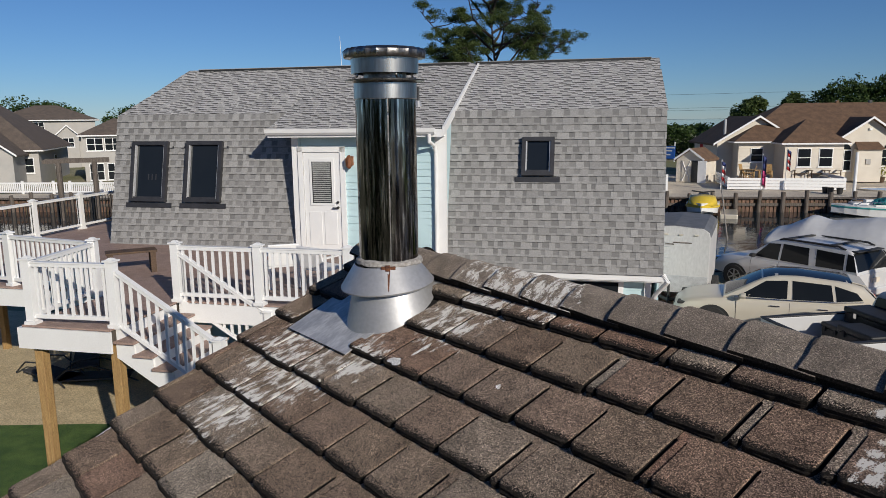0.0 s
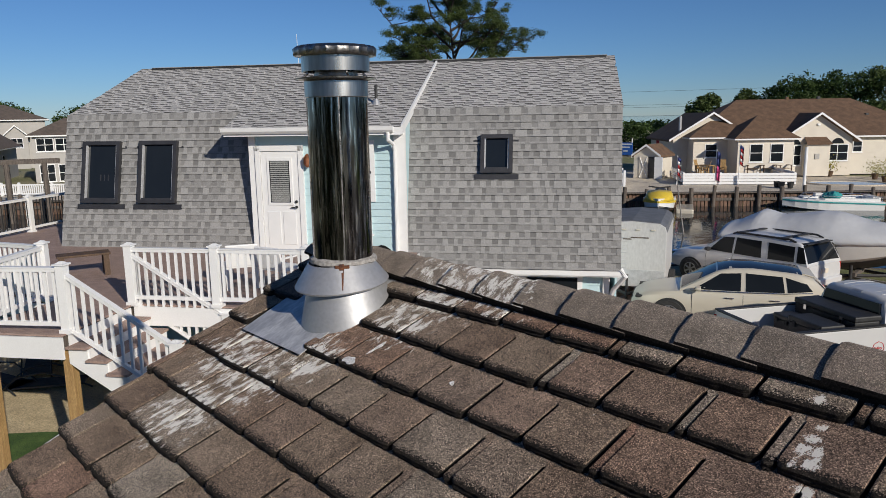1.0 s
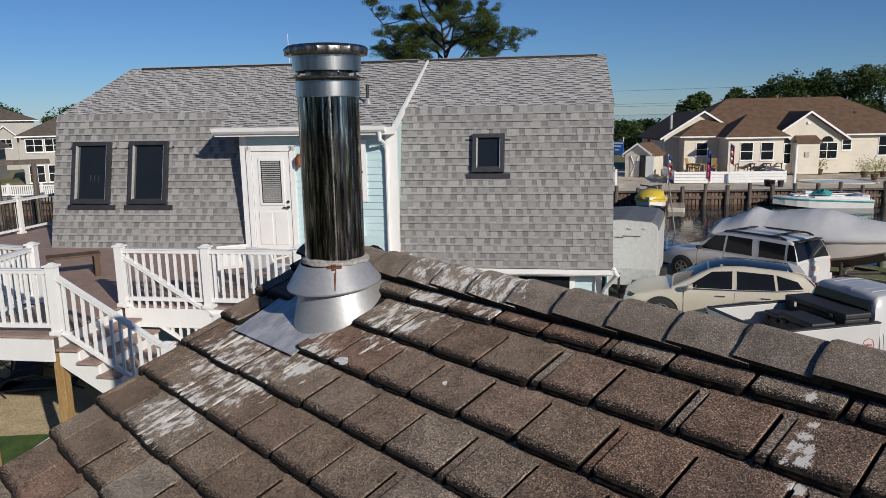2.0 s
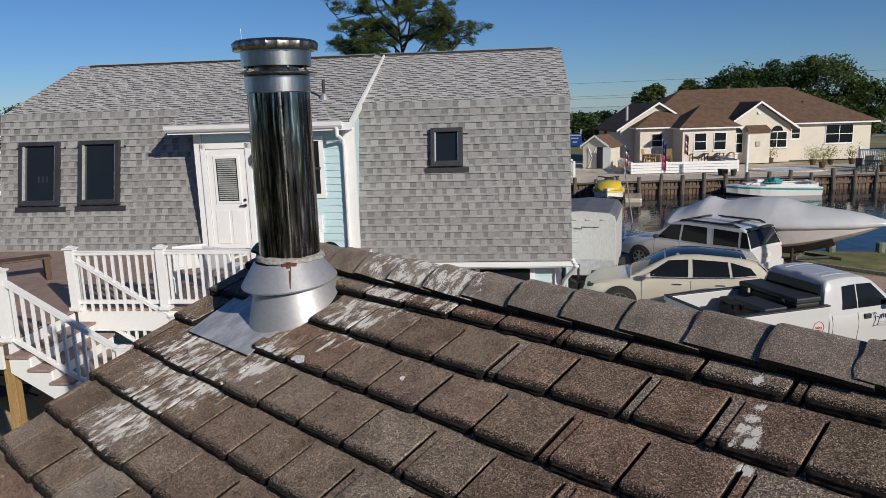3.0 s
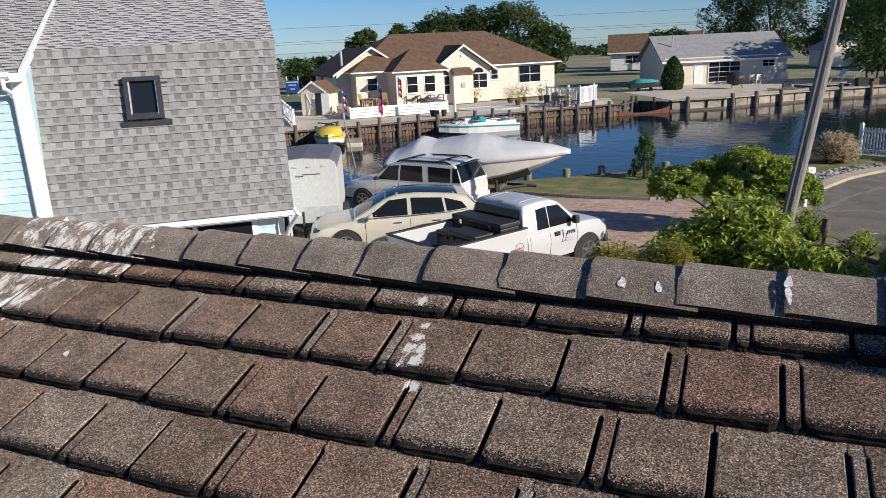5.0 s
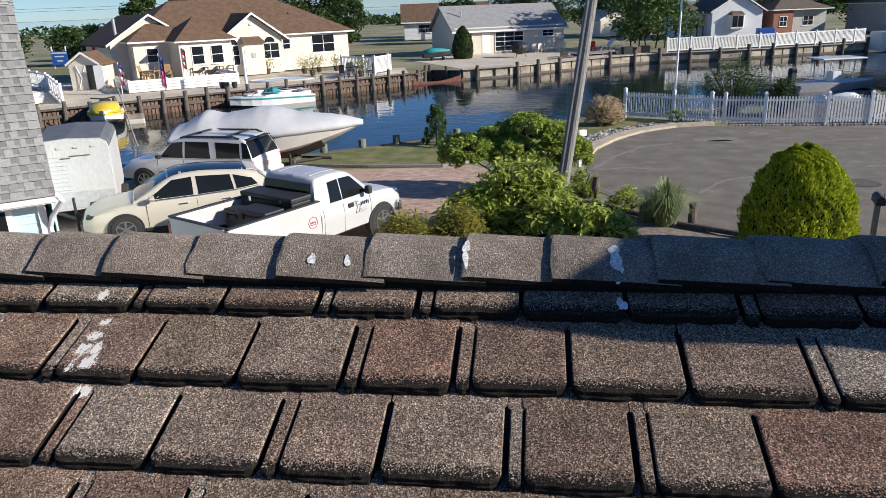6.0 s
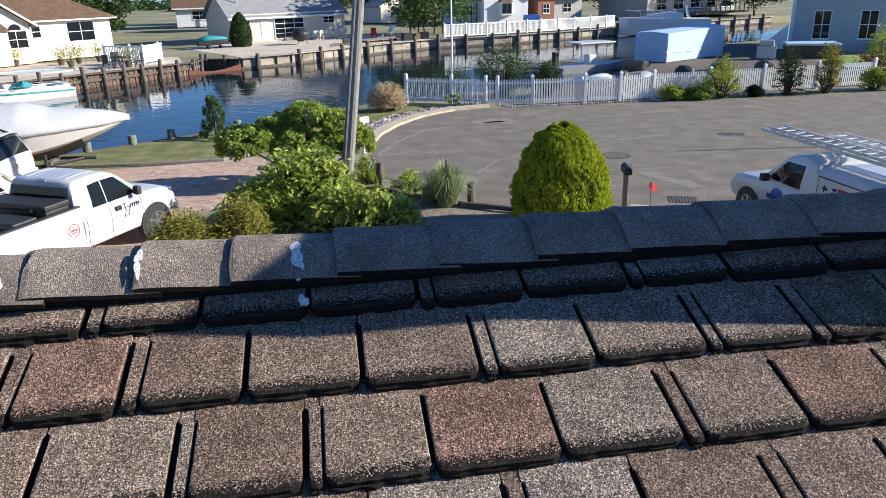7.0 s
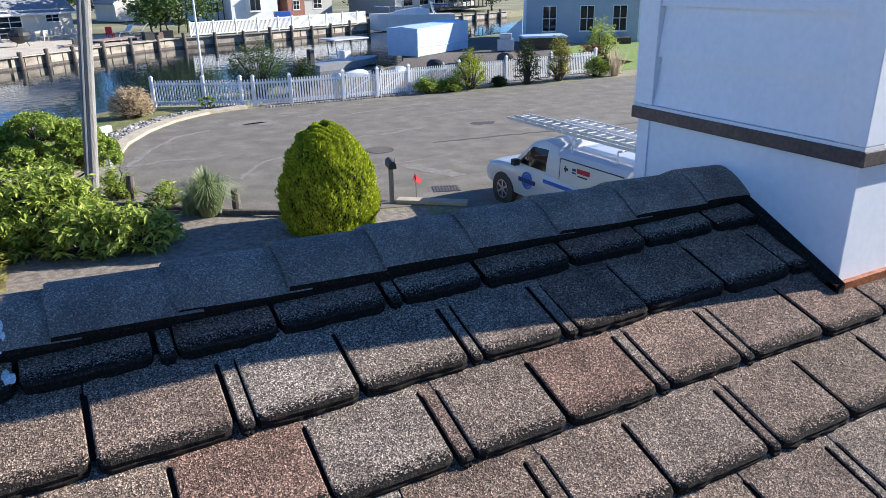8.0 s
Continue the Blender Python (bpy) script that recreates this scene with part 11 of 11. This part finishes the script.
# pine rising behind the gambrel house: limbs fanning from a forked trunk, tufts in clouds at their ends
def pine(x, y, z0, h, w, seed, label, fork=0.40, leaf=0.13, per=170, limbs=26):
    """A leader with a few bends, limbs that leave it at all heights and sweep outwards and up, and flat tufts at their ends."""
    rs = random.Random(seed)
    t = thing("pine_tree", label, "tree", pose(x, y, z0))
    bm = bm_new()
    stem = [Vector((0, 0, -0.2)), Vector((0.2, 0.1, h * fork * 0.6)), Vector((-0.1, 0.3, h * fork)), Vector((0.4, 0.1, h * (fork * 0.5 + 0.5) - 0.6)), Vector((0.1, -0.2, h * 0.93))]
    tube(bm, stem, [0.30, 0.25, 0.18, 0.09, 0.03], 8)
    clumps = []
    for k in range(limbs):
        f = ((k + rs.uniform(0.1, 0.9)) / limbs) ** 1.5
        seg = min(1, int(f * 2))
        start = stem[2 + seg].lerp(stem[3 + seg], f * 2 - seg)
        a = k * 2.399 + rs.uniform(-0.4, 0.4)
        reach = w / 2 * (0.98 - 0.62 * f ** 1.6) * rs.uniform(0.62, 1.0)
        rise = reach * rs.uniform(0.15, 1.25)
        tip = start + Vector((reach * math.cos(a), reach * math.sin(a), rise))
        side = Vector((-math.sin(a), math.cos(a), 0)) * rs.uniform(-0.7, 0.7)
        bend = start.lerp(tip, 0.5) + side + Vector((0, 0, rs.uniform(-0.55, 0.1)))
        tube(bm, [start, start.lerp(bend, 0.5) + side * 0.3, bend, tip], [0.12, 0.10, 0.07, 0.025], 6)
        for j in range(7):
            q = rs.uniform(0.1, 1.0) ** 0.6
            root = bend.lerp(tip, q)
            twig = root + Vector((rs.gauss(0, 0.85), rs.gauss(0, 0.85), rs.uniform(-0.1, 0.85)))
            tube(bm, [root, root.lerp(twig, 0.5) + Vector((0, 0, -0.12)), twig], [0.045, 0.03, 0.015], 4)
            for i in range(4):
                c = twig + Vector((rs.gauss(0, 0.34), rs.gauss(0, 0.34), rs.gauss(0.08, 0.15)))
                r = rs.uniform(0.26, 0.46)
                clumps.append((tuple(c), (r * 1.2, r * 1.2, r * 0.7), per))
    part("trunk", bm, M_PINEBARK, t)
    crown_part("crown", leaf_mesh("crown", L_PINE, clumps, leaf, seed, 0.11, 0.5, 0.15), t)
    return t


pine(-43.9, 40.3, 0.4, 15.4, 12.6, 3, "tall spreading pine with bare limbs and dark tufts", fork=0.34, leaf=0.14, per=125, limbs=30)
pine(-46.0, 37.6, 0.4, 10.8, 3.2, 8, "smaller ragged pine beside the tall one", fork=0.62, leaf=0.11, per=120, limbs=12)
# trees beyond the ranch house
for j, (x, y, h, w, mat) in enumerate(((-47.0, 87.0, 7.2, 4.5, L_PINE), (-43.0, 90.0, 7.4, 5.0, L_PINE), (-41.0, 91, 5.0, 5.0, L_DARK), (-38.5, 92, 8.8, 7.0, L_DARK), (-36.0, 94, 8.2, 6.0, L_DARK), (-33.0, 95, 9.4, 8.0, L_DARK), (-28.5, 96, 9.5, 8.5, L_PINE), (-24.8, 97, 6.6, 6.5, L_DARK), (-10.0, 105, 5.5, 6, L_DARK), (-3.0, 128, 12.0, 10, L_DARK), (3.0, 126, 13.0, 10, L_DARK), (11.0, 118, 11.0, 10, L_DARK), (18.0, 112, 12.0, 9, L_PINE), (33.0, 104, 10, 10, L_DARK), (44.0, 104, 9, 10, L_DARK), (60.0, 96, 10, 10, L_DARK))):
    broad_tree(x, y, 0.35, h, w, mat, 200 + j, "distant dark green broadleaf tree" if mat != L_PINE else "distant dark green pine", leaf=0.17, n=13000, trunk_r=0.18, clear=0.2, blobs=70)
yard_tree = broad_tree(12.2, 80.5, 0.35, 8.0, 9.4, L_DARK2, 260, "broad green tree of several thin stems beside the bungalow", leaf=0.2, n=8000, clear=0.16, blobs=44)
for dx, dy, lx in ((-1.6, -0.4, -0.5), (-0.7, 0.5, 0.3), (0.9, -0.3, 0.6), (1.9, 0.2, 0.2), (2.6, -0.5, 0.7)):
    part("stem", tube(bm_new(), [(dx, dy, -0.1), (dx + lx * 0.3, dy, 1.4), (dx + lx, dy, 3.6)], [0.10, 0.08, 0.05], 6), M_BARK, yard_tree)
for j, (x, y, h, w) in enumerate(((-46.0, 78.0, 3.7, 5.0), (-51.5, 79, 3.6, 6), (-41.0, 80, 4.0, 5.0), (-57, 74, 3.4, 6), (-37.5, 80.5, 3.7, 4.5), (-62, 66, 3.4, 6), (-66, 60, 3.2, 6), (-54, 88, 3.8, 7), (-61, 80, 3.6, 7))):
    broad_tree(x, y, 0.35, h, w, L_DARK, 270 + j, "low dark green tree beside the blue sign", leaf=0.2, n=2200, clear=0.1)
for j, (x, y, h, w) in enumerate(((-111, 13.8, 6.6, 7), (-110, 17.2, 7.8, 8), (-109.5, 20.4, 7.4, 7), (-107.5, 29.6, 6.8, 7.5), (-106.0, 33.5, 7.3, 7.5), (-110, 38.0, 7.6, 8), (-112, 9.0, 6.0, 7))):
    broad_tree(x, y, 0.35, h, w, L_DARK, 290 + j, "distant dark tree behind the brown-roofed houses", leaf=0.20, n=9000, clear=0.12, blobs=60)
# unseen trees added beyond the yard close the place and darken the reflections
for j, (x, y, h, w) in enumerate(((-14, -17, 7.5, 7), (-6, -19, 8.5, 8), (1.5, -17, 7.0, 7), (9, -19, 8.0, 8), (17, -16, 7.5, 8), (25, -10, 7.5, 7))):
    broad_tree(x, y, 0.0, h, w, L_DARK, 320 + j, "unseen dark green broadleaf tree added beyond the yard", leaf=0.3, n=3000, clear=0.12)
# the far marsh: one band of low scrub on the skyline
g = np.random.default_rng(77)
clumps = []
for k in range(260):
    a = radians(g.uniform(60, 172))
    d = g.uniform(210, 330)
    x, y = d * math.cos(a), d * math.sin(a)
    clumps.append(((x, y, 1.2), (5.0, 5.0, g.uniform(1.2, 2.6)), 60))
sc = new("far_scrub", leaf_mesh("far_scrub", L_DARK, clumps, 0.9, 78))
tagged(sc, "low dark scrub and woods on the far shore", "scrub", kind="stuff")
